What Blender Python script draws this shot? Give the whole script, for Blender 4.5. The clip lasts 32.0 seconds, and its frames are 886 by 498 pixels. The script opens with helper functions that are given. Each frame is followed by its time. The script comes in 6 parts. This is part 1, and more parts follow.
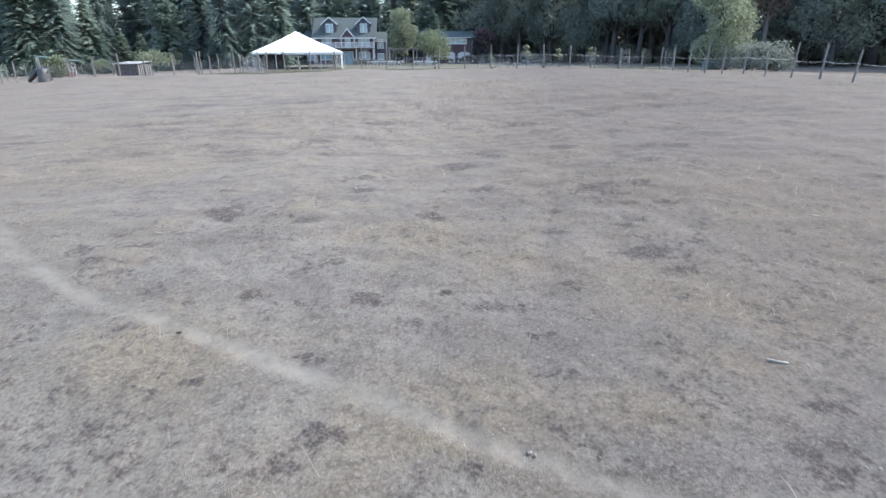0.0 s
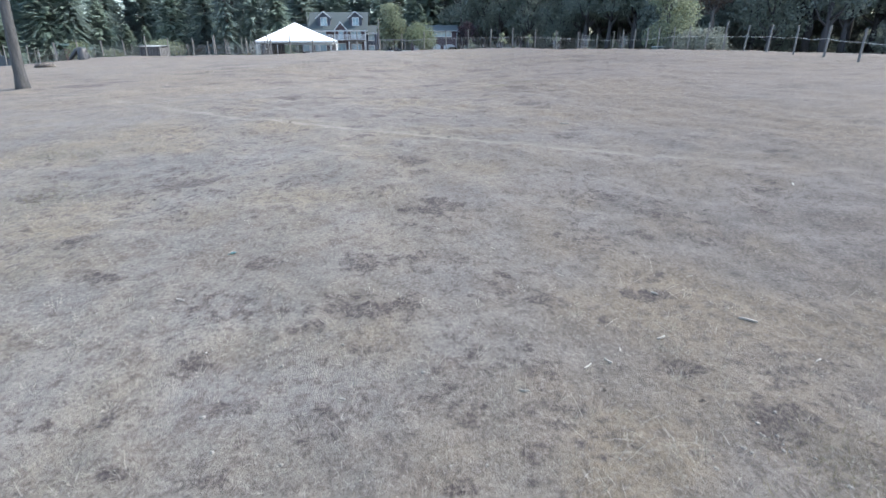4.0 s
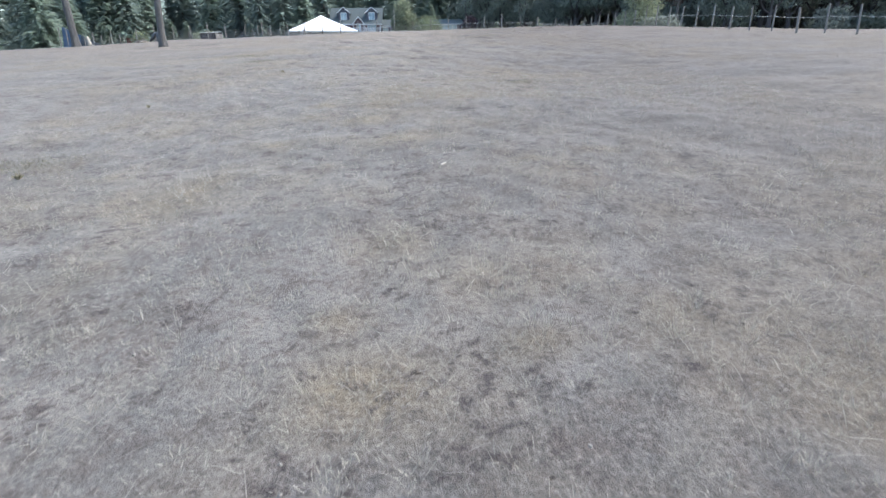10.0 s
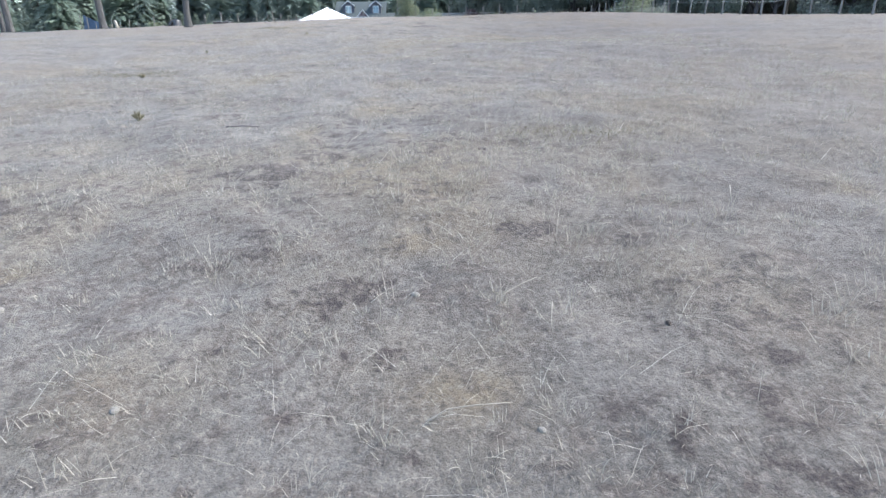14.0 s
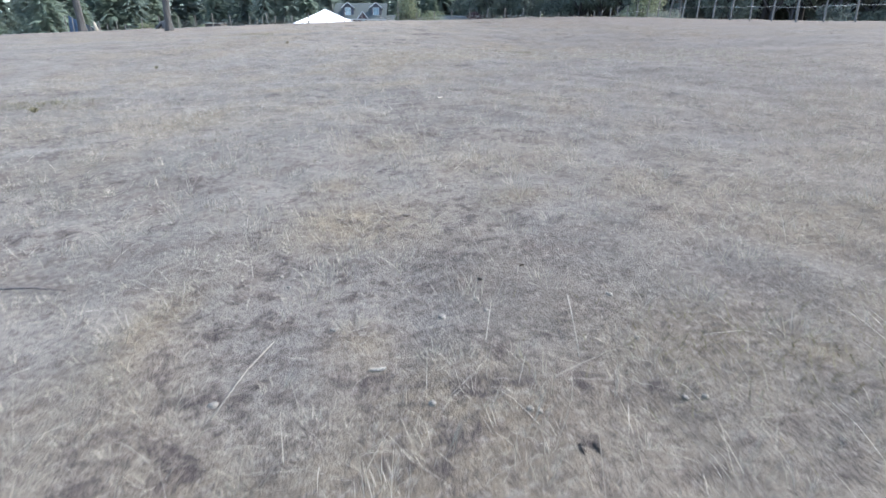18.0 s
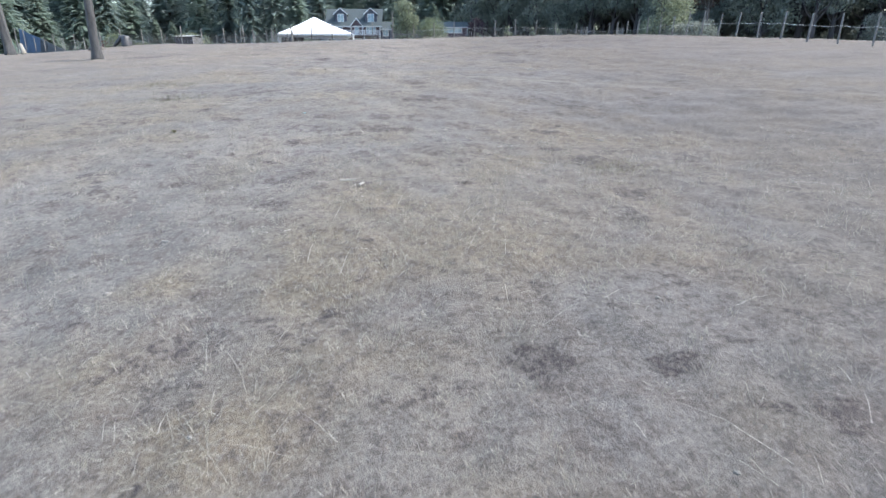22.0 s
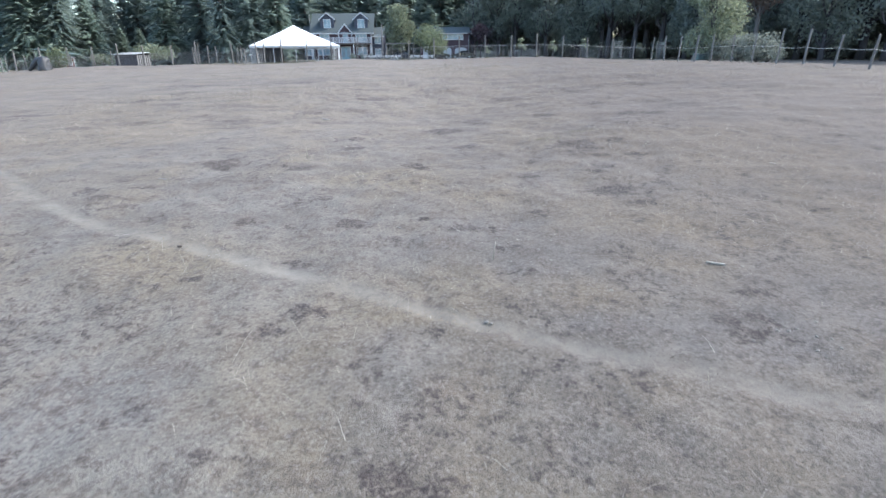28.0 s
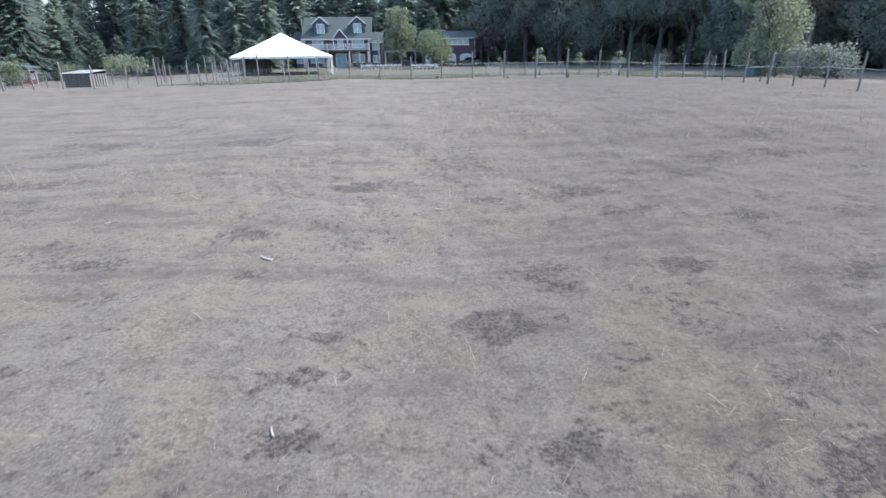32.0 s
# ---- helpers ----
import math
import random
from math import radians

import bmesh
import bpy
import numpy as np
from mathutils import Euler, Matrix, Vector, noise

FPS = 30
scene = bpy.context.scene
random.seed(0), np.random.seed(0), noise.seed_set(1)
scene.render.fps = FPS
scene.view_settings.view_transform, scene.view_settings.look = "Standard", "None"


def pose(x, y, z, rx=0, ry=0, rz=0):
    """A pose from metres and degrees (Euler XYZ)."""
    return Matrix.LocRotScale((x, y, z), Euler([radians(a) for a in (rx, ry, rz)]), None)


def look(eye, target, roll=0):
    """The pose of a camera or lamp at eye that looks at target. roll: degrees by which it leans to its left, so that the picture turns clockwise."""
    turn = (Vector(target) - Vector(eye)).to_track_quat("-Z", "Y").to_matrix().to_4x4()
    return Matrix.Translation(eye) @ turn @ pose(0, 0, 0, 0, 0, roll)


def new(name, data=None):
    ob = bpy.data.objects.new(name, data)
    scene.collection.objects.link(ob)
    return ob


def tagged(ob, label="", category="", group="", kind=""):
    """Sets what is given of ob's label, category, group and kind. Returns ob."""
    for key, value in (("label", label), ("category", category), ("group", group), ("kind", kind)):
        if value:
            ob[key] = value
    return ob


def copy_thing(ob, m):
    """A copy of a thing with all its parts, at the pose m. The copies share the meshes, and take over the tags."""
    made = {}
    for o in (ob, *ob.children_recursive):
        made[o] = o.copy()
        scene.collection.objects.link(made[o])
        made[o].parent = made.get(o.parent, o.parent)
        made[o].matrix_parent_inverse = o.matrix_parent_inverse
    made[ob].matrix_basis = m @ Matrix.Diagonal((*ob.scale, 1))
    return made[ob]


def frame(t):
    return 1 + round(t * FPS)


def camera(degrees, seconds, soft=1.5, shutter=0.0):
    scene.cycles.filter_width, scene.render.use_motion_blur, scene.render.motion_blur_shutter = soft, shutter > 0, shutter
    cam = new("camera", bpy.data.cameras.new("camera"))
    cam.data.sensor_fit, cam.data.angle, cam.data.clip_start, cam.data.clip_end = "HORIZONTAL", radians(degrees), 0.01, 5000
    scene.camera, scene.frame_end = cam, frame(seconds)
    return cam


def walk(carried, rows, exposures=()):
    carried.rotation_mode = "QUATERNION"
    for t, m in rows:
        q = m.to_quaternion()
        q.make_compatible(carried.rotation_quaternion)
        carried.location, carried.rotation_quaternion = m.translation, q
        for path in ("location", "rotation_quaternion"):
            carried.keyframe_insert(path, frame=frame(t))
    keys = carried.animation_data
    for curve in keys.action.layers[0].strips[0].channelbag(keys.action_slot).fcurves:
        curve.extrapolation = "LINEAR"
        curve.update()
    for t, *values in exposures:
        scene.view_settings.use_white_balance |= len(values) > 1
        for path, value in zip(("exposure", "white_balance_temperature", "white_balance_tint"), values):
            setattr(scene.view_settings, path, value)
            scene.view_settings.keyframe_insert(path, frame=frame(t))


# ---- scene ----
# Camera: a drone backing away over a dry paddock, pausing, then flying in again.
cam = camera(80.9, 32.0, soft=1.5, shutter=0.19)
PATH = [
    (0, (0.051, -8.083, 5.569), (0.041, -6.205, 4.882), -0.5),
    (0.5, (0.131, -9.225, 5.296), (0.116, -7.347, 4.607), -0.5),
    (1, (0.243, -10.384, 5.01), (0.223, -8.506, 4.321), -0.5),
    (1.5, (0.38, -11.542, 4.729), (0.369, -9.664, 4.04), -0.6),
    (2, (0.369, -12.643, 4.506), (0.369, -10.765, 3.819), -0.5),
    (2.5, (0.363, -13.666, 4.289), (0.361, -11.788, 3.602), -0.4),
    (3, (0.389, -14.738, 4.072), (0.377, -12.86, 3.384), -0.3),
    (3.5, (0.464, -15.933, 3.875), (0.464, -14.054, 3.188), -0.4),
    (4, (0.512, -17.171, 3.702), (0.541, -15.292, 3.018), -0.4),
    (4.5, (0.542, -18.394, 3.533), (0.565, -16.515, 2.848), -0.6),
    (6.5, (1.185, -23.175, 2.804), (1.167, -21.294, 2.123), -0.5),
    (7, (1.233, -24.416, 2.607), (1.209, -22.535, 1.927), -0.52),
    (7.5, (1.244, -25.781, 2.433), (1.232, -23.9, 1.753), -0.52),
    (8, (1.225, -27.052, 2.204), (1.207, -25.17, 1.527), -0.5),
    (8.5, (1.234, -28.339, 1.986), (1.218, -26.458, 1.307), -0.52),
    (9, (1.27, -29.61, 1.763), (1.255, -27.73, 1.081), -0.55),
    (9.5, (1.268, -30.838, 1.525), (1.26, -28.958, 0.844), -0.55),
    (10, (1.267, -32.004, 1.269), (1.258, -30.124, 0.589), -0.55),
    (10.5, (1.263, -33.128, 1.007), (1.253, -31.248, 0.326), -0.55),
    (11, (1.232, -34.258, 0.721), (1.232, -32.376, 0.043), -0.5),
    (11.5, (1.329, -35.277, 0.485), (1.338, -33.397, -0.196), -0.5),
    (12, (1.386, -36.047, 0.276), (1.41, -34.168, -0.407), -0.48),
    (12.5, (1.425, -36.506, 0.096), (1.447, -34.626, -0.586), -0.42),
    (13, (1.446, -36.688, -0.028), (1.451, -34.809, -0.714), -0.3),
    (13.5, (1.485, -36.747, -0.1), (1.474, -34.868, -0.785), -0.2),
    (15.5, (1.684, -36.486, -0.198), (1.666, -34.607, -0.884), -0.3),
    (16, (1.63, -36.227, -0.164), (1.618, -34.349, -0.85), -0.3),
    (16.5, (1.527, -35.68, -0.1), (1.514, -33.801, -0.786), -0.3),
    (17, (1.495, -34.875, 0.026), (1.482, -32.997, -0.66), -0.05),
    (17.5, (1.466, -33.791, 0.134), (1.445, -31.912, -0.553), 0.0),
    (18, (1.377, -32.765, 0.325), (1.362, -30.884, -0.355), 0.1),
    (18.5, (1.304, -31.391, 0.557), (1.274, -29.511, -0.125), 0.1),
    (19, (1.238, -30.083, 0.813), (1.21, -28.203, 0.131), 0.1),
    (19.5, (1.189, -28.789, 1.08), (1.161, -26.91, 0.397), 0.0),
    (20, (1.162, -27.539, 1.358), (1.136, -25.659, 0.675), -0.1),
    (20.5, (1.117, -26.283, 1.601), (1.097, -24.402, 0.922), -0.0),
    (21, (1.1, -25.116, 1.847), (1.08, -23.237, 1.164), -0.2),
    (21.5, (1.061, -23.989, 2.079), (1.048, -22.107, 1.4), -0.1),
    (22, (1.017, -22.882, 2.317), (1.004, -21.001, 1.638), -0.1),
    (22.5, (0.982, -21.824, 2.534), (0.976, -19.943, 1.854), -0.1),
    (23, (0.961, -20.717, 2.751), (0.963, -18.836, 2.072), -0.1),
    (23.5, (0.957, -19.608, 2.984), (0.958, -17.728, 2.303), -0.2),
    (24, (0.921, -18.466, 3.184), (0.921, -16.586, 2.503), -0.2),
    (24.5, (0.831, -17.301, 3.405), (0.832, -15.421, 2.724), -0.1),
    (25, (0.721, -16.154, 3.633), (0.719, -14.274, 2.951), -0.0),
    (25.5, (0.644, -15.061, 3.848), (0.644, -13.182, 3.164), 0.0),
    (27.5, (0.4, -10.39, 4.547), (0.396, -8.511, 3.863), -0.3),
    (28, (0.389, -9.196, 4.704), (0.385, -7.317, 4.017), -0.4),
    (28.5, (0.333, -8.04, 4.854), (0.333, -6.162, 4.166), -0.3),
    (29, (0.192, -6.886, 5.005), (0.193, -5.008, 4.317), -0.1),
    (29.5, (0.083, -5.729, 5.196), (0.078, -3.85, 4.51), -0.3),
    (30, (-0.008, -4.518, 5.412), (-0.013, -2.639, 4.726), -0.3),
    (30.5, (-0.07, -3.272, 5.626), (-0.08, -1.395, 4.936), -0.4),
    (31, (-0.129, -2.081, 5.802), (-0.142, -0.204, 5.111), -0.5),
    (31.5, (-0.187, -0.945, 6.047), (-0.198, 0.931, 5.353), -0.7),
    (32, (-0.316, 0.226, 6.276), (-0.325, 2.102, 5.583), -0.8),
]
walk(cam, [(t, look(eye, target, roll)) for t, eye, target, roll in PATH], [(0.0, 2.05, 6480, 7), (4.0, 2.02, 6450, 7), (7.0, 2.03, 6540, 7), (9.0, 2.0, 6600, 7.5), (11.0, 2.08, 6570, 7), (13.0, 2.18, 6560, 7.5), (17.0, 2.17, 6560, 7.5), (19.0, 2.06, 6600, 7.5), (22.0, 2.05, 6540, 7.5), (25.5, 2.02, 6400, 7), (32.0, 2.0, 6390, 7)])

# ---- world, sun, exposure ----
SUN_TURN, SUN_HEIGHT = 76.0, 46.0          # degrees clockwise from +y, degrees above the horizon
world = bpy.data.worlds.new("sky")
scene.world = world
world.use_nodes = True
sky = world.node_tree.nodes.new("ShaderNodeTexSky")
sky.sky_type, sky.sun_disc = "NISHITA", False
sky.sun_elevation, sky.sun_rotation = radians(SUN_HEIGHT), radians(SUN_TURN)
sky.air_density, sky.dust_density = 1.0, 1.5
back = world.node_tree.nodes["Background"]
world.node_tree.links.new(sky.outputs[0], back.inputs[0])
back.inputs[1].default_value = 0.15
lamp = bpy.data.lights.new("sun", "SUN")
lamp.energy, lamp.angle, lamp.color = 1.75, radians(0.8), (1.0, 0.96, 0.91)
sun = new("sun", lamp)
a, h = radians(SUN_TURN), radians(SUN_HEIGHT)
sun.matrix_world = look((60 * math.sin(a), 60 * math.cos(a), 80), (0, 0, 80 - 60 * math.tan(h)))

# ---- small helpers ----
rnd = random.Random(7)
rng = np.random.default_rng(11)


def part(name, bm, material, parent=None, label="", smooth=False):
    """Links a bmesh as one mesh object, under a thing or a part if there is one."""
    me = bpy.data.meshes.new(name)
    bm.to_mesh(me)
    bm.free()
    if smooth:
        for p in me.polygons:
            p.use_smooth = True
    if material:
        me.materials.append(material)
    ob = new(name, me)
    ob.parent = parent
    if label:
        ob["label"] = label
    return ob


def again(ob, parent, m, name=""):
    """One more part on the same mesh."""
    o = new(name or ob.name.split(".")[0], ob.data)
    o.parent = parent
    o.matrix_basis = m
    if "label" in ob:
        o["label"] = ob["label"]
    return o


def thing(name, m, label, category, group="", kind=""):
    ob = new(name)
    ob.matrix_basis = m
    return tagged(ob, label, category, group, kind)


def box(bm, x0, x1, y0, y1, z0, z1, m=None):
    vs = bmesh.ops.create_cube(bm, size=1)["verts"]
    for v in vs:
        v.co = Vector(((x0 + x1) / 2 + v.co.x * (x1 - x0), (y0 + y1) / 2 + v.co.y * (y1 - y0), (z0 + z1) / 2 + v.co.z * (z1 - z0)))
        if m is not None:
            v.co = m @ v.co
    return vs


def boxes(*rows, bevel=0.0):
    bm = bmesh.new()
    for r in rows:
        box(bm, *r)
    if bevel:
        bmesh.ops.bevel(bm, geom=bm.edges[:], offset=bevel, segments=1, affect="EDGES")
    return bm


def slab(points, normal):
    """A flat plate: a polygon pushed along a vector."""
    bm = bmesh.new()
    f = bm.faces.new([bm.verts.new(p) for p in points])
    out = bmesh.ops.extrude_face_region(bm, geom=[f])
    bmesh.ops.translate(bm, verts=[g for g in out["geom"] if isinstance(g, bmesh.types.BMVert)], vec=normal)
    bmesh.ops.recalc_face_normals(bm, faces=bm.faces[:])
    return bm


def tube(bm, path, radii, sides=7, cap=True):
    """A round bar through points, with a radius at each of them."""
    rings, n = [], len(path)
    path = [Vector(p) for p in path]
    for i, p in enumerate(path):
        d = (path[min(i + 1, n - 1)] - path[max(i - 1, 0)]).normalized()
        u = d.orthogonal().normalized() if i == 0 else (u - d * u.dot(d)).normalized()
        v = d.cross(u)
        rings.append([bm.verts.new(p + (u * math.cos(k * math.tau / sides) + v * math.sin(k * math.tau / sides)) * radii[i]) for k in range(sides)])
    for a, b in zip(rings, rings[1:]):
        for k in range(sides):
            bm.faces.new((a[k], a[(k + 1) % sides], b[(k + 1) % sides], b[k]))
    if cap:
        bm.faces.new(rings[0][::-1])
        bm.faces.new(rings[-1])
    return bm


def mesh_object(name, verts, faces, material, attributes=None, smooth=False):
    """A large mesh straight from arrays; faces all with the same number of corners."""
    me = bpy.data.meshes.new(name)
    nv, (nf, k) = len(verts), faces.shape
    me.vertices.add(nv)
    me.vertices.foreach_set("co", np.ascontiguousarray(verts, np.float32).ravel())
    me.loops.add(nf * k)
    me.loops.foreach_set("vertex_index", np.ascontiguousarray(faces, np.int32).ravel())
    me.polygons.add(nf)
    me.polygons.foreach_set("loop_start", np.arange(0, nf * k, k, dtype=np.int32))
    me.polygons.foreach_set("use_smooth", np.full(nf, smooth))
    me.update(calc_edges=True)
    for key, values in (attributes or {}).items():
        layer = me.attributes.new(key, "FLOAT", "POINT")
        layer.data.foreach_set("value", np.ascontiguousarray(values, np.float32))
    me.materials.append(material)
    return new(name, me)


# ---- materials ----
class Mat:
    """A node material under construction."""

    def __init__(self, name, rough=0.8, metal=0.0):
        self.m = bpy.data.materials.new(name)
        self.m.use_nodes = True
        self.t = self.m.node_tree
        self.out = self.t.nodes["Principled BSDF"]
        self.out.inputs["Roughness"].default_value = rough
        self.out.inputs["Metallic"].default_value = metal
        self.coords = self.node("ShaderNodeTexCoord").outputs["Object"]

    def node(self, kind, **settings):
        n = self.t.nodes.new(kind)
        for key, value in settings.items():
            setattr(n, key, value)
        return n

    def link(self, a, b):
        self.t.links.new(a, b)

    def put(self, socket, value):
        if hasattr(value, "links"):
            self.link(value, socket)
        else:
            socket.default_value = value

    def noise(self, scale, detail=4.0, stretch=None, rough=0.6):
        n = self.node("ShaderNodeTexNoise")
        n.inputs["Scale"].default_value, n.inputs["Detail"].default_value, n.inputs["Roughness"].default_value = scale, detail, rough
        if stretch:
            s = self.node("ShaderNodeMapping")
            s.inputs["Scale"].default_value = stretch
            self.link(self.coords, s.inputs["Vector"])
            self.link(s.outputs[0], n.inputs["Vector"])
        else:
            self.link(self.coords, n.inputs["Vector"])
        return n.outputs[0]

    def steps(self, value, *stops):
        r = self.node("ShaderNodeValToRGB")
        e = r.color_ramp.elements
        while len(e) < len(stops):
            e.new(0.5)
        for s, (at, col) in zip(e, stops):
            s.position = at
            s.color = (*col, 1) if len(col) == 3 else col
        self.link(value, r.inputs[0])
        return r.outputs[0]

    def grey(self, value, low, high):
        r = self.node("ShaderNodeMapRange")
        r.inputs[1].default_value, r.inputs[2].default_value = low, high
        self.link(value, r.inputs[0])
        return r.outputs[0]

    def mix(self, fac, a, b, how="MIX"):
        n = self.node("ShaderNodeMix", data_type="RGBA", blend_type=how)
        self.put(n.inputs[0], fac)
        for i, v in ((6, a), (7, b)):
            self.put(n.inputs[i], (*v, 1) if isinstance(v, tuple) and len(v) == 3 else v)
        return n.outputs[2]

    def maths(self, how, a, b):
        n = self.node("ShaderNodeMath", operation=how)
        self.put(n.inputs[0], a)
        self.put(n.inputs[1], b)
        return n.outputs[0]

    def attribute(self, name):
        return self.node("ShaderNodeAttribute", attribute_name=name).outputs["Fac"]

    def random(self):
        return self.node("ShaderNodeObjectInfo").outputs["Random"]

    def island(self):
        return self.node("ShaderNodeNewGeometry").outputs["Random Per Island"]

    def finish(self, colour, bump=None, strength=0.4, distance=0.02, rough=None):
        self.put(self.out.inputs["Base Color"], (*colour, 1) if isinstance(colour, tuple) else colour)
        if bump is not None:
            b = self.node("ShaderNodeBump")
            b.inputs["Strength"].default_value, b.inputs["Distance"].default_value = strength, distance
            self.link(bump, b.inputs["Height"])
            self.link(b.outputs[0], self.out.inputs["Normal"])
        if rough is not None:
            self.put(self.out.inputs["Roughness"], rough)
        return self.m


def mottled(name, dark, light, scale, rough=0.8, stretch=None, bump=0.3, distance=0.01, metal=0.0, fine=6.0):
    """A surface that varies at two scales."""
    k = Mat(name, rough, metal)
    big, small = k.noise(scale, 4, stretch), k.noise(scale * fine, 5, stretch)
    c = k.mix(k.grey(big, 0.3, 0.7), dark, light)
    c = k.mix(0.45, c, k.mix(k.grey(small, 0.3, 0.7), dark, light))
    return k.finish(c, small, bump, distance)


def leafy(name, dark, mid, light, wash=0.35, gloss=0.65):
    """Foliage: each leaf or spray differs, and light passes through a little."""
    k = Mat(name, gloss)
    c = k.steps(k.island(), (0.0, dark), (0.5, mid), (1.0, light))
    c = k.mix(wash, c, k.mix(k.random(), dark, light))
    k.finish(c)
    thin = k.node("ShaderNodeBsdfTranslucent")
    k.link(c, thin.inputs["Color"])
    both = k.node("ShaderNodeMixShader")
    both.inputs[0].default_value = 0.55
    k.link(k.out.outputs[0], both.inputs[1])
    k.link(thin.outputs[0], both.inputs[2])
    k.link(both.outputs[0], k.t.nodes["Material Output"].inputs["Surface"])
    return k.m


def ground_material():
    """Bare grey crust, pinkish thatch, straw-coloured drifts, dark crumbs of dead weeds, a dusty path and the lawn."""
    k = Mat("dry_pasture", 0.95)
    cover, trail, lawn, lush, far = k.attribute("weeds"), k.attribute("trail"), k.attribute("lawn"), k.attribute("lush"), k.attribute("far")
    wide, mid, fine = k.noise(0.42, 5, (1, 1.4, 1)), k.noise(1.5, 7, (1, 1.25, 1), 0.68), k.noise(7.5, 6, None, 0.65)
    grit, crumb = k.noise(24.0, 6, None, 0.7), k.noise(60.0, 4, None, 0.7)
    base = k.mix(k.grey(wide, 0.4, 0.6), (0.132, 0.122, 0.11), (0.09, 0.083, 0.074))
    clotted = k.maths("ADD", mid, k.maths("MULTIPLY", k.maths("SUBTRACT", fine, 0.5), 0.8))
    base = k.mix(k.maths("MULTIPLY", k.grey(clotted, 0.47, 0.66), 0.8), base, (0.0786, 0.0633, 0.0549))
    base = k.mix(k.maths("MULTIPLY", k.grey(mid, 0.46, 0.34), 0.7), base, (0.145, 0.133, 0.12))
    straw = k.mix(k.grey(fine, 0.38, 0.62), (0.153, 0.124, 0.083), (0.106, 0.086, 0.06))
    base = k.mix(k.maths("MULTIPLY", lush, 0.85), base, straw)
    base = k.mix(k.maths("MULTIPLY", far, 0.55), base, (0.134, 0.107, 0.085))
    base = k.mix(k.maths("MULTIPLY", k.grey(fine, 0.52, 0.64), 0.58), base, (0.0565, 0.0458, 0.0412))
    base = k.mix(k.maths("MULTIPLY", k.grey(grit, 0.53, 0.62), 0.6), base, (0.0381, 0.0312, 0.0282))
    base = k.mix(k.maths("MULTIPLY", k.grey(grit, 0.47, 0.36), 0.75), base, (0.19, 0.172, 0.15))
    base = k.mix(k.maths("MULTIPLY", k.grey(crumb, 0.56, 0.66), 0.25), base, (0.0343, 0.0282, 0.0252))
    base = k.mix(k.maths("MULTIPLY", k.grey(crumb, 0.4, 0.32), 0.35), base, (0.23, 0.212, 0.186))
    streak = k.noise(0.9, 7, (0.35, 1.5, 1), 0.68)
    base = k.mix(k.maths("MULTIPLY", k.maths("MULTIPLY", k.grey(streak, 0.52, 0.62), far), 0.5), base, (0.0595, 0.0481, 0.0419))
    base = k.mix(k.maths("MULTIPLY", k.maths("MULTIPLY", k.grey(streak, 0.46, 0.34), far), 0.6), base, (0.16, 0.134, 0.102))
    weed = k.mix(k.grey(grit, 0.42, 0.58), (0.0648, 0.0496, 0.0443), (0.0229, 0.0176, 0.0167))
    ragged = k.grey(k.maths("ADD", cover, k.maths("MULTIPLY", k.maths("SUBTRACT", fine, 0.5), 2.0)), 0.28, 0.72)
    flecks = k.grey(k.maths("ADD", k.maths("MULTIPLY", grit, 0.6), k.maths("MULTIPLY", fine, 0.4)), 0.41, 0.57)
    base = k.mix(k.maths("MULTIPLY", ragged, k.maths("ADD", 0.36, k.maths("MULTIPLY", flecks, 0.56))), base, weed)
    dust = k.mix(k.grey(fine, 0.35, 0.65), (0.19, 0.173, 0.149), (0.155, 0.14, 0.12))
    base = k.mix(k.maths("MULTIPLY", trail, k.grey(k.noise(2.6, 6), 0.1, 0.55)), base, dust)
    turf = k.mix(k.grey(k.noise(0.35, 5), 0.35, 0.65), (0.0557, 0.0587, 0.0381), (0.107, 0.0967, 0.0724))
    base = k.mix(lawn, base, turf)
    # the whole ground colour is multiplied darker as x grows
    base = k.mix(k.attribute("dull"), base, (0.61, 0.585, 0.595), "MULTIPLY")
    relief = k.mix(0.5, k.mix(0.5, fine, grit), crumb)
    return k.finish(base, relief, 0.75, 0.05)


def grass_material(name, *stops):
    k = Mat(name, 0.8)
    c = k.steps(k.attribute("tone"), *stops)
    k.finish(c)
    thin = k.node("ShaderNodeBsdfTranslucent")
    k.link(c, thin.inputs["Color"])
    both = k.node("ShaderNodeMixShader")
    both.inputs[0].default_value = 0.3
    k.link(k.out.outputs[0], both.inputs[1])
    k.link(thin.outputs[0], both.inputs[2])
    k.link(both.outputs[0], k.t.nodes["Material Output"].inputs["Surface"])
    return k.m


M_GROUND = ground_material()
M_STRAW = grass_material("dry_grass", (0.0, (0.034, 0.027, 0.024)), (0.3, (0.075, 0.062, 0.055)), (0.52, (0.125, 0.111, 0.097)), (0.8, (0.168, 0.146, 0.113)), (1.0, (0.24, 0.217, 0.178)))
M_STALK = grass_material("bleached_stalks", (0.0, (0.127, 0.113, 0.091)), (0.5, (0.218, 0.199, 0.167)), (1.0, (0.35, 0.333, 0.297)))
M_PALE = grass_material("pale_straws", (0.0, (0.19, 0.174, 0.145)), (0.5, (0.33, 0.308, 0.265)), (1.0, (0.52, 0.497, 0.45)))
M_OCHRE = grass_material("ochre_grass", (0.0, (0.088, 0.063, 0.046)), (0.5, (0.155, 0.118, 0.082)), (1.0, (0.225, 0.18, 0.128)))
M_OLIVE = grass_material("olive_grass", (0.0, (0.055, 0.052, 0.03)), (0.6, (0.115, 0.108, 0.06)), (1.0, (0.19, 0.172, 0.105)))
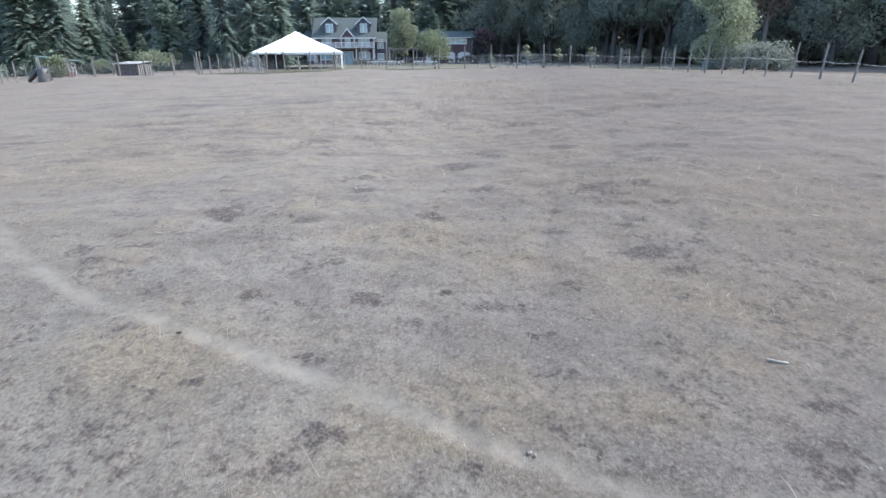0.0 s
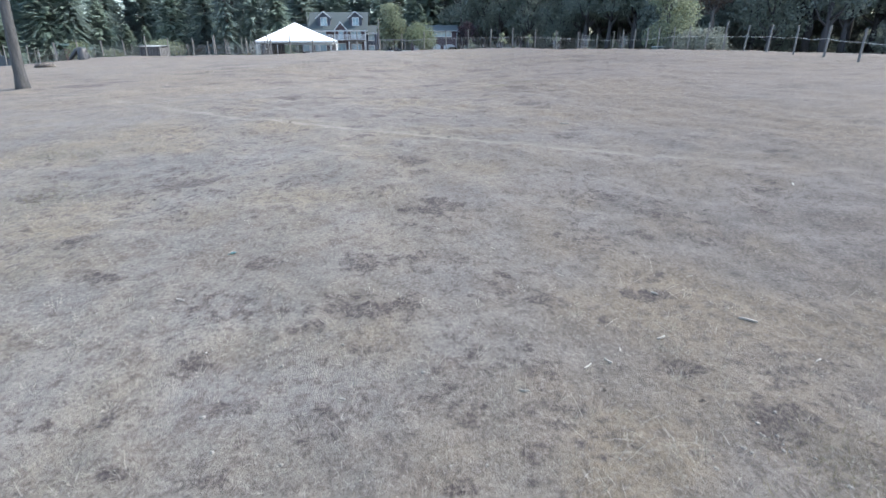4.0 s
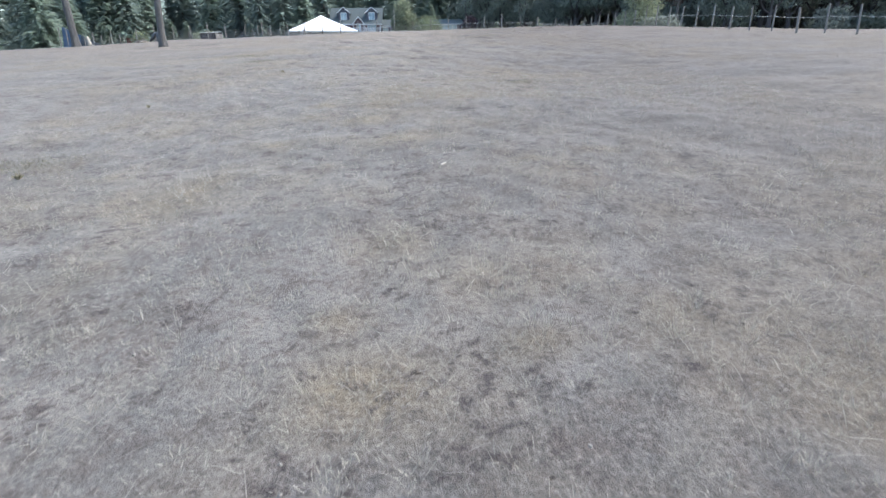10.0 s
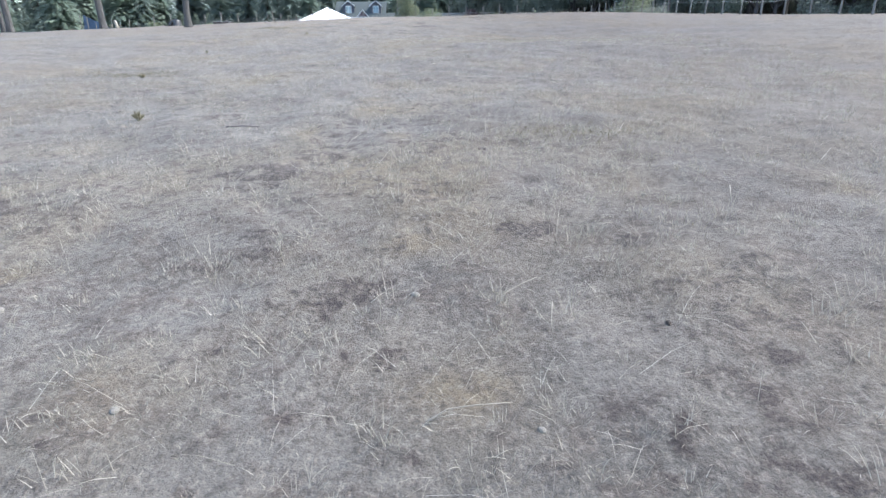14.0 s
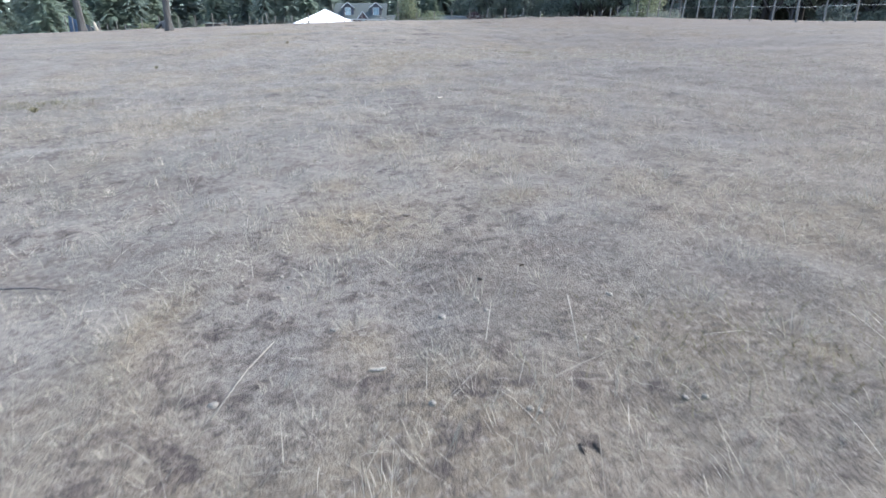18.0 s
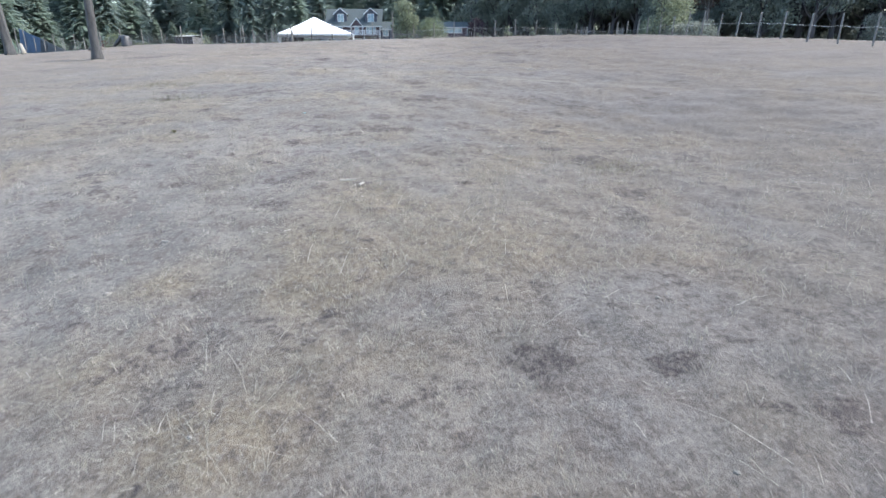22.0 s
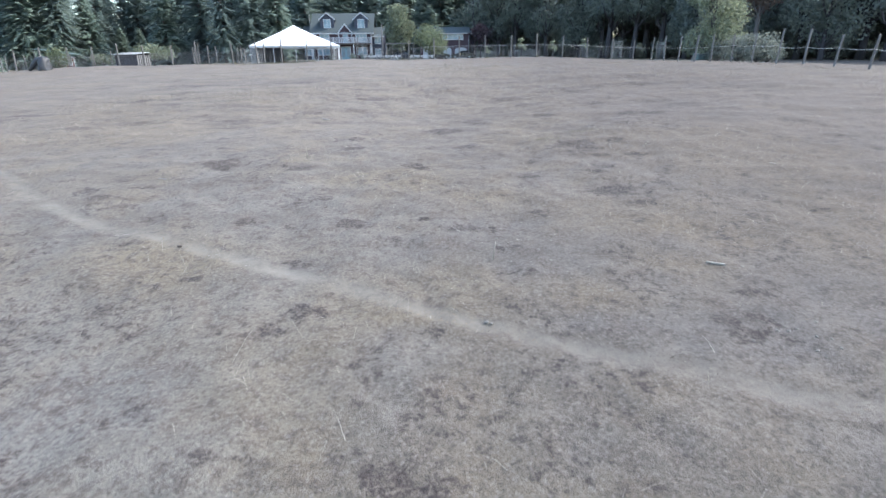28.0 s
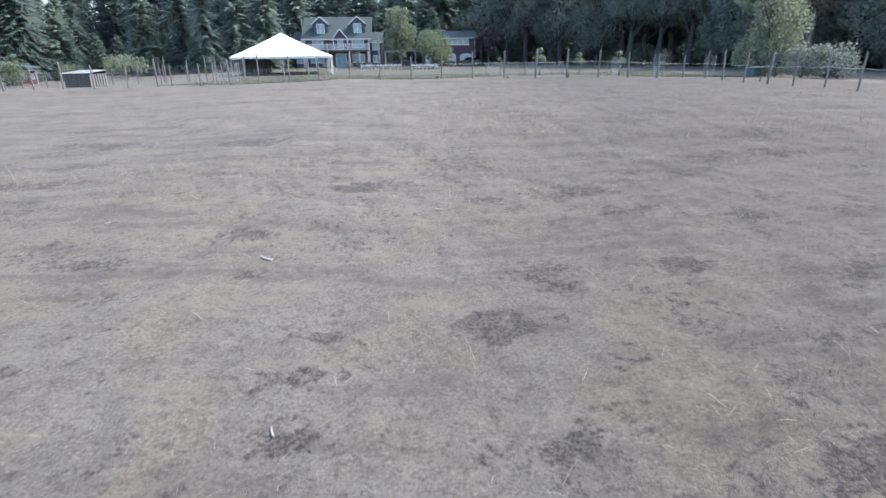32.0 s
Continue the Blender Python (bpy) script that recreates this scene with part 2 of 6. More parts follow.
M_WEED = grass_material("dead_weeds", (0.0, (0.0229, 0.0176, 0.0167)), (0.6, (0.0572, 0.0443, 0.0396)), (1.0, (0.114, 0.093, 0.0763)))
M_TURF = grass_material("lawn_grass", (0.0, (0.0406, 0.0541, 0.018)), (0.6, (0.09, 0.0949, 0.0451)), (1.0, (0.171, 0.149, 0.09)))
M_BARK = mottled("grey_bark", (0.0287, 0.0287, 0.0303), (0.0984, 0.0968, 0.0984), 5.0, 0.95, (1, 1, 0.22), 1.0, 0.06)
M_FIR_BARK = mottled("fir_bark", (0.07, 0.062, 0.058), (0.16, 0.14, 0.13), 6.0, 0.95, (1, 1, 0.3), 0.8, 0.03)
M_WOOD_BARK = mottled("wood_bark", (0.03, 0.028, 0.032), (0.065, 0.06, 0.064), 6.0, 0.95, (1, 1, 0.3), 0.8, 0.03)
M_FIR = leafy("fir_needles", (0.18, 0.239, 0.213), (0.218, 0.285, 0.252), (0.287, 0.356, 0.299))
M_FIR_BLUE = leafy("fir_needles_dull", (0.159, 0.212, 0.206), (0.19, 0.251, 0.242), (0.256, 0.318, 0.287))
M_LEAF = leafy("broad_leaves", (0.152, 0.182, 0.169), (0.185, 0.218, 0.199), (0.284, 0.318, 0.26))
M_LEAF_LIGHT = leafy("pale_leaves", (0.1, 0.125, 0.088), (0.165, 0.195, 0.132), (0.255, 0.285, 0.195))
M_BRAMBLE = leafy("bramble_leaves", (0.135, 0.159, 0.143), (0.165, 0.189, 0.17), (0.264, 0.284, 0.252))
M_LEAF_APPLE = leafy("apple_leaves", (0.075, 0.1, 0.0688), (0.131, 0.163, 0.1), (0.213, 0.244, 0.15))
M_LEAF_PURPLE = leafy("purple_leaves", (0.03, 0.022, 0.03), (0.06, 0.042, 0.056), (0.105, 0.075, 0.09))
M_LEAF_RUST = leafy("rust_leaves", (0.09, 0.065, 0.055), (0.14, 0.1, 0.08), (0.2, 0.16, 0.12))
M_POST = mottled("weathered_wood", (0.08, 0.075, 0.073), (0.195, 0.186, 0.179), 8.0, 0.9, (1, 1, 0.12), 0.6, 0.01)
M_WIRE = mottled("galvanised_wire", (0.25, 0.25, 0.26), (0.42, 0.42, 0.43), 9.0, 0.45, None, 0.1, 0.002, 0.8)
M_ROPE = mottled("white_rope", (0.383, 0.377, 0.362), (0.544, 0.536, 0.523), 20.0, 0.7)


# ---- the lie of the land ----
# Low swells and hollows every 4 m up the slope, at x = -5, 0 and 5.
SWELLS = [(-0.08, -0.136, -0.067), (-0.054, 0.058, 0.07), (0.003, 0.093, -0.113), (-0.073, 0.016, -0.164), (-0.24, 0.085, 0.149), (-0.122, 0.145, -0.036), (0.043, -0.06, -0.478),
          (0.117, 0.261, 0.021), (-0.082, 0.005, 0.179), (0.191, -0.094, -0.142), (0.208, 0.069, 0.284), (-0.091, -0.269, 0.201), (0.081, -0.119, -0.099), (0.088, 0.015, -0.068)]


def height(x, y):
    """Height of the ground: a paddock that climbs and flattens towards the fence, and a level lawn behind it."""
    x, y = np.asarray(x, float), np.asarray(y, float)
    u, v = np.clip(x, -48, 48) / 20, (np.clip(y, -75, 46) - 5) / 40
    field = 2.3646 + 0.3166 * u + 3.0386 * v - 0.0362 * u * u - 0.2234 * u * v - 0.8308 * v * v - 0.0136 * v**3 - 0.2168 * u * u * v
    field = field + 0.5 * np.exp(-(((y - 22) / 10) ** 2) / 2 - (((x - 6) / 26) ** 2) / 2)
    field = field - 0.1 * np.exp(-(((y - 9.5) / 6) ** 2) - ((x + 21) / 7) ** 2)
    field = field + 0.25 * np.exp(-(((y - 20) / 9) ** 2) - ((x - 13) / 9) ** 2)
    for row, swells in enumerate(SWELLS):
        for col, rise in enumerate(swells):
            field = field + rise * np.exp(-((x - 5 * col + 5) ** 2 + (y - 4 * row + 36) ** 2) / 35.28)
    field = np.clip(field, -6.5, None)
    brow = np.interp(x, [-44, -36, -31, -28, -25, -22, -18, -13, -8, -3, 2, 9, 14, 19, 25, 34], [0.3, 0.58, 0.54, 0.3, 0.3, 0.2, 0.06, 0.12, 0.33, 0.1, 0.22, 0.33, 0.17, 0.1, 0.1, 0])
    brow = brow * np.exp(-(((y - 42) / 6) ** 2)) + 0.06 * np.exp(-(((x - 25) / 7) ** 2)) * np.clip(1.6 - abs(y - 22) / 9, 0, 1)
    lawn = 4.25 + 0.012 * np.clip(y - 60, 0, 60) - 0.03 * np.clip(-x - 27, 0, 38)
    s = np.clip((y - 40) / 16, 0, 1)
    s = s * s * (3 - 2 * s)
    return field * (1 - s) + lawn * s + brow


LATTICE = rng.uniform(0, 1, (256, 256))


def value_noise(x, y, size, seed=0):
    """Smooth random values, 0 to 1, that change over about size metres."""
    u, v = np.asarray(x) / size + 37.3 * seed + 512, np.asarray(y) / size + 11.9 * seed + 512
    i, j = np.floor(u).astype(int), np.floor(v).astype(int)
    a, b = u - i, v - j
    a, b = a * a * (3 - 2 * a), b * b * (3 - 2 * b)
    g = lambda p, q: LATTICE[p % 256, q % 256]  # noqa: E731
    return (g(i, j) * (1 - a) + g(i + 1, j) * a) * (1 - b) + (g(i, j + 1) * (1 - a) + g(i + 1, j + 1) * a) * b


def bumps(x, y):
    """Low unevenness of the turf, a few centimetres."""
    x, y = np.asarray(x, float), np.asarray(y, float)
    out = 0.022 * np.sin(1.7 * x + 0.9 * np.sin(0.8 * y)) * np.sin(1.3 * y + 1.1 * np.sin(1.1 * x + 2))
    out += 0.035 * np.sin(0.55 * x + 1.3 * np.sin(0.31 * y + 1)) * np.cos(0.47 * y + 0.9 * np.sin(0.37 * x))
    out += 0.012 * np.sin(4.1 * x + 2.0 * np.sin(2.3 * y)) * np.sin(3.7 * y + 1.7 * np.sin(2.9 * x))
    out += 0.055 * (value_noise(x, y, 0.85, 21) - 0.5) + 0.034 * (value_noise(x, y, 0.34, 22) - 0.5) + 0.016 * (value_noise(x, y, 0.15, 23) - 0.5)
    near = np.clip((60 - np.abs(x)) / 15, 0, 1) * np.clip((48 - y) / 5, 0, 1) * np.clip((y + 70) / 10, 0, 1)
    return out * near


def land(x, y):
    return float(height(x, y) + bumps(x, y))


TRAIL = [(-24, 12.5), (-13.5, 5.7), (-11.4, 4.05), (-9.6, 2.6), (-8.0, 1.1), (-6.6, -0.05), (-5.1, -0.92), (-3.6, -1.62), (-2.0, -2.48), (-1.2, -2.86), (-0.1, -3.47), (0.8, -4.0), (1.75, -4.42), (2.8, -4.83),
         (3.5, -5.1), (4.7, -5.46), (5.9, -5.8), (7.2, -6.15), (8.1, -6.45), (11, -7.6), (16, -10), (30, -16)]
BARE = [(-14.9, 34.5, 1.1, 0.55), (-12.3, 26.2, 0.9, 0.3), (-5.0, 31, 1.5, 0.4)]
DRIVE = [(35, -4), (32, 20), (31.5, 36), (34, 50), (33.5, 60), (28, 75), (16, 92), (5, 97)]
# Dark beds of withered weeds, from the brow of the slope down: x, y, half length, half width.
DARK_UPPER = [(-2.47, 13.37, 0.67, 0.48), (5.93, 10.6, 0.47, 0.29), (3.63, 8.34, 0.42, 0.39), (1.37, 6.92, 0.14, 0.17), (0.49, 6.88, 0.61, 0.5), (-1.92, 4.64, 0.21, 0.14), (4.79, 4.23, 0.29, 0.19), (3.87, 4.05, 0.42, 0.43),
              (3.69, 3.94, 0.55, 0.55), (-4.81, 3.03, 0.37, 0.28), (-4.8, 2.88, 0.51, 0.39), (-0.29, 2.63, 0.34, 0.2), (-0.14, 2.45, 0.27, 0.14), (-2.82, 2.35, 0.35, 0.19), (3.67, 0.55, 0.58, 0.39), (0.05, -0.72, 0.09, 0.1),
              (-1.17, -0.8, 0.31, 0.2), (1.31, -1.87, 0.23, 0.11)]
DARK_MIDDLE = [(-1.32, -3.66, 0.35, 0.16), (-1.54, -4.11, 0.19, 0.14), (-0.01, -6.24, 0.45, 0.32), (-4.07, -7.32, 0.66, 0.49), (0.56, -8.83, 0.56, 0.46), (-4.74, -9.85, 0.27, 0.16), (-0.5, -10.53, 0.42, 0.27), (-3.88, -10.9, 0.44, 0.13),
               (3.17, -11.17, 0.34, 0.2), (1.86, -11.37, 0.28, 0.18), (-0.24, -11.65, 0.79, 0.26), (3.01, -12.57, 0.27, 0.17)]
DARK_LOWER = [(3.59, -13.32, 0.41, 0.25), (-1.35, -14.51, 0.27, 0.19), (-1.53, -14.94, 0.33, 0.24), (1.28, -15.17, 0.18, 0.07), (3.7, -15.51, 0.25, 0.37), (1.74, -19.45, 0.29, 0.16), (2.67, -19.64, 0.23, 0.15), (3.51, -20.16, 0.2, 0.17),
              (2.35, -21.94, 0.13, 0.06), (-0.84, -23.22, 0.15, 0.11), (-0.91, -23.8, 0.09, 0.09), (0.43, -24.01, 0.21, 0.09), (1.05, -28.81, 0.07, 0.12), (1.07, -30.81, 0.07, 0.07), (0.52, -30.82, 0.1, 0.07), (1.93, -31.16, 0.08, 0.03),
              (-0, -31.88, 0.32, 0.32), (2.13, -33.15, 0.28, 0.16), (2.83, -33.35, 0.21, 0.11), (0.95, -33.91, 0.22, 0.16), (0.85, -34.07, 0.07, 0.07), (1.26, -34.47, 0.14, 0.09)]
# Thinner beds of weeds, from the brow of the slope down: x, y, half length, half width.
WEEDS_CREST = [(-11.58, 18.61, 0.84, 0.53), (-12.62, 18.46, 2.14, 0.91), (-6.73, 18.24, 1.79, 0.71), (10, 17.38, 1.15, 0.56), (8.88, 16.7, 0.78, 0.35), (6.56, 14.69, 1.03, 0.61), (5.9, 13.71, 1.33, 0.45), (2.55, 12.52, 1.33, 0.44),
               (0.68, 12.43, 0.94, 0.33), (-15.35, 11.56, 1.44, 0.47), (3.84, 11.23, 0.84, 0.38)]
WEEDS_BROW = [(5.87, 10.45, 0.42, 0.39), (-4.56, 10.42, 0.7, 0.5), (-16.97, 10.42, 1.98, 0.81), (-6.72, 9.16, 0.75, 0.32), (-3.89, 8.66, 0.47, 0.28), (1.19, 8.5, 0.91, 0.47), (1.58, 7.93, 0.45, 0.28), (6.76, 7.69, 1.14, 0.47),
              (-0.02, 7.02, 0.21, 0.26), (-2.04, 6.6, 0.5, 0.27), (5.64, 6.07, 0.74, 0.3), (4.57, 6.04, 0.34, 0.21), (-5.91, 5.84, 0.22, 0.2), (-2.24, 5.67, 0.41, 0.27), (7.4, 5.23, 0.32, 0.23)]
WEEDS_UPPER = [(-2.04, 4.67, 0.58, 0.4), (1.07, 4.53, 0.45, 0.37), (-5.26, 4.53, 0.32, 0.15), (1.27, 4.34, 0.31, 0.13), (4.7, 4.16, 0.29, 0.29), (14.63, 3.99, 0.53, 0.42), (3.52, 3.69, 0.61, 0.5), (14.22, 3.49, 0.79, 0.4),
               (-2.23, 3.29, 0.17, 0.07), (-0.21, 3.18, 0.2, 0.1), (-4.76, 3, 0.51, 0.52), (4.07, 2.99, 0.37, 0.13), (4.81, 2.88, 0.35, 0.32), (1.94, 2.86, 0.13, 0.08), (2.43, 2.7, 0.18, 0.15), (3.86, 2.02, 0.36, 0.27),
               (-6.52, 1.85, 0.33, 0.24), (3.5, 1.72, 0.3, 0.22), (2.18, 1.59, 0.3, 0.15), (-1.27, 1.43, 0.12, 0.08), (6.57, 1.38, 0.23, 0.13), (-5.83, 1.28, 0.47, 0.21)]
WEEDS_ABOVE_PATH = [(-6.85, 1.12, 0.44, 0.29), (4.75, 0.94, 0.41, 0.19), (-6.23, 0.58, 0.44, 0.21), (-1.93, 0.45, 0.3, 0.28), (-5.56, 0.17, 0.38, 0.29), (3.96, -0.1, 0.36, 0.22), (6.79, -0.51, 0.36, 0.07), (2.01, -0.62, 0.35, 0.18),
                    (-3.05, -0.65, 0.35, 0.21), (-3.86, -0.85, 0.25, 0.13), (0.72, -1.16, 0.42, 0.23), (1.21, -1.24, 0.21, 0.22), (-0.42, -1.62, 0.28, 0.2), (-4.56, -1.67, 0.33, 0.15), (12.38, -1.89, 0.32, 0.34)]
WEEDS_BELOW_PATH = [(4.4, -2.15, 0.31, 0.13), (-1.7, -2.28, 0.25, 0.13), (-3.01, -2.75, 0.22, 0.13), (4.24, -3.33, 0.31, 0.16), (-3.81, -3.54, 0.26, 0.15), (3.78, -4.03, 0.48, 0.28), (0.3, -4.13, 0.22, 0.12), (3.8, -4.22, 0.29, 0.15),
                    (7.05, -4.37, 0.4, 0.21), (8.32, -5.55, 0.46, 0.24), (-6.97, -7.63, 0.48, 0.29), (3.52, -7.9, 0.64, 0.33), (-4.82, -8.27, 0.22, 0.19), (6.19, -8.57, 0.4, 0.25), (4.56, -8.7, 0.53, 0.25)]
WEEDS_MIDDLE = [(3.71, -9.44, 0.29, 0.21), (0.26, -10.34, 0.32, 0.22), (-1.78, -10.64, 0.42, 0.24), (1.32, -10.83, 0.23, 0.14), (1.31, -11.24, 0.18, 0.17), (2.47, -11.8, 0.14, 0.1), (-0.9, -11.98, 0.25, 0.14), (-2.37, -12.19, 0.18, 0.09)]
WEEDS_MIDDLE_SLOPE = [(1.44, -12.4, 0.15, 0.09), (-0.22, -12.42, 0.24, 0.12), (-1.97, -12.56, 0.27, 0.21), (-0.66, -12.59, 0.11, 0.07), (0.54, -12.8, 0.14, 0.08), (-1.36, -13.19, 0.34, 0.13), (1.62, -13.22, 0.26, 0.1), (-2.47, -13.38, 0.24, 0.14),
                      (0.88, -13.4, 0.2, 0.15), (-0.54, -13.44, 0.22, 0.24), (-0.34, -13.6, 0.12, 0.16), (-1.99, -13.91, 0.22, 0.1), (-1.3, -14.01, 0.2, 0.12), (0.69, -14.11, 0.26, 0.11), (-4.99, -14.24, 0.54, 0.19), (-0.52, -14.8, 0.1, 0.06),
                      (-3.21, -14.81, 0.38, 0.17), (0.18, -15.03, 0.25, 0.12), (-0.25, -15.11, 0.22, 0.09), (2.46, -15.17, 0.24, 0.17), (3.93, -15.3, 0.31, 0.21), (-0.66, -15.41, 0.31, 0.13)]
WEEDS_LOWER_SLOPE = [(-1.38, -16.01, 0.34, 0.19), (0.06, -17.38, 0.19, 0.13), (-1.18, -18.69, 0.16, 0.08), (-2.25, -18.8, 0.22, 0.08), (-0.72, -18.82, 0.23, 0.11), (3.25, -19.38, 0.13, 0.07), (1.71, -19.56, 0.34, 0.21), (0.89, -19.8, 0.22, 0.11),
                     (3.14, -20.06, 0.2, 0.09), (0.08, -20.07, 0.11, 0.09), (-2.38, -20.13, 0.38, 0.13), (4, -20.35, 0.43, 0.21), (-2.76, -20.77, 0.35, 0.18)]
WEEDS_LOWER = [(1.88, -21.24, 0.13, 0.15), (2.04, -22, 0.24, 0.05), (-0.78, -22.57, 0.24, 0.15), (1.51, -22.8, 0.16, 0.08), (2.79, -22.85, 0.25, 0.1), (1.34, -23.37, 0.19, 0.13), (2.27, -23.38, 0.18, 0.1), (3.56, -23.71, 0.12, 0.08),
               (-1.37, -24.04, 0.21, 0.11), (3.44, -24.27, 0.15, 0.08), (-0.08, -24.3, 0.21, 0.12), (0.87, -24.32, 0.28, 0.11), (1.66, -24.46, 0.21, 0.07), (-1.71, -27.91, 0.23, 0.12), (-0.96, -28.02, 0.34, 0.17), (0.28, -28.93, 0.13, 0.11)]
WEEDS_FOOT = [(0.26, -29.6, 0.08, 0.11), (2.97, -29.62, 0.07, 0.06), (1.73, -30.69, 0.08, 0.05), (2.29, -30.86, 0.05, 0.03), (1.16, -31.01, 0.09, 0.06), (1.61, -31.08, 0.06, 0.05), (0.8, -31.13, 0.12, 0.07), (0.37, -31.16, 0.13, 0.09),
              (1.43, -31.19, 0.12, 0.05), (-0.46, -31.78, 0.25, 0.21), (2.28, -32.21, 0.11, 0.12), (-1.51, -32.59, 0.1, 0.04), (3.61, -33.05, 0.18, 0.07), (0.11, -33.15, 0.17, 0.11), (-0.66, -33.34, 0.12, 0.05), (1.08, -33.43, 0.21, 0.08),
              (2.59, -33.96, 0.16, 0.06), (3.03, -34.07, 0.12, 0.08), (1.74, -34.13, 0.09, 0.04), (2.7, -34.32, 0.03, 0.04), (0.34, -34.37, 0.09, 0.04), (0.97, -34.47, 0.16, 0.06), (3.14, -34.61, 0.1, 0.07), (0.9, -34.84, 0.14, 0.05),
              (0.44, -35.04, 0.09, 0.06), (2.81, -35.07, 0.14, 0.07)]
# Drifts of richer, tawny straw, from the brow of the slope down: x, y, half length, half width.
STRAW_UPPER = [(1, 24.35, 2.2, 2.5), (1.37, 20.8, 1.79, 2.49), (-12.93, 14.02, 0.83, 1.02), (-8.41, 13.67, 0.82, 1.11), (-12.63, 12.22, 1.22, 1.48), (1.32, 10.43, 1.21, 1.46), (-11.35, 9.32, 1.75, 2.14), (3.7, 7.87, 0.67, 1),
               (-12.26, 7.5, 1, 0.96), (2.55, 6.89, 0.59, 0.93), (2.84, 5.36, 0.5, 0.36), (2.12, 5.08, 0.72, 0.73), (5.64, 4.15, 2.19, 1.64), (8.1, 3.3, 1.54, 1.28), (-3.14, 3.19, 0.4, 0.2), (0.86, 3.18, 0.26, 0.15),
               (-1.66, 3.16, 0.4, 0.28), (-8.96, 2.85, 0.71, 0.39), (-2.08, 2.4, 0.23, 0.15), (2.34, 2.21, 0.44, 0.22), (-1, 1.93, 0.6, 0.31), (-1.46, 1.8, 0.32, 0.17), (-1.58, 1.5, 0.88, 0.28), (-0.15, 1.29, 0.65, 0.56),
               (1.35, 0.38, 0.59, 0.3)]
STRAW_MIDDLE = [(4.56, -1.45, 0.5, 0.42), (-3.47, -2.33, 1.09, 0.6), (3.27, -2.49, 0.42, 0.31), (-7.68, -2.54, 1.35, 0.94), (0.98, -3.18, 1.5, 0.66), (10.5, -3.53, 1.41, 0.88), (-0.02, -3.72, 0.52, 0.22), (-9.44, -4.44, 0.62, 0.75),
                (-5.32, -9.43, 0.36, 0.22), (3.85, -11.55, 0.68, 0.68), (5.9, -11.9, 0.58, 0.43), (2.25, -13.57, 0.3, 0.32), (2.25, -13.73, 0.52, 0.35), (1.84, -14.22, 0.32, 0.34), (-0.02, -15.79, 0.48, 0.45)]
STRAW_LOWER = [(-0.47, -17.25, 0.41, 0.33), (1.5, -17.61, 0.48, 0.52), (3.27, -17.88, 0.47, 0.33), (-0.33, -18.14, 0.24, 0.3), (-1.92, -18.16, 0.36, 0.29), (-0.23, -18.38, 0.62, 0.53), (-0.62, -20.08, 0.29, 0.19), (-0.61, -20.44, 0.47, 0.35),
               (1.42, -20.89, 0.43, 0.37), (-1.99, -21.96, 0.4, 0.32), (0.38, -22.12, 0.54, 0.43), (3.9, -23.16, 0.35, 0.18), (2.7, -23.6, 0.26, 0.17), (-0.62, -23.63, 0.19, 0.22), (0.4, -28.19, 0.31, 0.2), (1.98, -28.53, 0.28, 0.21),
               (0.7, -29.04, 0.49, 0.46), (-0.17, -30.28, 0.12, 0.27), (0.94, -30.46, 0.17, 0.17), (3.16, -30.63, 0.1, 0.09), (1.37, -30.82, 0.39, 0.28), (1.02, -32.01, 0.42, 0.38), (4.81, -32.62, 0.17, 0.18), (1.31, -33.35, 0.16, 0.12),
               (-1.32, -33.63, 0.15, 0.1), (1.66, -34.72, 0.19, 0.12)]
# Worn, paler ground, from the brow of the slope down: x, y, half length, half width.
WORN_GROUND = [(-6.13, 5.52, 0.92, 1.45), (-6.34, 3.64, 1.35, 0.57), (-1.1, 2.94, 0.38, 0.22), (1.06, 2.3, 0.57, 0.31), (-3.77, 0.36, 1.41, 0.76), (1.49, -2.58, 0.82, 0.5), (2.05, -3.93, 0.5, 0.22), (-5.01, -5.78, 1.68, 0.51),
               (0.42, -11.04, 0.44, 0.24), (-1.83, -11.6, 0.67, 0.35), (4.72, -20.95, 1.15, 0.75), (-0.8, -29.27, 0.33, 0.29), (3.5, -29.85, 0.41, 0.24), (-1.64, -32.34, 0.6, 0.3), (-0.31, -33.99, 0.52, 0.23)]
WEEDS_FAR = [(-6.5, 17.5, 1.6, 0.25), (14.5, 21, 1.8, 0.4), (16.5, 25.5, 1.9, 0.5), (9, 15, 2, 0.5), (-12, 14, 2.2, 0.4), (-17, 6.8, 1.8, 0.35), (12.3, 13.5, 0.5, 0.3), (11.6, 9.5, 0.45, 0.3),
             (2.4, 24.3, 1, 0.3), (13.7, 4.7, 0.7, 0.3), (13.4, 2.6, 0.55, 0.2)]
DARK = DARK_UPPER + DARK_MIDDLE + DARK_LOWER
WEEDS = (WEEDS_FAR + WEEDS_CREST + WEEDS_BROW + WEEDS_UPPER + WEEDS_ABOVE_PATH + WEEDS_BELOW_PATH + WEEDS_MIDDLE + WEEDS_MIDDLE_SLOPE + WEEDS_LOWER_SLOPE + WEEDS_LOWER + WEEDS_FOOT)
STRAW = STRAW_UPPER + STRAW_MIDDLE + STRAW_LOWER


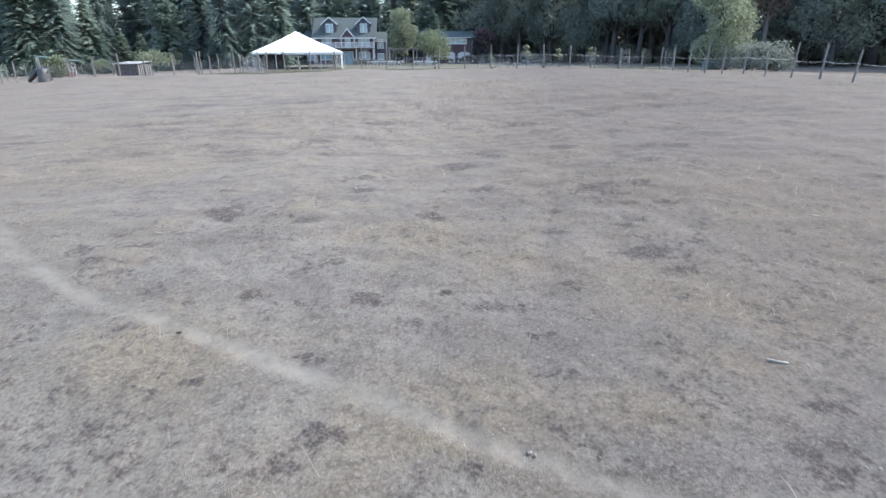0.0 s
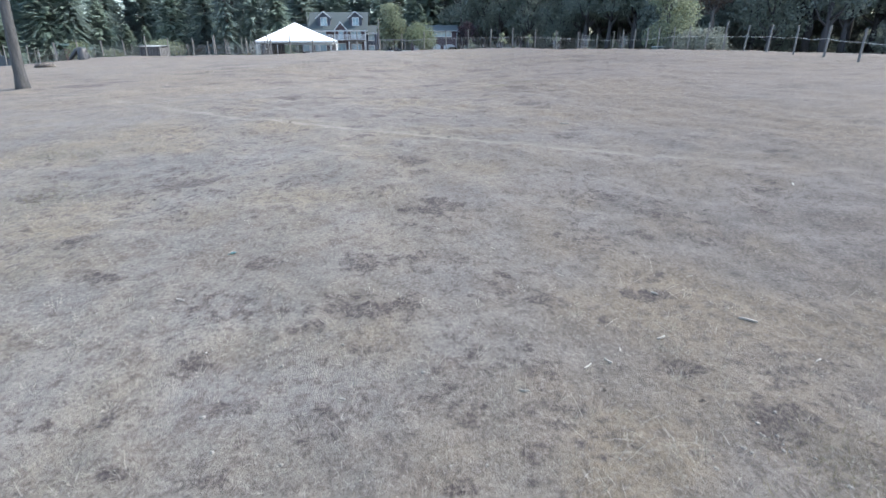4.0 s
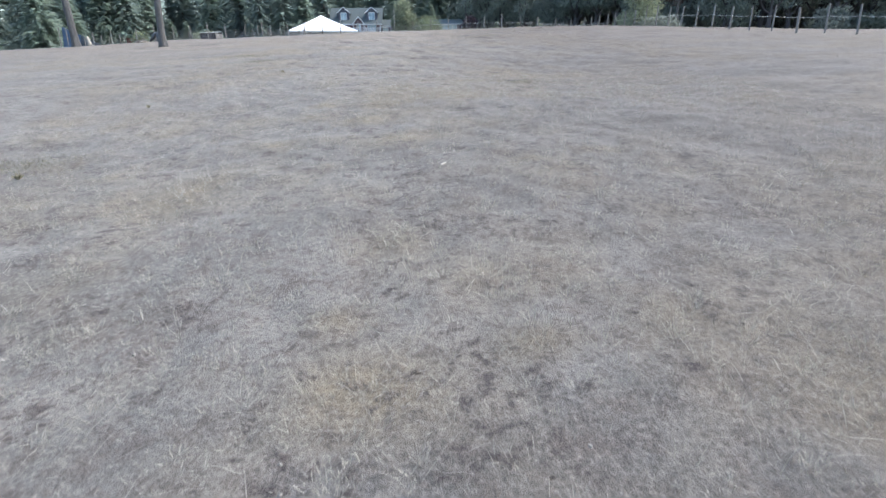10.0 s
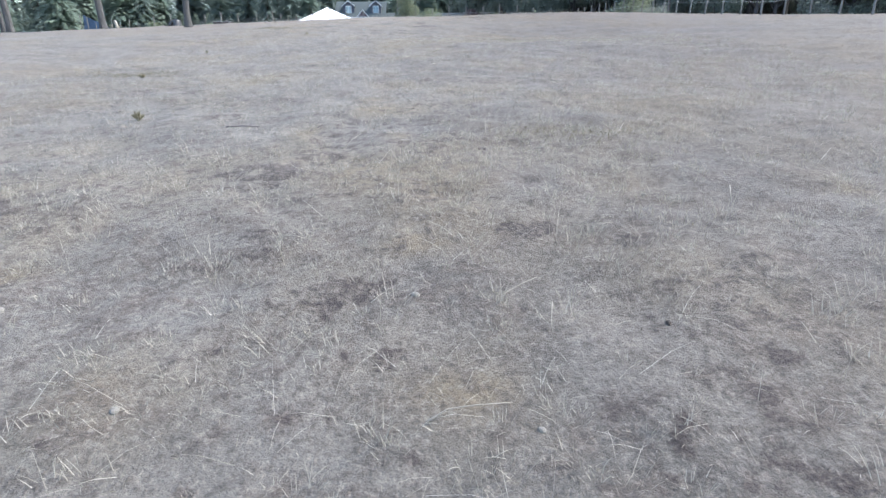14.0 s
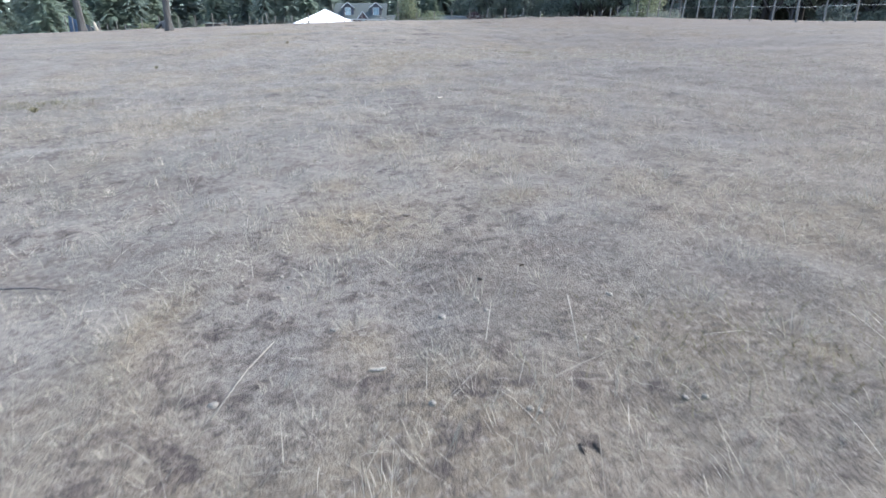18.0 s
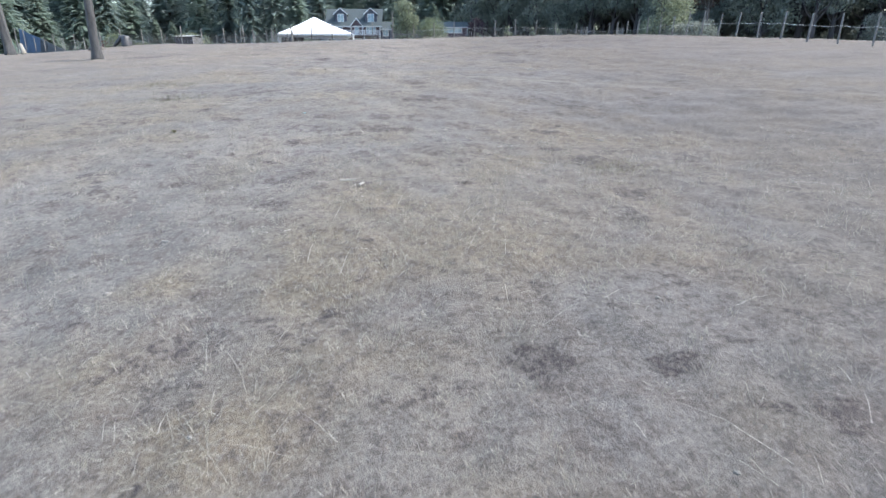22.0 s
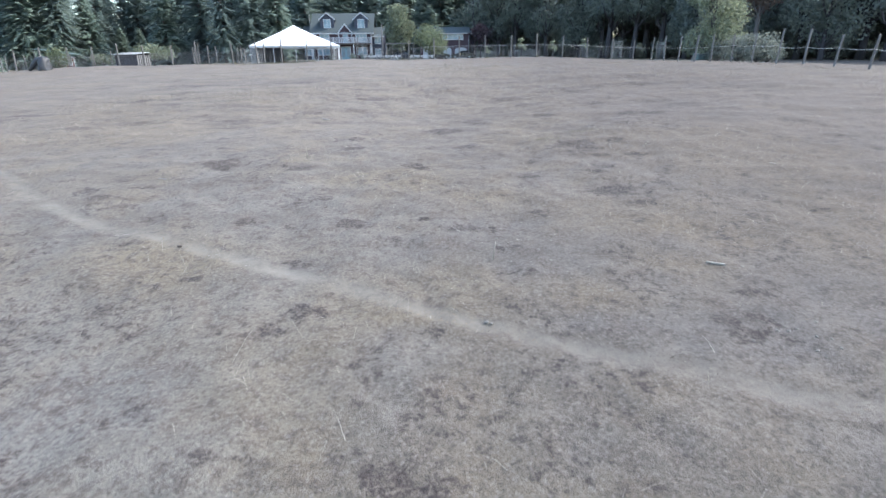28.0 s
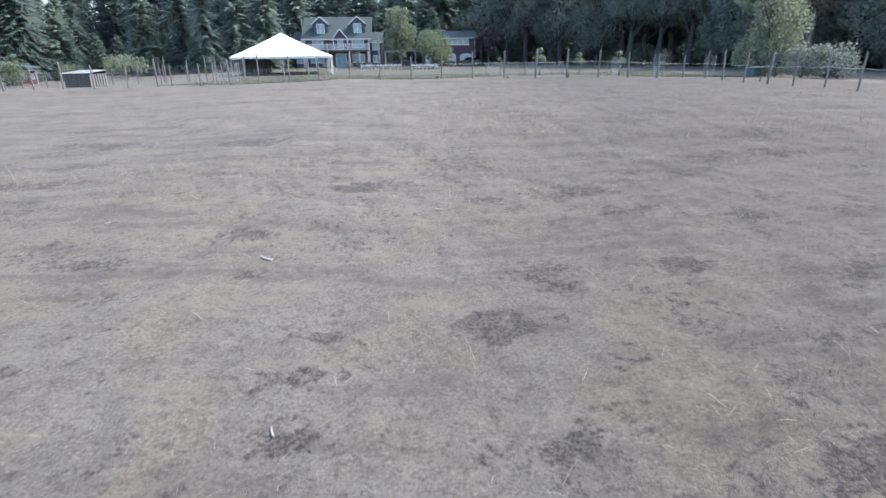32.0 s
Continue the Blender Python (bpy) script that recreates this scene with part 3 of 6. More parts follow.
def trail_at(x, y):
    best = np.full(np.shape(x), 99.0)
    for (ax, ay), (bx, by) in zip(TRAIL, TRAIL[1:]):
        dx, dy = bx - ax, by - ay
        s = np.clip(((x - ax) * dx + (y - ay) * dy) / (dx * dx + dy * dy), 0, 1)
        best = np.minimum(best, np.hypot(x - ax - s * dx, y - ay - s * dy))
    for cx, cy, a, b in BARE:
        best = np.minimum(best, 0.2 * np.hypot((x - cx) / a, (y - cy) / b))
    return np.clip(1.4 - best / 0.15, 0, 1) * np.clip(0.25 + 0.8 * value_noise(x, y, 0.4, 5), 0, 0.85) * np.clip((x + 22) / 14, 0.3, 1)


def beds(x, y, rows, edge):
    """How deep a place lies in any of the ragged beds, 0 to 1."""
    x, y = np.asarray(x, float), np.asarray(y, float)
    out = np.zeros(np.shape(x))
    for px, py, a, b in rows:
        at = np.nonzero((np.abs(x - px) < 2 * a + 0.1) & (np.abs(y - py) < 2 * b + 0.1))
        u, v = x[at], y[at]
        size = min(a, b)
        ragged = 0.6 * value_noise(u, v, 0.7 * size + 0.05, 31) + 0.4 * value_noise(u, v, 0.3 * size + 0.03, 32) - 0.5
        d = np.hypot((u - px) / a, (v - py) / b) + 1.1 * ragged
        out[at] = np.maximum(out[at], np.clip((1.15 - d) / edge, 0, 1))
    return out


def weeds_at(x, y):
    x, y = np.asarray(x, float), np.asarray(y, float)
    clumps = np.clip(2.6 * (0.55 * value_noise(x, y, 0.2, 4) + 0.45 * value_noise(x, y, 0.09, 14)) - 0.25, 0.3, 1)
    spread = 0.3 * value_noise(x, y, 1.9, 1) + 0.38 * value_noise(x, y, 0.55, 2) + 0.32 * value_noise(x, y, 0.2, 3)
    strewn = np.clip((spread - 0.57) * 5, 0, 0.42)
    return np.maximum(np.maximum(1.12 * beds(x, y, DARK, 0.6), 0.8 * beds(x, y, WEEDS, 0.7)) * clumps, strewn)


def patchy(x, y):
    """How rich the dry grass stands, 0 to 1, in drifts."""
    x, y = np.asarray(x, float), np.asarray(y, float)
    p = 0.5 * value_noise(x * 0.7, y, 2.6, 6) + 0.5 * value_noise(x, y, 0.8, 7)
    rich = (p - 0.5) * 1.7 + 0.3 + 0.07 * np.clip((y + 9) / 8, 0, 1)
    for rows, much in ((STRAW, 0.85), (WORN_GROUND, -0.55)):
        for cx, cy, a, b in rows:
            rich = rich + much * np.exp(-(((x - cx) / (1.15 * a)) ** 2) - ((y - cy) / (1.15 * b)) ** 2)
    return np.clip(rich, 0, 1)


def darkening_at(x, y):
    """How far ground and grass are darkened, 0 to 1: more towards the wood, none towards the pines."""
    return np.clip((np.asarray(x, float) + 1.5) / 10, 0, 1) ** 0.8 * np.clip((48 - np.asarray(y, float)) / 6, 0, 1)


def axis(*spans):
    out = []
    for a, b, step in spans:
        out += list(np.arange(a, b, step))
    return np.array(out + [spans[-1][1]])


gx = axis((-1500, -300, 150), (-300, -60, 20), (-60, -28, 1.5), (-28, -13, 0.4), (-13, -6, 0.14), (-6, 7, 0.055), (7, 13, 0.14), (13, 28, 0.4), (28, 60, 1.5), (60, 300, 20), (300, 1500, 150))
gy = axis((-1500, -300, 150), (-300, -60, 20), (-60, -40, 1), (-40, -36, 0.15), (-36, 5, 0.06), (5, 16, 0.11), (16, 46, 0.4), (46, 130, 2), (130, 300, 17), (300, 1500, 150))
X, Y = np.meshgrid(gx, gy)
x, y = X.ravel(), Y.ravel()
i = np.arange(len(x)).reshape(X.shape)
quads = np.stack([i[:-1, :-1], i[:-1, 1:], i[1:, 1:], i[1:, :-1]], -1).reshape(-1, 4)
lawn = np.clip((y - 43.6 + 0.8 * np.sin(0.5 * x)) / 2.5, 0, 1) * np.clip((x + 22 + 2 * np.sin(y * 0.2)) / 5, 0, 1) * np.clip((30 - x) / 5, 0, 1)
lawn = np.maximum(lawn, np.clip((y - 62) / 6, 0, 1) * np.clip((x + 30) / 5, 0, 1) * np.clip((45 - x) / 8, 0, 1))
verge = trail_at(x, y)
for (ax, ay), (bx, by) in zip(DRIVE, DRIVE[1:]):
    t = np.clip(((x - ax) * (bx - ax) + (y - ay) * (by - ay)) / ((bx - ax) ** 2 + (by - ay) ** 2), 0, 1)
    verge = np.maximum(verge, np.clip(1.6 - np.hypot(x - ax - t * (bx - ax), y - ay - t * (by - ay)) / 1.2, 0, 0.8))
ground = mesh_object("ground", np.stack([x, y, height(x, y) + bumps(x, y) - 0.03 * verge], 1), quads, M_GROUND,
                     {"weeds": weeds_at(x, y), "trail": verge, "lawn": lawn, "lush": patchy(x, y), "dull": darkening_at(x, y), "far": np.clip((y + 6) / 14, 0, 1) * (1 - lawn)}, True)
tagged(ground, "dry grey-brown pasture with weed patches, a worn path and a green lawn", "ground", kind="structure")

# ---- grass ----
def blades(name, xs, ys, length, width, lean, tone, material, label, turn=None, segments=1):
    """Many grass blades in one mesh: tapered, bent, each with a tone of its own."""
    n = len(xs)
    az = rng.uniform(0, math.tau, n) if turn is None else turn + rng.normal(0, 0.8, n)
    dx, dy = np.cos(az), np.sin(az)
    zs = height(xs, ys) + bumps(xs, ys) - 0.012
    side = az + math.pi / 2 + rng.normal(0, 0.5, n)
    sx, sy = np.cos(side) * width / 2, np.sin(side) * width / 2
    if segments == 1:
        tip = np.stack([xs + dx * length * np.sin(lean), ys + dy * length * np.sin(lean), zs + length * np.cos(lean)], 1)
        v = np.stack([np.stack([xs - sx, ys - sy, zs], 1), np.stack([xs + sx, ys + sy, zs], 1), tip], 1).reshape(-1, 3)
        f = np.arange(3 * n).reshape(-1, 3)
        t = np.repeat(tone, 3)
    else:
        mid = np.stack([xs + dx * length * 0.55 * np.sin(lean * 0.88), ys + dy * length * 0.55 * np.sin(lean * 0.88), zs + 0.55 * length * np.cos(lean * 0.88)], 1)
        tip = mid + np.stack([dx * length * 0.45 * np.sin(lean * 1.1), dy * length * 0.45 * np.sin(lean * 1.1), 0.45 * length * np.cos(lean * 1.1)], 1)
        s3 = np.stack([sx, sy, 0 * sx], 1)
        base = np.stack([xs, ys, zs], 1)
        v = np.stack([base - s3, base + s3, mid - 0.7 * s3, mid + 0.7 * s3, tip], 1).reshape(-1, 3)
        o = 5 * np.arange(n)[:, None]
        f = np.concatenate([o + [0, 1, 3], o + [0, 3, 2], o + [2, 3, 4]], 0)
        t = np.repeat(tone, 5)
    return tagged(mesh_object(name, v, f, material, {"tone": t}), label, "grass", kind="stuff")


def sow(n, x0, x1, y0, y1, bare=0.35):
    xs, ys = rng.uniform(x0, x1, n), rng.uniform(y0, y1, n)
    tuft = np.clip(3.2 * (0.65 * value_noise(xs, ys, 0.13, 8) + 0.35 * value_noise(xs, ys, 0.5, 9)) - 1.05, 0.08, 1)
    keep = rng.uniform(0, 1, n) < tuft * (bare + (1 - bare) * patchy(xs, ys)) * (1 - 0.8 * trail_at(xs, ys)) * (1 - 0.75 * weeds_at(xs, ys))
    return xs[keep], ys[keep]


def dry_grass(name, n, x0, x1, y0, y1, tall, width, lean0, lean1, label, bare=0.35, segments=1, bright=0.0, material=None, vary=0.04):
    xs, ys = sow(n, x0, x1, y0, y1, bare)
    k = len(xs)
    rich = patchy(xs, ys)
    length = tall * rng.gamma(6, 1 / 6, k) * (0.6 + 0.7 * rich)
    drift = 0.4 * value_noise(xs, ys, 0.12, 15) + 0.3 * value_noise(xs, ys, 0.35, 17) + 0.3 * value_noise(xs, ys, 1.1, 16)
    tone = np.clip(0.24 * rng.beta(2, 2, k) + 0.72 * drift + 0.36 * rich - 0.05 + bright - 0.25 * darkening_at(xs, ys) + rng.normal(0, vary, k), 0, 1)
    return blades(name, xs, ys, length, width * rng.uniform(0.6, 1.4, k), rng.uniform(lean0, lean1, k), tone, material or M_STRAW, label, segments=segments)


LOW = "short matted dry grass, grey-tan, covering the paddock"
dry_grass("short_grass", 420000, -6.5, 7.5, -38.5, -13, 0.05, 0.0045, 0.95, 1.56, LOW, 0.35, 1, 0.05, None, 0.16)
dry_grass("short_grass", 240000, -10, 11, -13, 16, 0.05, 0.008, 1.2, 1.56, LOW, 0.35, 1, 0.0, None, 0.15)
dry_grass("short_grass", 110000, -30, 30, 16, 42.5, 0.1, 0.013, 1.1, 1.5, LOW, 0.35, 1, 0.15)
dry_grass("short_grass", 70000, -34, -9, -40, 16, 0.1, 0.013, 1.1, 1.5, LOW, 0.35, 1, 0.1)
dry_grass("short_grass", 60000, 10, 34, -40, 16, 0.1, 0.013, 1.1, 1.5, LOW, 0.35, 1, 0.1)
TALL = "thin standing straw-coloured grass stalks, bleached and bent"
dry_grass("tall_grass", 36000, -8, 9, -38.5, -14, 0.22, 0.0022, 0.8, 1.5, TALL, 0.3, 2, 0.1, M_STALK)
dry_grass("tall_grass", 26000, -28, 28, 4, 42.5, 0.22, 0.006, 0.9, 1.45, TALL, 0.0, 2, 0.15, M_STALK)
dry_grass("tall_grass", 16000, -12, 12, -14, 4, 0.18, 0.0045, 0.8, 1.45, TALL, 0.02, 2, 0.0, M_STALK)
dry_grass("tall_grass", 60000, -8, 9, -38.5, -12, 0.1, 0.003, 0.25, 1.2, TALL, 0.15, 2, -0.1, M_STALK)
dry_grass("straw_flecks", 9000, -9, 10, -16, 15, 0.026, 0.011, 1.35, 1.54, "tiny bleached flecks of straw and wood on the ground", 0.6, 1, 0.35, M_STALK)
dry_grass("tall_grass", 26000, -14, 26, 12, 32, 0.25, 0.006, 0.45, 1.35, TALL, 0.1, 2, 0.05, M_STALK)
dry_grass("thatch_crumbs", 130000, -9, 10, -15, 15, 0.02, 0.012, 0.9, 1.5, "crumbled thatch and soil between the grass blades", 1.0, 1, -0.05, None, 0.28)
dry_grass("thatch_crumbs", 170000, -6.5, 7.5, -38.5, -15, 0.015, 0.009, 0.9, 1.5, "crumbled thatch and soil between the grass blades", 1.0, 1, 0.02, None, 0.3)
for name, material, n, bright, label in (("dark_crumbs", M_WEED, 40000, 0.0, "dark crumbs of soil and withered leaves in the thatch"), ("pale_crumbs", M_STALK, 45000, 0.1, "short pale bits of broken straw in the thatch")):
    dry_grass(name, n, -6.5, 7.5, -38.5, -24, 0.028, 0.009 if material is M_WEED else 0.006, 0.7, 1.5, label, 0.9, 1, bright, material, 0.3)
    dry_grass(name, n // 6, -8, 9, -24, -8, 0.036, 0.012 if material is M_WEED else 0.008, 0.7, 1.5, label, 0.9, 1, bright, material, 0.3)
# drifts of ochre grass, in sweeps a few metres long
for n, x0, x1, y0, y1, long, wide in ((150000, -6.5, 8, -37, -13, 0.045, 0.0055), (170000, -9, 12, -13, 16, 0.05, 0.009), (60000, -20, 22, 14, 34, 0.1, 0.014)):
    xs, ys = rng.uniform(x0, x1, n), rng.uniform(y0, y1, n)
    sweep = 0.4 * value_noise(xs * 0.6, ys, 3.4, 41) + 0.25 * value_noise(xs, ys, 1.0, 42) + 0.35 * patchy(xs, ys) + 0.012 * np.clip(xs, -8, 8)
    keep = rng.uniform(0, 1, n) < np.clip(4.5 * (sweep - 0.41), 0, 1) * (1 - 0.8 * weeds_at(xs, ys)) * (1 - trail_at(xs, ys))
    xs, ys = xs[keep], ys[keep]
    k = len(xs)
    blades("ochre_grass", xs, ys, long * rng.gamma(6, 1 / 6, k), wide * rng.uniform(0.6, 1.4, k), rng.uniform(1.05, 1.54, k), np.clip(0.27 + 0.5 * rng.beta(2, 2, k) + 0.25 * value_noise(xs, ys, 0.3, 43) - 0.2 * darkening_at(xs, ys), 0, 1), M_OCHRE, "ochre drifts of matted dry grass")
# tussocks: small clumps of blades that fan out from one root
n = 13000
cx, cy = rng.uniform(-9, 10, n), -38 + 27 * rng.beta(1.0, 1.25, n)
keep = rng.uniform(0, 1, n) < (0.6 + 0.4 * patchy(cx, cy)) * (1 - trail_at(cx, cy)) * (1 - 0.6 * weeds_at(cx, cy))
cx, cy = cx[keep], cy[keep]
n, per = len(cx), 17
size, tint = rng.gamma(6, 1 / 6, n), rng.beta(2, 2.2, n)
own = np.repeat(np.arange(n), per)
k = n * per
away, off = rng.uniform(0, math.tau, k), 0.055 * size[own] * np.sqrt(rng.uniform(0, 1, k))
blades("grass_tussocks", cx[own] + off * np.cos(away), cy[own] + off * np.sin(away), 0.085 * size[own] * rng.uniform(0.6, 1.4, k), 0.0031 * rng.uniform(0.6, 1.4, k),
       rng.uniform(0.3, 1.35, k), np.clip(0.58 * tint[own] + rng.normal(0, 0.1, k), 0, 1), M_PALE, "small tussocks of pale dry grass", away, 2)
dry_grass("pale_straws", 9000, -8, 9, -38, -14, 0.22, 0.0026, 0.8, 1.54, "single long bleached straws, bent and leaning", 0.75, 2, 0.1, M_PALE)
xs = ys = np.zeros(0)
for n, x0, x1, y0, y1 in ((10000, -7, 8, -38, -27), (6000, -7, 8, -27, -15), (1500, -9, 10, -15, 6)):
    u, v = rng.uniform(x0, x1, n), rng.uniform(y0, y1, n)
    keep = rng.uniform(0, 1, n) < np.clip(1.7 * value_noise(u, v, 1.3, 31) - 0.25, 0.05, 1) * (0.45 + 0.55 * patchy(u, v))
    xs, ys = np.append(xs, u[keep]), np.append(ys, v[keep])
k = len(xs)
blades("loose_straws", xs, ys, 0.26 * rng.gamma(4, 0.25, k), np.interp(ys, [-34, -26, -15, 5], [0.0019, 0.0022, 0.0032, 0.004]) * rng.uniform(0.6, 1.3, k), np.clip(rng.uniform(1.2, 1.53, k) + np.clip((ys + 20) / 40, 0, 0.25), 0, 1.54), rng.beta(2.2, 1.8, k), M_PALE, "long loose bleached straws lying crosswise on the grass", None, 2)
LITTER = "loose pale straw lying flat on the grass"
dry_grass("straw_litter", 12000, -7, 8, -38, -18, 0.2, 0.0028, 1.4, 1.54, LITTER, 0.5, 1, 0.3, M_STALK)
dry_grass("straw_litter", 3500, -8, 9, -18, 14, 0.17, 0.0055, 1.4, 1.54, LITTER, 0.4, 1, 0.2, M_STALK)

px, py = [], []
for many, rows in ((2400, DARK), (1100, WEEDS)):
    for cx, cy, a, b in rows:
        k = min(int(many * a * b) + 25, 900)
        r, q = np.sqrt(rng.uniform(0, 1.3, k)), rng.uniform(0, math.tau, k)
        px.append(cx + a * r * np.cos(q)), py.append(cy + b * r * np.sin(q))
px, py = np.concatenate(px), np.concatenate(py)
k = len(px)
keep = rng.uniform(0, 1, len(px)) < 0.15 + weeds_at(px, py)
px, py = px[keep], py[keep]
k = len(px)
near = np.clip((py + 34) / 24, 0.35, 1)
blades("dead_weeds", px, py, 0.045 * near * rng.gamma(5, 0.2, k), 0.011 * near * rng.uniform(0.6, 1.5, k), rng.uniform(0.8, 1.5, k), rng.beta(1.5, 2.5, k), M_WEED,
       "dark brown patches of withered weeds in the dry pasture")
for x0, x1, y0, y1, n, size in ((-6.5, 7.5, -38.5, -13, 260000, 0.028), (-10, 11, -13, 16, 240000, 0.036)):
    xs, ys = rng.uniform(x0, x1, n), rng.uniform(y0, y1, n)
    keep = rng.uniform(0, 1, n) < np.clip(weeds_at(xs, ys) * (value_noise(xs, ys, 0.12, 12) - 0.42) * 4, 0, 1) * (1 - trail_at(xs, ys))
    xs, ys = xs[keep], ys[keep]
    k = len(xs)
    blades("dead_weeds", xs, ys, size * rng.gamma(5, 0.2, k), 0.3 * size * rng.uniform(0.6, 1.4, k), rng.uniform(0.9, 1.5, k), rng.beta(1.5, 2.0, k), M_WEED, "dark crumbs of withered weeds strewn over the pasture")
# patches where the grass is still olive green: x, y, half length, half width
px, py = [], []
for cx, cy, a, b in ((3.1, 4.6, 0.55, 0.3), (4.2, 5.3, 0.5, 0.25), (3.9, -13.9, 0.9, 0.6), (-6.7, -7.6, 0.9, 0.7), (-8.4, -4.4, 1.2, 0.6), (2.9, -30.6, 0.9, 0.5), (-6.5, -22.5, 1.4, 0.8)):
    k = int(2600 * a * b) + 100
    px.append(cx + a * rng.normal(0, 0.55, k)), py.append(cy + b * rng.normal(0, 0.55, k))
px, py = np.concatenate(px), np.concatenate(py)
k = len(px)
blades("olive_grass", px, py, 0.075 * rng.gamma(5, 0.2, k), 0.006 * rng.uniform(0.6, 1.4, k), rng.uniform(0.6, 1.45, k), rng.beta(2, 2, k), M_OLIVE, "fading olive green grass in a few patches of the paddock")
k = 40000
xs, ys = rng.uniform(-24, 26, k), rng.uniform(44.5, 66, k)
blades("lawn_grass", xs, ys, rng.uniform(0.05, 0.16, k), 0.03 * np.ones(k), rng.uniform(0.1, 0.9, k), rng.beta(2, 2, k), M_TURF, "short green and yellowing lawn grass behind the fence")


# ---- trees ----
def spray(vs, fs, p, d, length, width, droop, steps=5):
    """One fir branch: a ragged, drooping row of narrow needle sprays on both sides of a twig."""
    side = Vector((-d.y, d.x, 0)).normalized()
    for s in range(steps):
        t0 = (s + 0.3) / steps
        a = p + d * length * t0 + Vector((0, 0, -droop * length * t0 * t0))
        w = width * (1.1 - 0.7 * t0) * rnd.uniform(0.7, 1.3)
        for sign in (-1, 1):
            o = len(vs)
            out = a + side * sign * w + d * w * rnd.uniform(0.3, 0.9) + Vector((0, 0, -w * rnd.uniform(0.0, 0.55)))
            back = d * (0.32 * w + 0.06)
            vs += [a - back, out, a + back * 1.2]
            fs.append((o, o + 1, o + 2))
    o, t = len(vs), p + d * length * 1.04 + Vector((0, 0, -droop * length))
    a = p + d * length * 0.6 + Vector((0, 0, -droop * length * 0.36))
    vs += [a - side * 0.12 * width, t, a + side * 0.12 * width]
    fs.append((o, o + 1, o + 2))


def fir_mesh(tall, spread, seed, density=1.0):
    global rnd
    rnd = random.Random(seed)
    vs, fs = [], []
    z = tall * rnd.uniform(0.03, 0.06)
    while z < tall * 0.985:
        f = 1 - z / tall
        reach = spread * (0.12 + 0.95 * f**0.75) * rnd.uniform(0.82, 1.12)
        for k in range(max(5, int((9 + 13 * f) * density))):
            a = rnd.uniform(0, math.tau)
            L = reach * rnd.uniform(0.5, 1.12)
            d = Vector((math.cos(a), math.sin(a), rnd.uniform(-0.1, 0.55) if f < 0.6 else rnd.uniform(-0.45, 0.35)))
            spray(vs, fs, Vector((0, 0, z + rnd.uniform(-0.3, 0.3))), d, L, 0.13 * L + 0.12, rnd.uniform(0.15, 0.55), 11 if f > 0.3 else 7)
        z += tall * (0.011 + 0.013 * f)
    return np.array([tuple(v) for v in vs]), np.array(fs)


def fir(tall, spread, seed, material, density=1.0):
    v, f = fir_mesh(tall, spread, seed, density)
    root = thing("fir_tree", pose(0, 0, -200), "tall dark green fir with drooping branches in the wood", "tree", "firs of the wood")
    crown = mesh_object("crown", v, f, material)
    crown.parent = root
    bm = bmesh.new()
    tube(bm, [(0, 0, -0.5), (0.02, 0, tall * 0.3), (0, 0.03, tall * 0.7), (0, 0, tall * 0.98)], [0.02 * tall, 0.014 * tall, 0.007 * tall, 0.01], 8)
    part("trunk", bm, M_FIR_BARK, root, smooth=True)
    return root


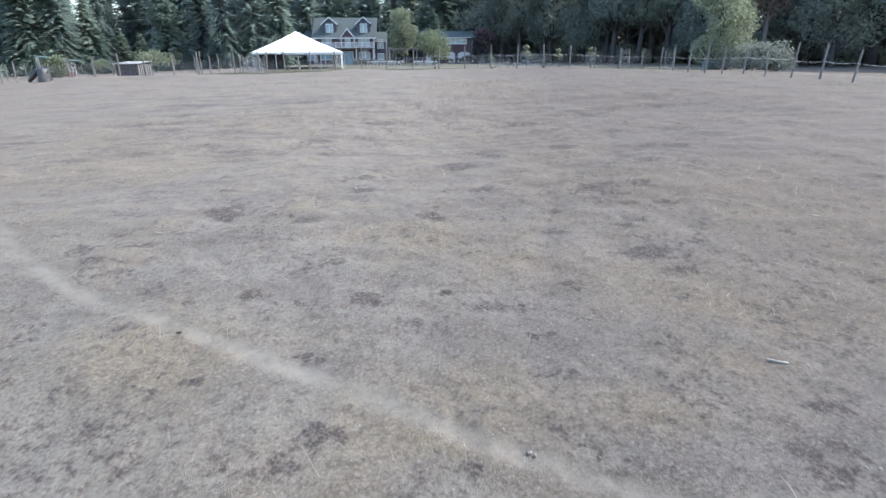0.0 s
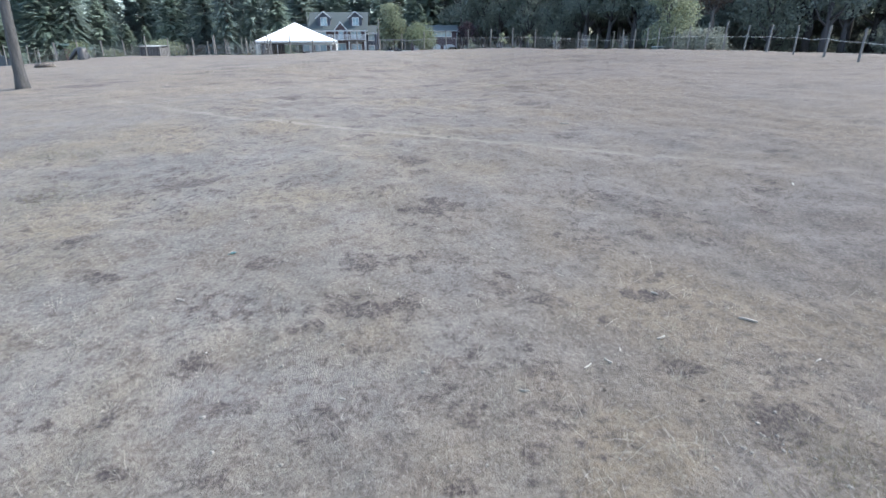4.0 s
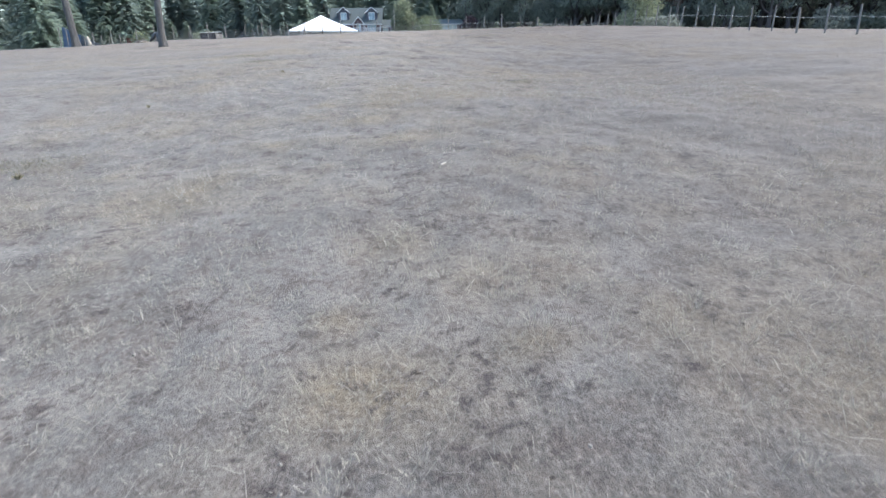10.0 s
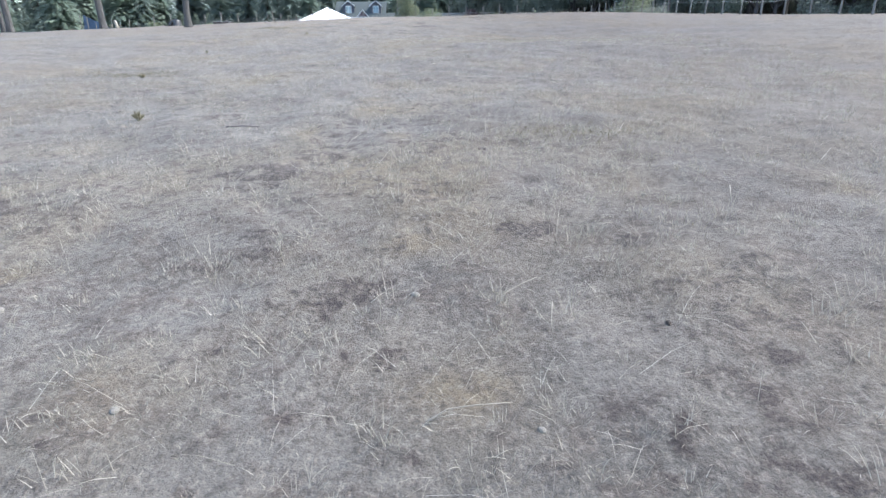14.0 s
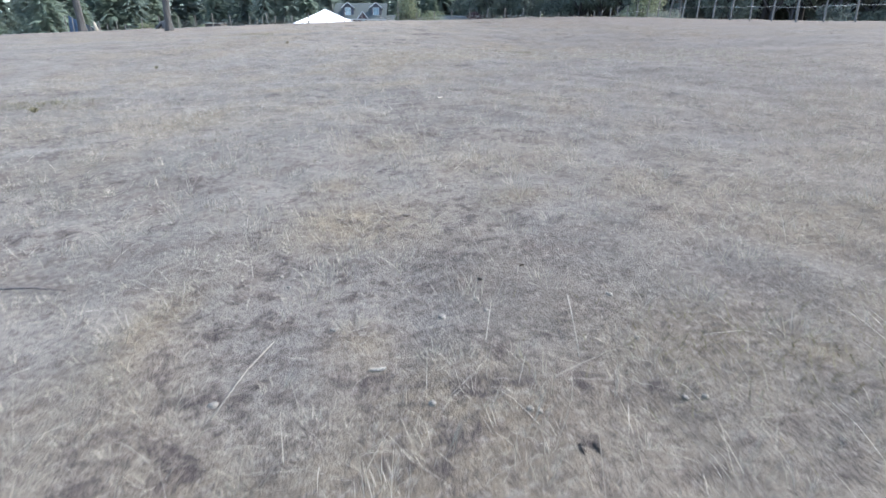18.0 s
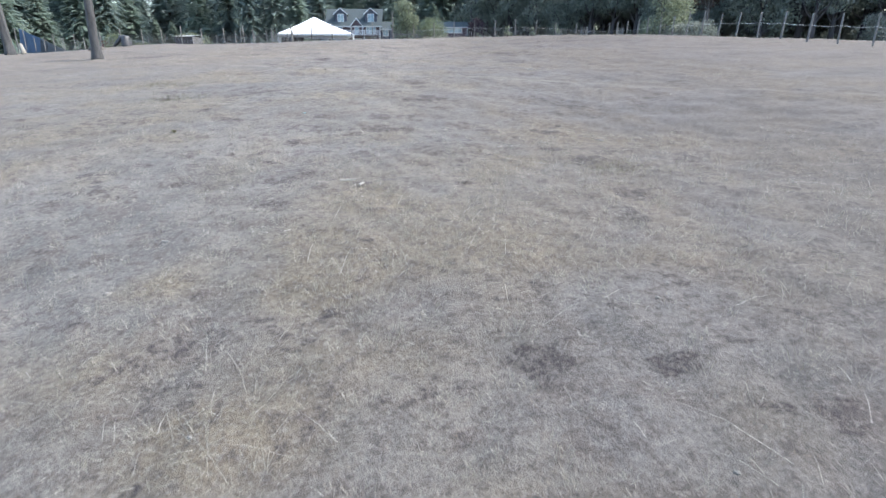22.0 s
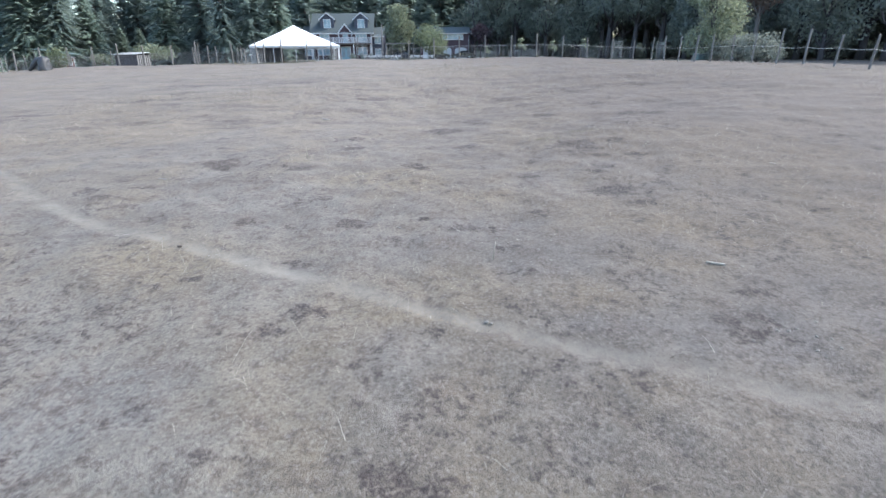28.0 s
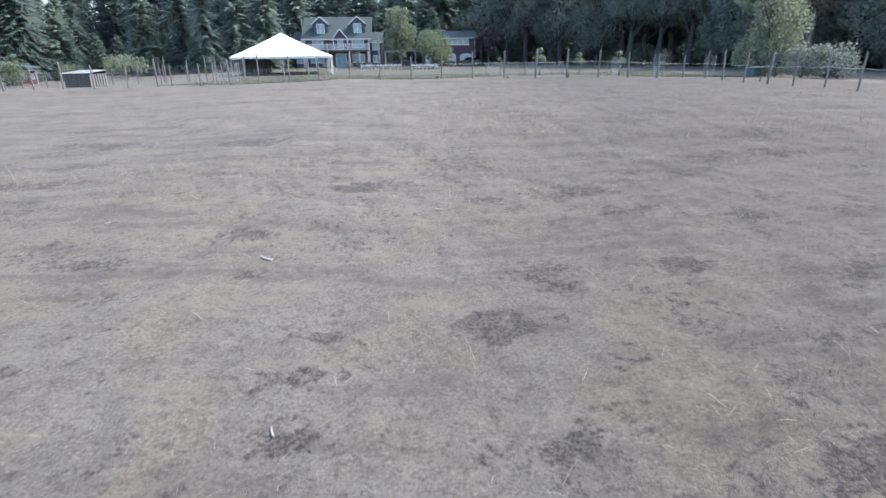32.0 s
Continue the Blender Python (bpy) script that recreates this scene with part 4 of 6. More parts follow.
def leaf_tree(name, tall, radius, bare, leaves, size, seed, material, label, group="", flat=0.85, lobes=9, bark=M_BARK):
    """A broadleaf tree: trunk, limbs and a crown of many small leaf cards gathered in uneven clumps."""
    r = random.Random(seed)
    g = np.random.default_rng(seed)
    root = thing(name, pose(0, 0, -200), label, "tree", group)
    bm = bmesh.new()
    lean = Vector((r.uniform(-0.05, 0.05), r.uniform(-0.05, 0.05), 1))
    top = lean * tall * 0.62
    tube(bm, [Vector((0, 0, -0.3)), lean * tall * bare * 0.6, lean * tall * bare, top], [0.028 * tall + 0.03, 0.022 * tall, 0.017 * tall, 0.006 * tall], 8)
    centres = []
    for n in range(lobes):
        a, up = n * 2.4 + r.uniform(-0.4, 0.4), r.uniform(0, 1)
        z = tall * (bare + (1 - bare) * (0.12 + 0.76 * up))
        swell = math.sqrt(max(0.05, 1 - (2 * (z / tall - bare) / (1 - bare) - 0.85) ** 2 * 0.8))
        e = Vector((math.cos(a), math.sin(a), 0)) * radius * swell * r.uniform(0.35, 0.72) + Vector((0, 0, z))
        start = lean * min(tall * 0.55, max(tall * bare * 0.8, z - radius * 0.7))
        mid = (start + e) / 2 + Vector((0, 0, -0.06 * tall * r.uniform(0, 1)))
        tube(bm, [start, mid, e], [0.011 * tall, 0.007 * tall, 0.003 * tall], 5)
        centres.append((np.array(e), radius * r.uniform(0.34, 0.58)))
    part("trunk", bm, bark, root, smooth=True)
    centres.append((np.array(lean * tall * 0.86), radius * 0.42))
    pts = []
    for c, rad in centres:
        k = max(8, int(leaves * rad**2 / sum(q[1] ** 2 for q in centres)))
        d = g.normal(size=(k, 3))
        d /= np.linalg.norm(d, axis=1)[:, None]
        pts.append(c + d * rad * (0.45 + 0.65 * g.uniform(0, 1, (k, 1)) ** 0.6) * np.array([1, 1, flat]))
    p = np.concatenate(pts)
    p = p[p[:, 2] > tall * bare * 0.7]
    k = len(p)
    u = g.normal(size=(k, 3))
    u /= np.linalg.norm(u, axis=1)[:, None]
    w = np.cross(u, g.normal(size=(k, 3)))
    w /= np.linalg.norm(w, axis=1)[:, None]
    s = (size * g.uniform(0.6, 1.4, k))[:, None]
    v = np.stack([p - u * s, p + w * s * 0.55, p + u * s, p - w * s * 0.55], 1).reshape(-1, 3)
    crown = mesh_object("crown", v, np.arange(4 * k).reshape(-1, 4), material)
    crown.parent = root
    return root


def place(ob, x, y, turn=0.0, size=1.0, sink=0.0):
    c = copy_thing(ob, pose(x, y, float(height(x, y)) - sink, 0, 0, turn))
    c.scale = (size, size, size)
    return c


def drop_master(*obs):
    for ob in obs:
        for o in (*ob.children_recursive, ob):
            bpy.data.objects.remove(o)


firs = [fir(25, 4.6, 21, M_FIR), fir(22, 4.9, 22, M_FIR_BLUE), fir(27, 4.3, 23, M_FIR_BLUE), fir(17, 4.2, 24, M_FIR, 1.2), fir(9, 2.9, 25, M_FIR, 1.3)]
r = random.Random(3)
spots = []
for row, (y0, step) in enumerate(((118, 4.4), (124, 4.4), (131, 4.8), (139, 6.2), (150, 7.5))):
    x = -92 + 2.3 * row
    while x < 22:
        spots.append((x + r.uniform(-1.2, 1.2), y0 + r.uniform(-2.5, 2.5) - 0.0028 * max(0, -x - 20) ** 2 * 1.6, r.choice((0, 1, 2)), r.uniform(0.82, 1.18)))
        x += step * r.uniform(0.75, 1.3)
for n in range(26):
    spots.append((r.uniform(-98, -62), r.uniform(78, 104), r.choice((0, 1, 2, 3)), r.uniform(0.8, 1.15)))
for x, y, k, s in ((-50, 93, 3, 1.1), (-68, 84, 3, 1.15), (-45, 97, 1, 1.0), (-39, 92, 2, 0.95), (-35, 95, 1, 1.0), (-31, 98, 0, 0.95), (-66, 62, 3, 1.1), (-73, 56, 3, 1.0),
                   (-80, 52, 3, 1.05), (-62, 90, 4, 1.3), (-66, 70, 4, 1.2), (-28, 108, 1, 1.05), (-86, 44, 0, 1.0), (-92, 38, 1, 1.0), (-78, 62, 0, 1.0), (-70, 70, 1, 1.1)):
    spots.append((x, y, k, s))
for n in range(26):
    spots.append((-64 + 3.3 * n + r.uniform(-1, 1), 112.5 + r.uniform(-1.5, 2) - 0.0045 * max(0, -(-64 + 3.3 * n) - 20) ** 2, 4, r.uniform(0.7, 1.5)))
for x, y, k, s in spots:
    place(firs[k], x, y, r.uniform(0, 360), s, 0.3)

woods = [leaf_tree("wood_tree", 17, 4.6, 0.2, 7000, 0.2, 31, M_LEAF, "tall dark broadleaf tree of the shady wood", "broadleaf wood", lobes=17, bark=M_WOOD_BARK),
         leaf_tree("wood_tree", 20, 4.8, 0.26, 7000, 0.2, 32, M_LEAF, "tall dark broadleaf tree of the shady wood", "broadleaf wood", lobes=18, bark=M_WOOD_BARK),
         leaf_tree("wood_tree", 14, 4.4, 0.14, 6500, 0.19, 33, M_LEAF, "spreading dark broadleaf tree at the wood's edge", "broadleaf wood", lobes=16, bark=M_WOOD_BARK)]
rust = leaf_tree("rust_tree", 16, 3.4, 0.3, 1500, 0.26, 34, M_LEAF_RUST, "broadleaf tree turning rusty brown in the wood", lobes=12, bark=M_FIR_BARK)
pale = leaf_tree("willow_tree", 10.5, 3.4, 0.08, 5000, 0.15, 35, M_LEAF_LIGHT, "pale green sunlit tree at the edge of the dark wood", lobes=14)
shrub = leaf_tree("shrub", 3.4, 2.4, 0.02, 1500, 0.14, 36, M_BRAMBLE, "pale leafy shrub at the wood's edge", "shrubs at the wood's edge", lobes=15, flat=0.7)
bush = leaf_tree("shrub", 3.0, 2.2, 0.02, 1300, 0.17, 37, M_LEAF, "dark leafy undergrowth shrub", "undergrowth", lobes=8)
EDGE = [(8, 108), (20, 97), (32, 84), (45, 67), (55, 57), (70, 50), (94, 43), (128, 30)]
lengths = [math.dist(p, q) for p, q in zip(EDGE, EDGE[1:])]


def along(s):
    """A point s metres along the wood's edge, and the way into the wood."""
    for (p, q), n in zip(zip(EDGE, EDGE[1:]), lengths):
        if s <= n:
            return Vector(p).lerp(Vector(q), s / n), Vector((p[1] - q[1], q[0] - p[0])).normalized()
        s -= n
    return Vector(EDGE[-1]), Vector((0.5, 0.85))


s = 0.0
while s < sum(lengths):
    p, inward = along(s)
    for deep in (1.5, 7.5, 14) if r.random() < 0.5 else (1.5, 7.5, 20):
        w = p + inward * (deep + r.uniform(-2, 2.5))
        place(woods[r.randrange(3)], w.x + r.uniform(-1.5, 1.5), w.y, r.uniform(0, 360), r.uniform(0.85, 1.25), 0.2)
    for deep in (5.0, 10.0, r.choice((13, 18))):
        w = p + inward * (deep + r.uniform(-1, 1.5))
        place(bush, w.x, w.y, r.uniform(0, 360), r.uniform(0.6, 1.2), 0.1)
    s += r.uniform(3.4, 5.2)
for x, y, k in ((44, 69, 2), (47.5, 75, 0), (40, 74, 2)):
    place(woods[k], x, y, 33 * x, 1.05, 0.2)
for x, y, k in ((43.5, 68.5, 0.9), (47.5, 67, 0.9), (51, 64, 1.0), (40, 73, 0.9), (62, 55, 1.2), (66, 53, 1.2)):
    place(bush, x, y, 50 * x, k, 0.1)
for n in range(40):
    p, inward = along(2 + n * 4.1)
    w = p + inward * r.uniform(19, 27)
    place(firs[r.choice((0, 1, 3, 3))], w.x, w.y, r.uniform(0, 360), r.uniform(0.95, 1.25), 0.3)
for x, y, k, s in ((41.5, 103, 3, 1.15), (38.5, 100, 0, 1.1), (44.5, 106, 1, 1.15), (40.5, 109, 3, 1.2)):
    place(firs[k], x, y, 47 * x, s, 0.3)
for x, y, k in ((39.5, 94.5, 0), (43.5, 99, 2)):
    place(woods[k], x, y, 29 * x, 1.0, 0.2)

# ---- trunks in the paddock ----
def big_trunk(x, y, girth, lean, seed, label):
    """A tall bare-stemmed pine: fluted stem with flared roots, and a crown far up."""
    q = random.Random(seed)
    root = thing("pine_tree", pose(x, y, land(x, y), 0, 0, q.uniform(0, 360)), label, "tree", "tall pines in the paddock")
    back = root.matrix_basis.to_3x3().inverted()
    bm = bmesh.new()
    path, radii = [], []
    for k in range(15):
        z = -0.15 + 17 * (k / 14) ** 1.5
        path.append(back @ Vector((lean * z + 0.05 * math.sin(z * 0.9 + seed), 0.04 * math.sin(z * 0.7 + 2 * seed), z)))
        radii.append(girth * (1 - 0.035 * z) * (1 + 0.3 * math.exp(-max(z, 0) * 3.5)))
    tube(bm, path, radii, 30)
    for v in bm.verts:
        c = path[min(range(15), key=lambda k: abs(path[k].z - v.co.z))]
        d = v.co - c
        a = math.atan2(d.y, d.x)
        v.co += d * (0.05 * math.sin(5 * a + seed) + 0.06 * math.sin(9 * a + v.co.z * 2) + 0.035 * math.sin(14 * a - v.co.z * 3) + (0.16 * math.sin(4 * a + seed) if v.co.z < 0.35 else 0))
    part("trunk", bm, M_BARK, root, "thick furrowed grey bark stem", smooth=True)
    vs, fs = [], []
    global rnd
    rnd = random.Random(seed)
    for k in range(90):
        z = q.uniform(13.2, 18.5)
        a = q.uniform(0, math.tau)
        d = Vector((math.cos(a), math.sin(a), q.uniform(0.0, 0.5)))
        spray(vs, fs, back @ Vector((lean * z, 0, z)), d, q.uniform(1.4, 3.2) * (1.25 - abs(z - 15) / 6), 0.9, 0.15, 5)
    crown = mesh_object("crown", np.array([tuple(v) for v in vs]), np.array(fs), M_FIR_BLUE)
    crown.parent = root
    return root


big_trunk(-20.1, 10.5, 0.245, 0.04, 41, "tall bare-stemmed pine with grey bark standing in dry grass")
big_trunk(-33.8, 21.3, 0.32, -0.045, 42, "thick leaning grey pine stem beside a pale stump")
big_trunk(-44.5, 22.5, 0.33, -0.03, 43, "tall grey pine stem at the paddock's edge")
big_trunk(-46.5, 24.0, 0.22, -0.02, 44, "slender grey pine stem beside a thicker one")


# ---- paddock fence ----
def post_mesh(tall, rad, seed):
    q = random.Random(seed)
    bm = bmesh.new()
    path = [(0, 0, -0.4), (0.01 * q.uniform(-1, 1), 0.01 * q.uniform(-1, 1), tall * 0.5), (0, 0, tall)]
    tube(bm, path, [rad * 1.08, rad, rad * 0.92], 8)
    for v in bm.verts:
        v.co.x *= 1 + 0.08 * q.uniform(-1, 1)
        if v.co.z > tall - 0.1:
            v.co.z += 0.03 * q.uniform(-1, 1)
    return bm


FRONT = [(-39.3, 42.0), (-37.0, 42.3), (-34.63, 42.55), (-32.41, 42.81), (-30.25, 43.06), (-27.96, 43.32), (-25.42, 43.53), (-23.11, 43.73), (-22.01, 43.81), (-19.73, 43.87)]
FRONT += [(-17.41, 43.94), (-15.08, 44.0), (-12.64, 43.96), (-10.22, 43.93), (-7.76, 43.84), (-5.31, 43.42), (-2.81, 42.96), (-0.43, 42.17), (1.9, 41.38), (4.17, 40.66), (6.45, 40.37), (8.68, 40.11)]
FRONT += [(11.02, 40.32), (13.35, 40.79), (15.8, 41.54), (18.0, 42.1)]
RIGHT = [(19.6, 41.9), (20.2, 40.4), (20.42, 37.9), (20.85, 35.8), (21.05, 33.5), (21.55, 31.4), (21.9, 29.3), (22.18, 26.9), (22.5, 24.65), (22.82, 22.4)]
RIGHT += [(23.1 + 0.33 * k, 20.1 - 2.35 * k) for k in range(13)]
fence = thing("paddock_fence", pose(0, 0, 0), "weathered wooden post fence with wire mesh and a slack white rope", "fence")
HEIGHTS = {10: 2.0, 11: 2.3, 12: 2.05, 13: 1.75, 14: 1.95, 15: 3.2, 16: 1.78, 17: 1.8, 18: 1.9, 19: 1.85, 20: 1.9, 21: 1.95}
q = random.Random(9)
tops = {}


def fence_line(key, line, rope_z, mesh_top, tilt):
    mesh = bmesh.new()
    for n, (x, y) in enumerate(line):
        tall = HEIGHTS.get(n, q.uniform(1.65, 2.15)) if key == "front" else (q.uniform(1.85, 2.15) if n < 9 else q.uniform(1.62, 1.75))
        ob = part("post", post_mesh(tall, q.uniform(0.05, 0.075), n), M_POST, fence)
        ob.matrix_basis = pose(x, y, land(x, y), q.uniform(-2, 2), tilt + q.uniform(-1.5, 1.5), q.uniform(0, 90))
    for (x, y), (a, b) in zip(line, line[1:]):
        za, zb = land(x, y), land(a, b)
        if rope_z:
            bm = bmesh.new()
            pts = [(x + (a - x) * s, y + (b - y) * s, za + (zb - za) * s + (rope_z if y > 27 else rope_z - 0.14) - 0.28 * s * (1 - s) + q.uniform(-0.01, 0.01)) for s in np.linspace(0, 1, 9)]
            tube(bm, pts, [0.01] * 9, 5)
            part("rope", bm, M_ROPE, fence, "slack white electric fence rope")
        if mesh_top:
            bm = mesh
            d = Vector((a - x, b - y, 0)).normalized()
            for z in np.linspace(0.12, mesh_top, 8):
                tube(bm, [(x, y - 0.07, za + z), (a, b - 0.07, zb + z)], [0.006, 0.006], 3)
            steps = max(2, int((Vector((a, b)) - Vector((x, y))).length / 0.3))
            for k in range(steps + 1):
                s = k / steps
                g = za + (zb - za) * s
                tube(bm, [(x + (a - x) * s, y + (b - y) * s - 0.07, g + 0.1), (x + (a - x) * s, y + (b - y) * s - 0.07, g + mesh_top)], [0.005, 0.005], 3)
    if mesh_top:
        tagged(part("wire_mesh", mesh, M_WIRE, fence), "thin galvanised wire mesh between the posts", kind="stuff")


fence_line("front", FRONT, None, 1.1, 0)
fence_line("right", RIGHT, 1.15, None, 4)
for (x, y), (a, b) in zip(FRONT[16:], FRONT[17:] + [RIGHT[0]]):
    bm = bmesh.new()
    tube(bm, [(x + (a - x) * s, y + (b - y) * s, land(x, y) * (1 - s) + land(a, b) * s + 1.1 - 0.22 * s * (1 - s)) for s in np.linspace(0, 1, 7)], [0.01] * 7, 5)
    part("rope", bm, M_ROPE, fence, "slack white electric fence rope")

# ---- materials of the buildings and the yard ----
M_MAROON = mottled("maroon_siding", (0.041, 0.0213, 0.0295), (0.0656, 0.0344, 0.0451), 1.2, 0.6, (0.3, 0.3, 6), 0.3, 0.01)
M_NAVY = mottled("slate_blue_siding", (0.0287, 0.0328, 0.0533), (0.0492, 0.0574, 0.082), 1.2, 0.6, (0.3, 0.3, 6), 0.3, 0.01)
M_SHINGLE = mottled("grey_green_shingles", (0.0328, 0.0459, 0.0492), (0.0574, 0.0738, 0.0779), 3.0, 0.85, (1, 3, 3), 0.5, 0.01)
M_SHINGLE_PALE = mottled("pale_grey_shingles", (0.0574, 0.0763, 0.082), (0.0902, 0.112, 0.117), 3.0, 0.85, (1, 3, 3), 0.5, 0.01)
M_TRIM = mottled("white_trim_paint", (0.4, 0.41, 0.43), (0.5, 0.51, 0.53), 2.0, 0.5, None, 0.1, 0.003)
M_DECK = mottled("deck_boards", (0.0836, 0.0627, 0.0523), (0.153, 0.119, 0.0976), 4.0, 0.8, (8, 1, 1), 0.3, 0.005)
M_DOOR_BLUE = mottled("pale_blue_paint", (0.131, 0.279, 0.361), (0.18, 0.344, 0.426), 2.0, 0.45)
M_CONCRETE = mottled("concrete", (0.209, 0.202, 0.195), (0.293, 0.285, 0.272), 2.0, 0.9)
M_CANVAS = mottled("white_tent_vinyl", (0.74, 0.76, 0.78), (0.84, 0.85, 0.86), 0.7, 0.45, None, 0.15, 0.02)
M_CANVAS_GREY = mottled("grey_side_curtain", (0.0836, 0.0836, 0.091), (0.125, 0.122, 0.125), 1.5, 0.8, (6, 6, 0.4), 0.4, 0.03)
M_METAL = mottled("galvanised_tube", (0.348, 0.355, 0.362), (0.46, 0.467, 0.474), 6.0, 0.4, None, 0.1, 0.002, 0.6)
M_PLASTIC = mottled("white_resin", (0.488, 0.494, 0.502), (0.572, 0.572, 0.572), 5.0, 0.4, None, 0.05, 0.002)
M_DARKWOOD = mottled("dark_stained_boards", (0.0313, 0.0279, 0.0313), (0.0697, 0.0627, 0.0663), 5.0, 0.85, (1, 1, 0.15), 0.5, 0.01)
M_OLDWOOD = mottled("silvered_boards", (0.0984, 0.0968, 0.0968), (0.18, 0.176, 0.172), 5.0, 0.9, (1, 1, 0.15), 0.5, 0.01)
M_RED = mottled("barn_red_boards", (0.091, 0.0348, 0.0293), (0.139, 0.0558, 0.0453), 3.0, 0.75, (1, 1, 0.2), 0.4, 0.008)
M_TIN = mottled("corrugated_tin", (0.293, 0.314, 0.327), (0.404, 0.425, 0.439), 2.5, 0.5, None, 0.2, 0.005, 0.1)
M_GREEN_TIN = mottled("green_tin", (0.06, 0.095, 0.095), (0.1, 0.145, 0.14), 2.5, 0.5, None, 0.2, 0.005, 0.2)
M_TARP = mottled("blue_tarpaulin", (0.048, 0.09, 0.16), (0.08, 0.135, 0.22), 1.5, 0.5, None, 0.5, 0.05)
M_SHADECLOTH = mottled("slate_shade_cloth", (0.04, 0.055, 0.07), (0.07, 0.09, 0.11), 2.0, 0.8, None, 0.4, 0.03)
M_BLACK = mottled("black_plastic_sheet", (0.018, 0.019, 0.022), (0.04, 0.042, 0.048), 2.0, 0.5, None, 0.6, 0.05)
M_CAR_DARK = mottled("dark_blue_car_paint", (0.014, 0.018, 0.035), (0.02, 0.025, 0.045), 1.0, 0.22, None, 0.0, 0.001, 0.3)
M_CAR_GREY = mottled("charcoal_car_paint", (0.02, 0.021, 0.024), (0.03, 0.031, 0.035), 1.0, 0.22, None, 0.0, 0.001, 0.3)
M_RUBBER = mottled("tyre_rubber", (0.012, 0.012, 0.012), (0.025, 0.025, 0.025), 8.0, 0.9)
M_STONE = mottled("pale_stone", (0.1, 0.094, 0.085), (0.195, 0.184, 0.166), 14.0, 0.85, None, 0.4, 0.01)
M_CHIP = mottled("bleached_wood_chip", (0.18, 0.168, 0.147), (0.325, 0.308, 0.272), 20.0, 0.8, (1, 0.2, 1), 0.3, 0.004)
M_TWIG = mottled("bleached_twig", (0.167, 0.153, 0.133), (0.279, 0.258, 0.223), 20.0, 0.85)
M_SOIL = mottled("turned_soil", (0.04, 0.033, 0.03), (0.085, 0.069, 0.06), 12.0, 0.95, None, 0.9, 0.03)


def glass(name, tint):
    k = Mat(name, 0.06)
    k.out.inputs["Specular IOR Level"].default_value = 0.8
    return k.finish(k.mix(k.grey(k.noise(1.3, 3), 0.35, 0.65), tint, tuple(c * 1.5 for c in tint)))


# pane colour is pale blue to stand in for the reflected sky
M_GLASS_SKY = glass("window_glass", (0.15, 0.22, 0.27))
M_GLASS_DARK = glass("dark_car_glass", (0.012, 0.014, 0.017))
M_LIGHT_LENS = mottled("lamp_lens", (0.348, 0.348, 0.335), (0.488, 0.488, 0.46), 20.0, 0.15)


def window(parent, x, z, w, h, y=0.0, trim=0.1, panes=2, name="window"):
    """A framed window in a wall that faces -y: frame, sill and panes set back."""
    bm = boxes((-w / 2 - trim, -w / 2, -0.06, 0.05, -h / 2 - trim, h / 2 + trim), (w / 2, w / 2 + trim, -0.06, 0.05, -h / 2 - trim, h / 2 + trim),
               (-w / 2, w / 2, -0.055, 0.05, h / 2, h / 2 + trim), (-w / 2, w / 2, -0.055, 0.05, -h / 2 - trim, -h / 2),
               *[(-w / 2 + w * k / panes - 0.025, -w / 2 + w * k / panes + 0.025, -0.045, 0.04, -h / 2, h / 2) for k in range(1, panes)])
    win = part(name, bm, M_TRIM, parent, "white-framed window")
    win.matrix_basis = pose(x, y, z)
    for k in range(panes):
        a, b = -w / 2 + w * k / panes, -w / 2 + w * (k + 1) / panes
        part("pane", boxes((a + 0.02, b - 0.02, -0.015, 0.03, -h / 2, h / 2)), M_GLASS_SKY, win)
    part("sill", boxes((-w / 2 - trim - 0.05, w / 2 + trim + 0.05, -0.12, -0.061, -h / 2 - trim - 0.06, -h / 2 - trim)), M_TRIM, win)
    return win


def gable_roof(parent, x0, x1, y0, y1, eave, ridge, over=0.45, thick=0.16, material=M_SHINGLE):
    """Two sloping slabs with the ridge along x, and a white fascia at each eave."""
    ym = (y0 + y1) / 2
    s = (ridge - eave) / (ym - y0)
    for sign, ya in ((1, y0 - over), (-1, y1 + over)):
        za = eave - over * s
        bm = slab([(x0 - over, ya, za), (x1 + over, ya, za), (x1 + over, ym, ridge), (x0 - over, ym, ridge)], Vector((0, 0, thick)))
        part("roof", bm, material, parent)
        part("fascia", boxes((x0 - over, x1 + over, ya - 0.03 * sign - 0.02, ya - 0.03 * sign + 0.02, za - 0.02, za + thick + 0.01)), M_TRIM, parent, "white painted fascia board")


def gable_wall(x0, x1, y0, y1, base, eave, ridge):
    """Body of a house with its ridge along x."""
    ym = (y0 + y1) / 2
    bm = bmesh.new()
    a = [bm.verts.new(p) for p in ((x0, y0, base), (x0, y1, base), (x0, y1, eave), (x0, ym, ridge), (x0, y0, eave))]
    b = [bm.verts.new((x1, v.co.y, v.co.z)) for v in a]
    bm.faces.new(a[::-1]), bm.faces.new(b)
    for k in range(5):
        bm.faces.new((a[k], a[(k + 1) % 5], b[(k + 1) % 5], b[k]))
    bmesh.ops.recalc_face_normals(bm, faces=bm.faces[:])
    return bm


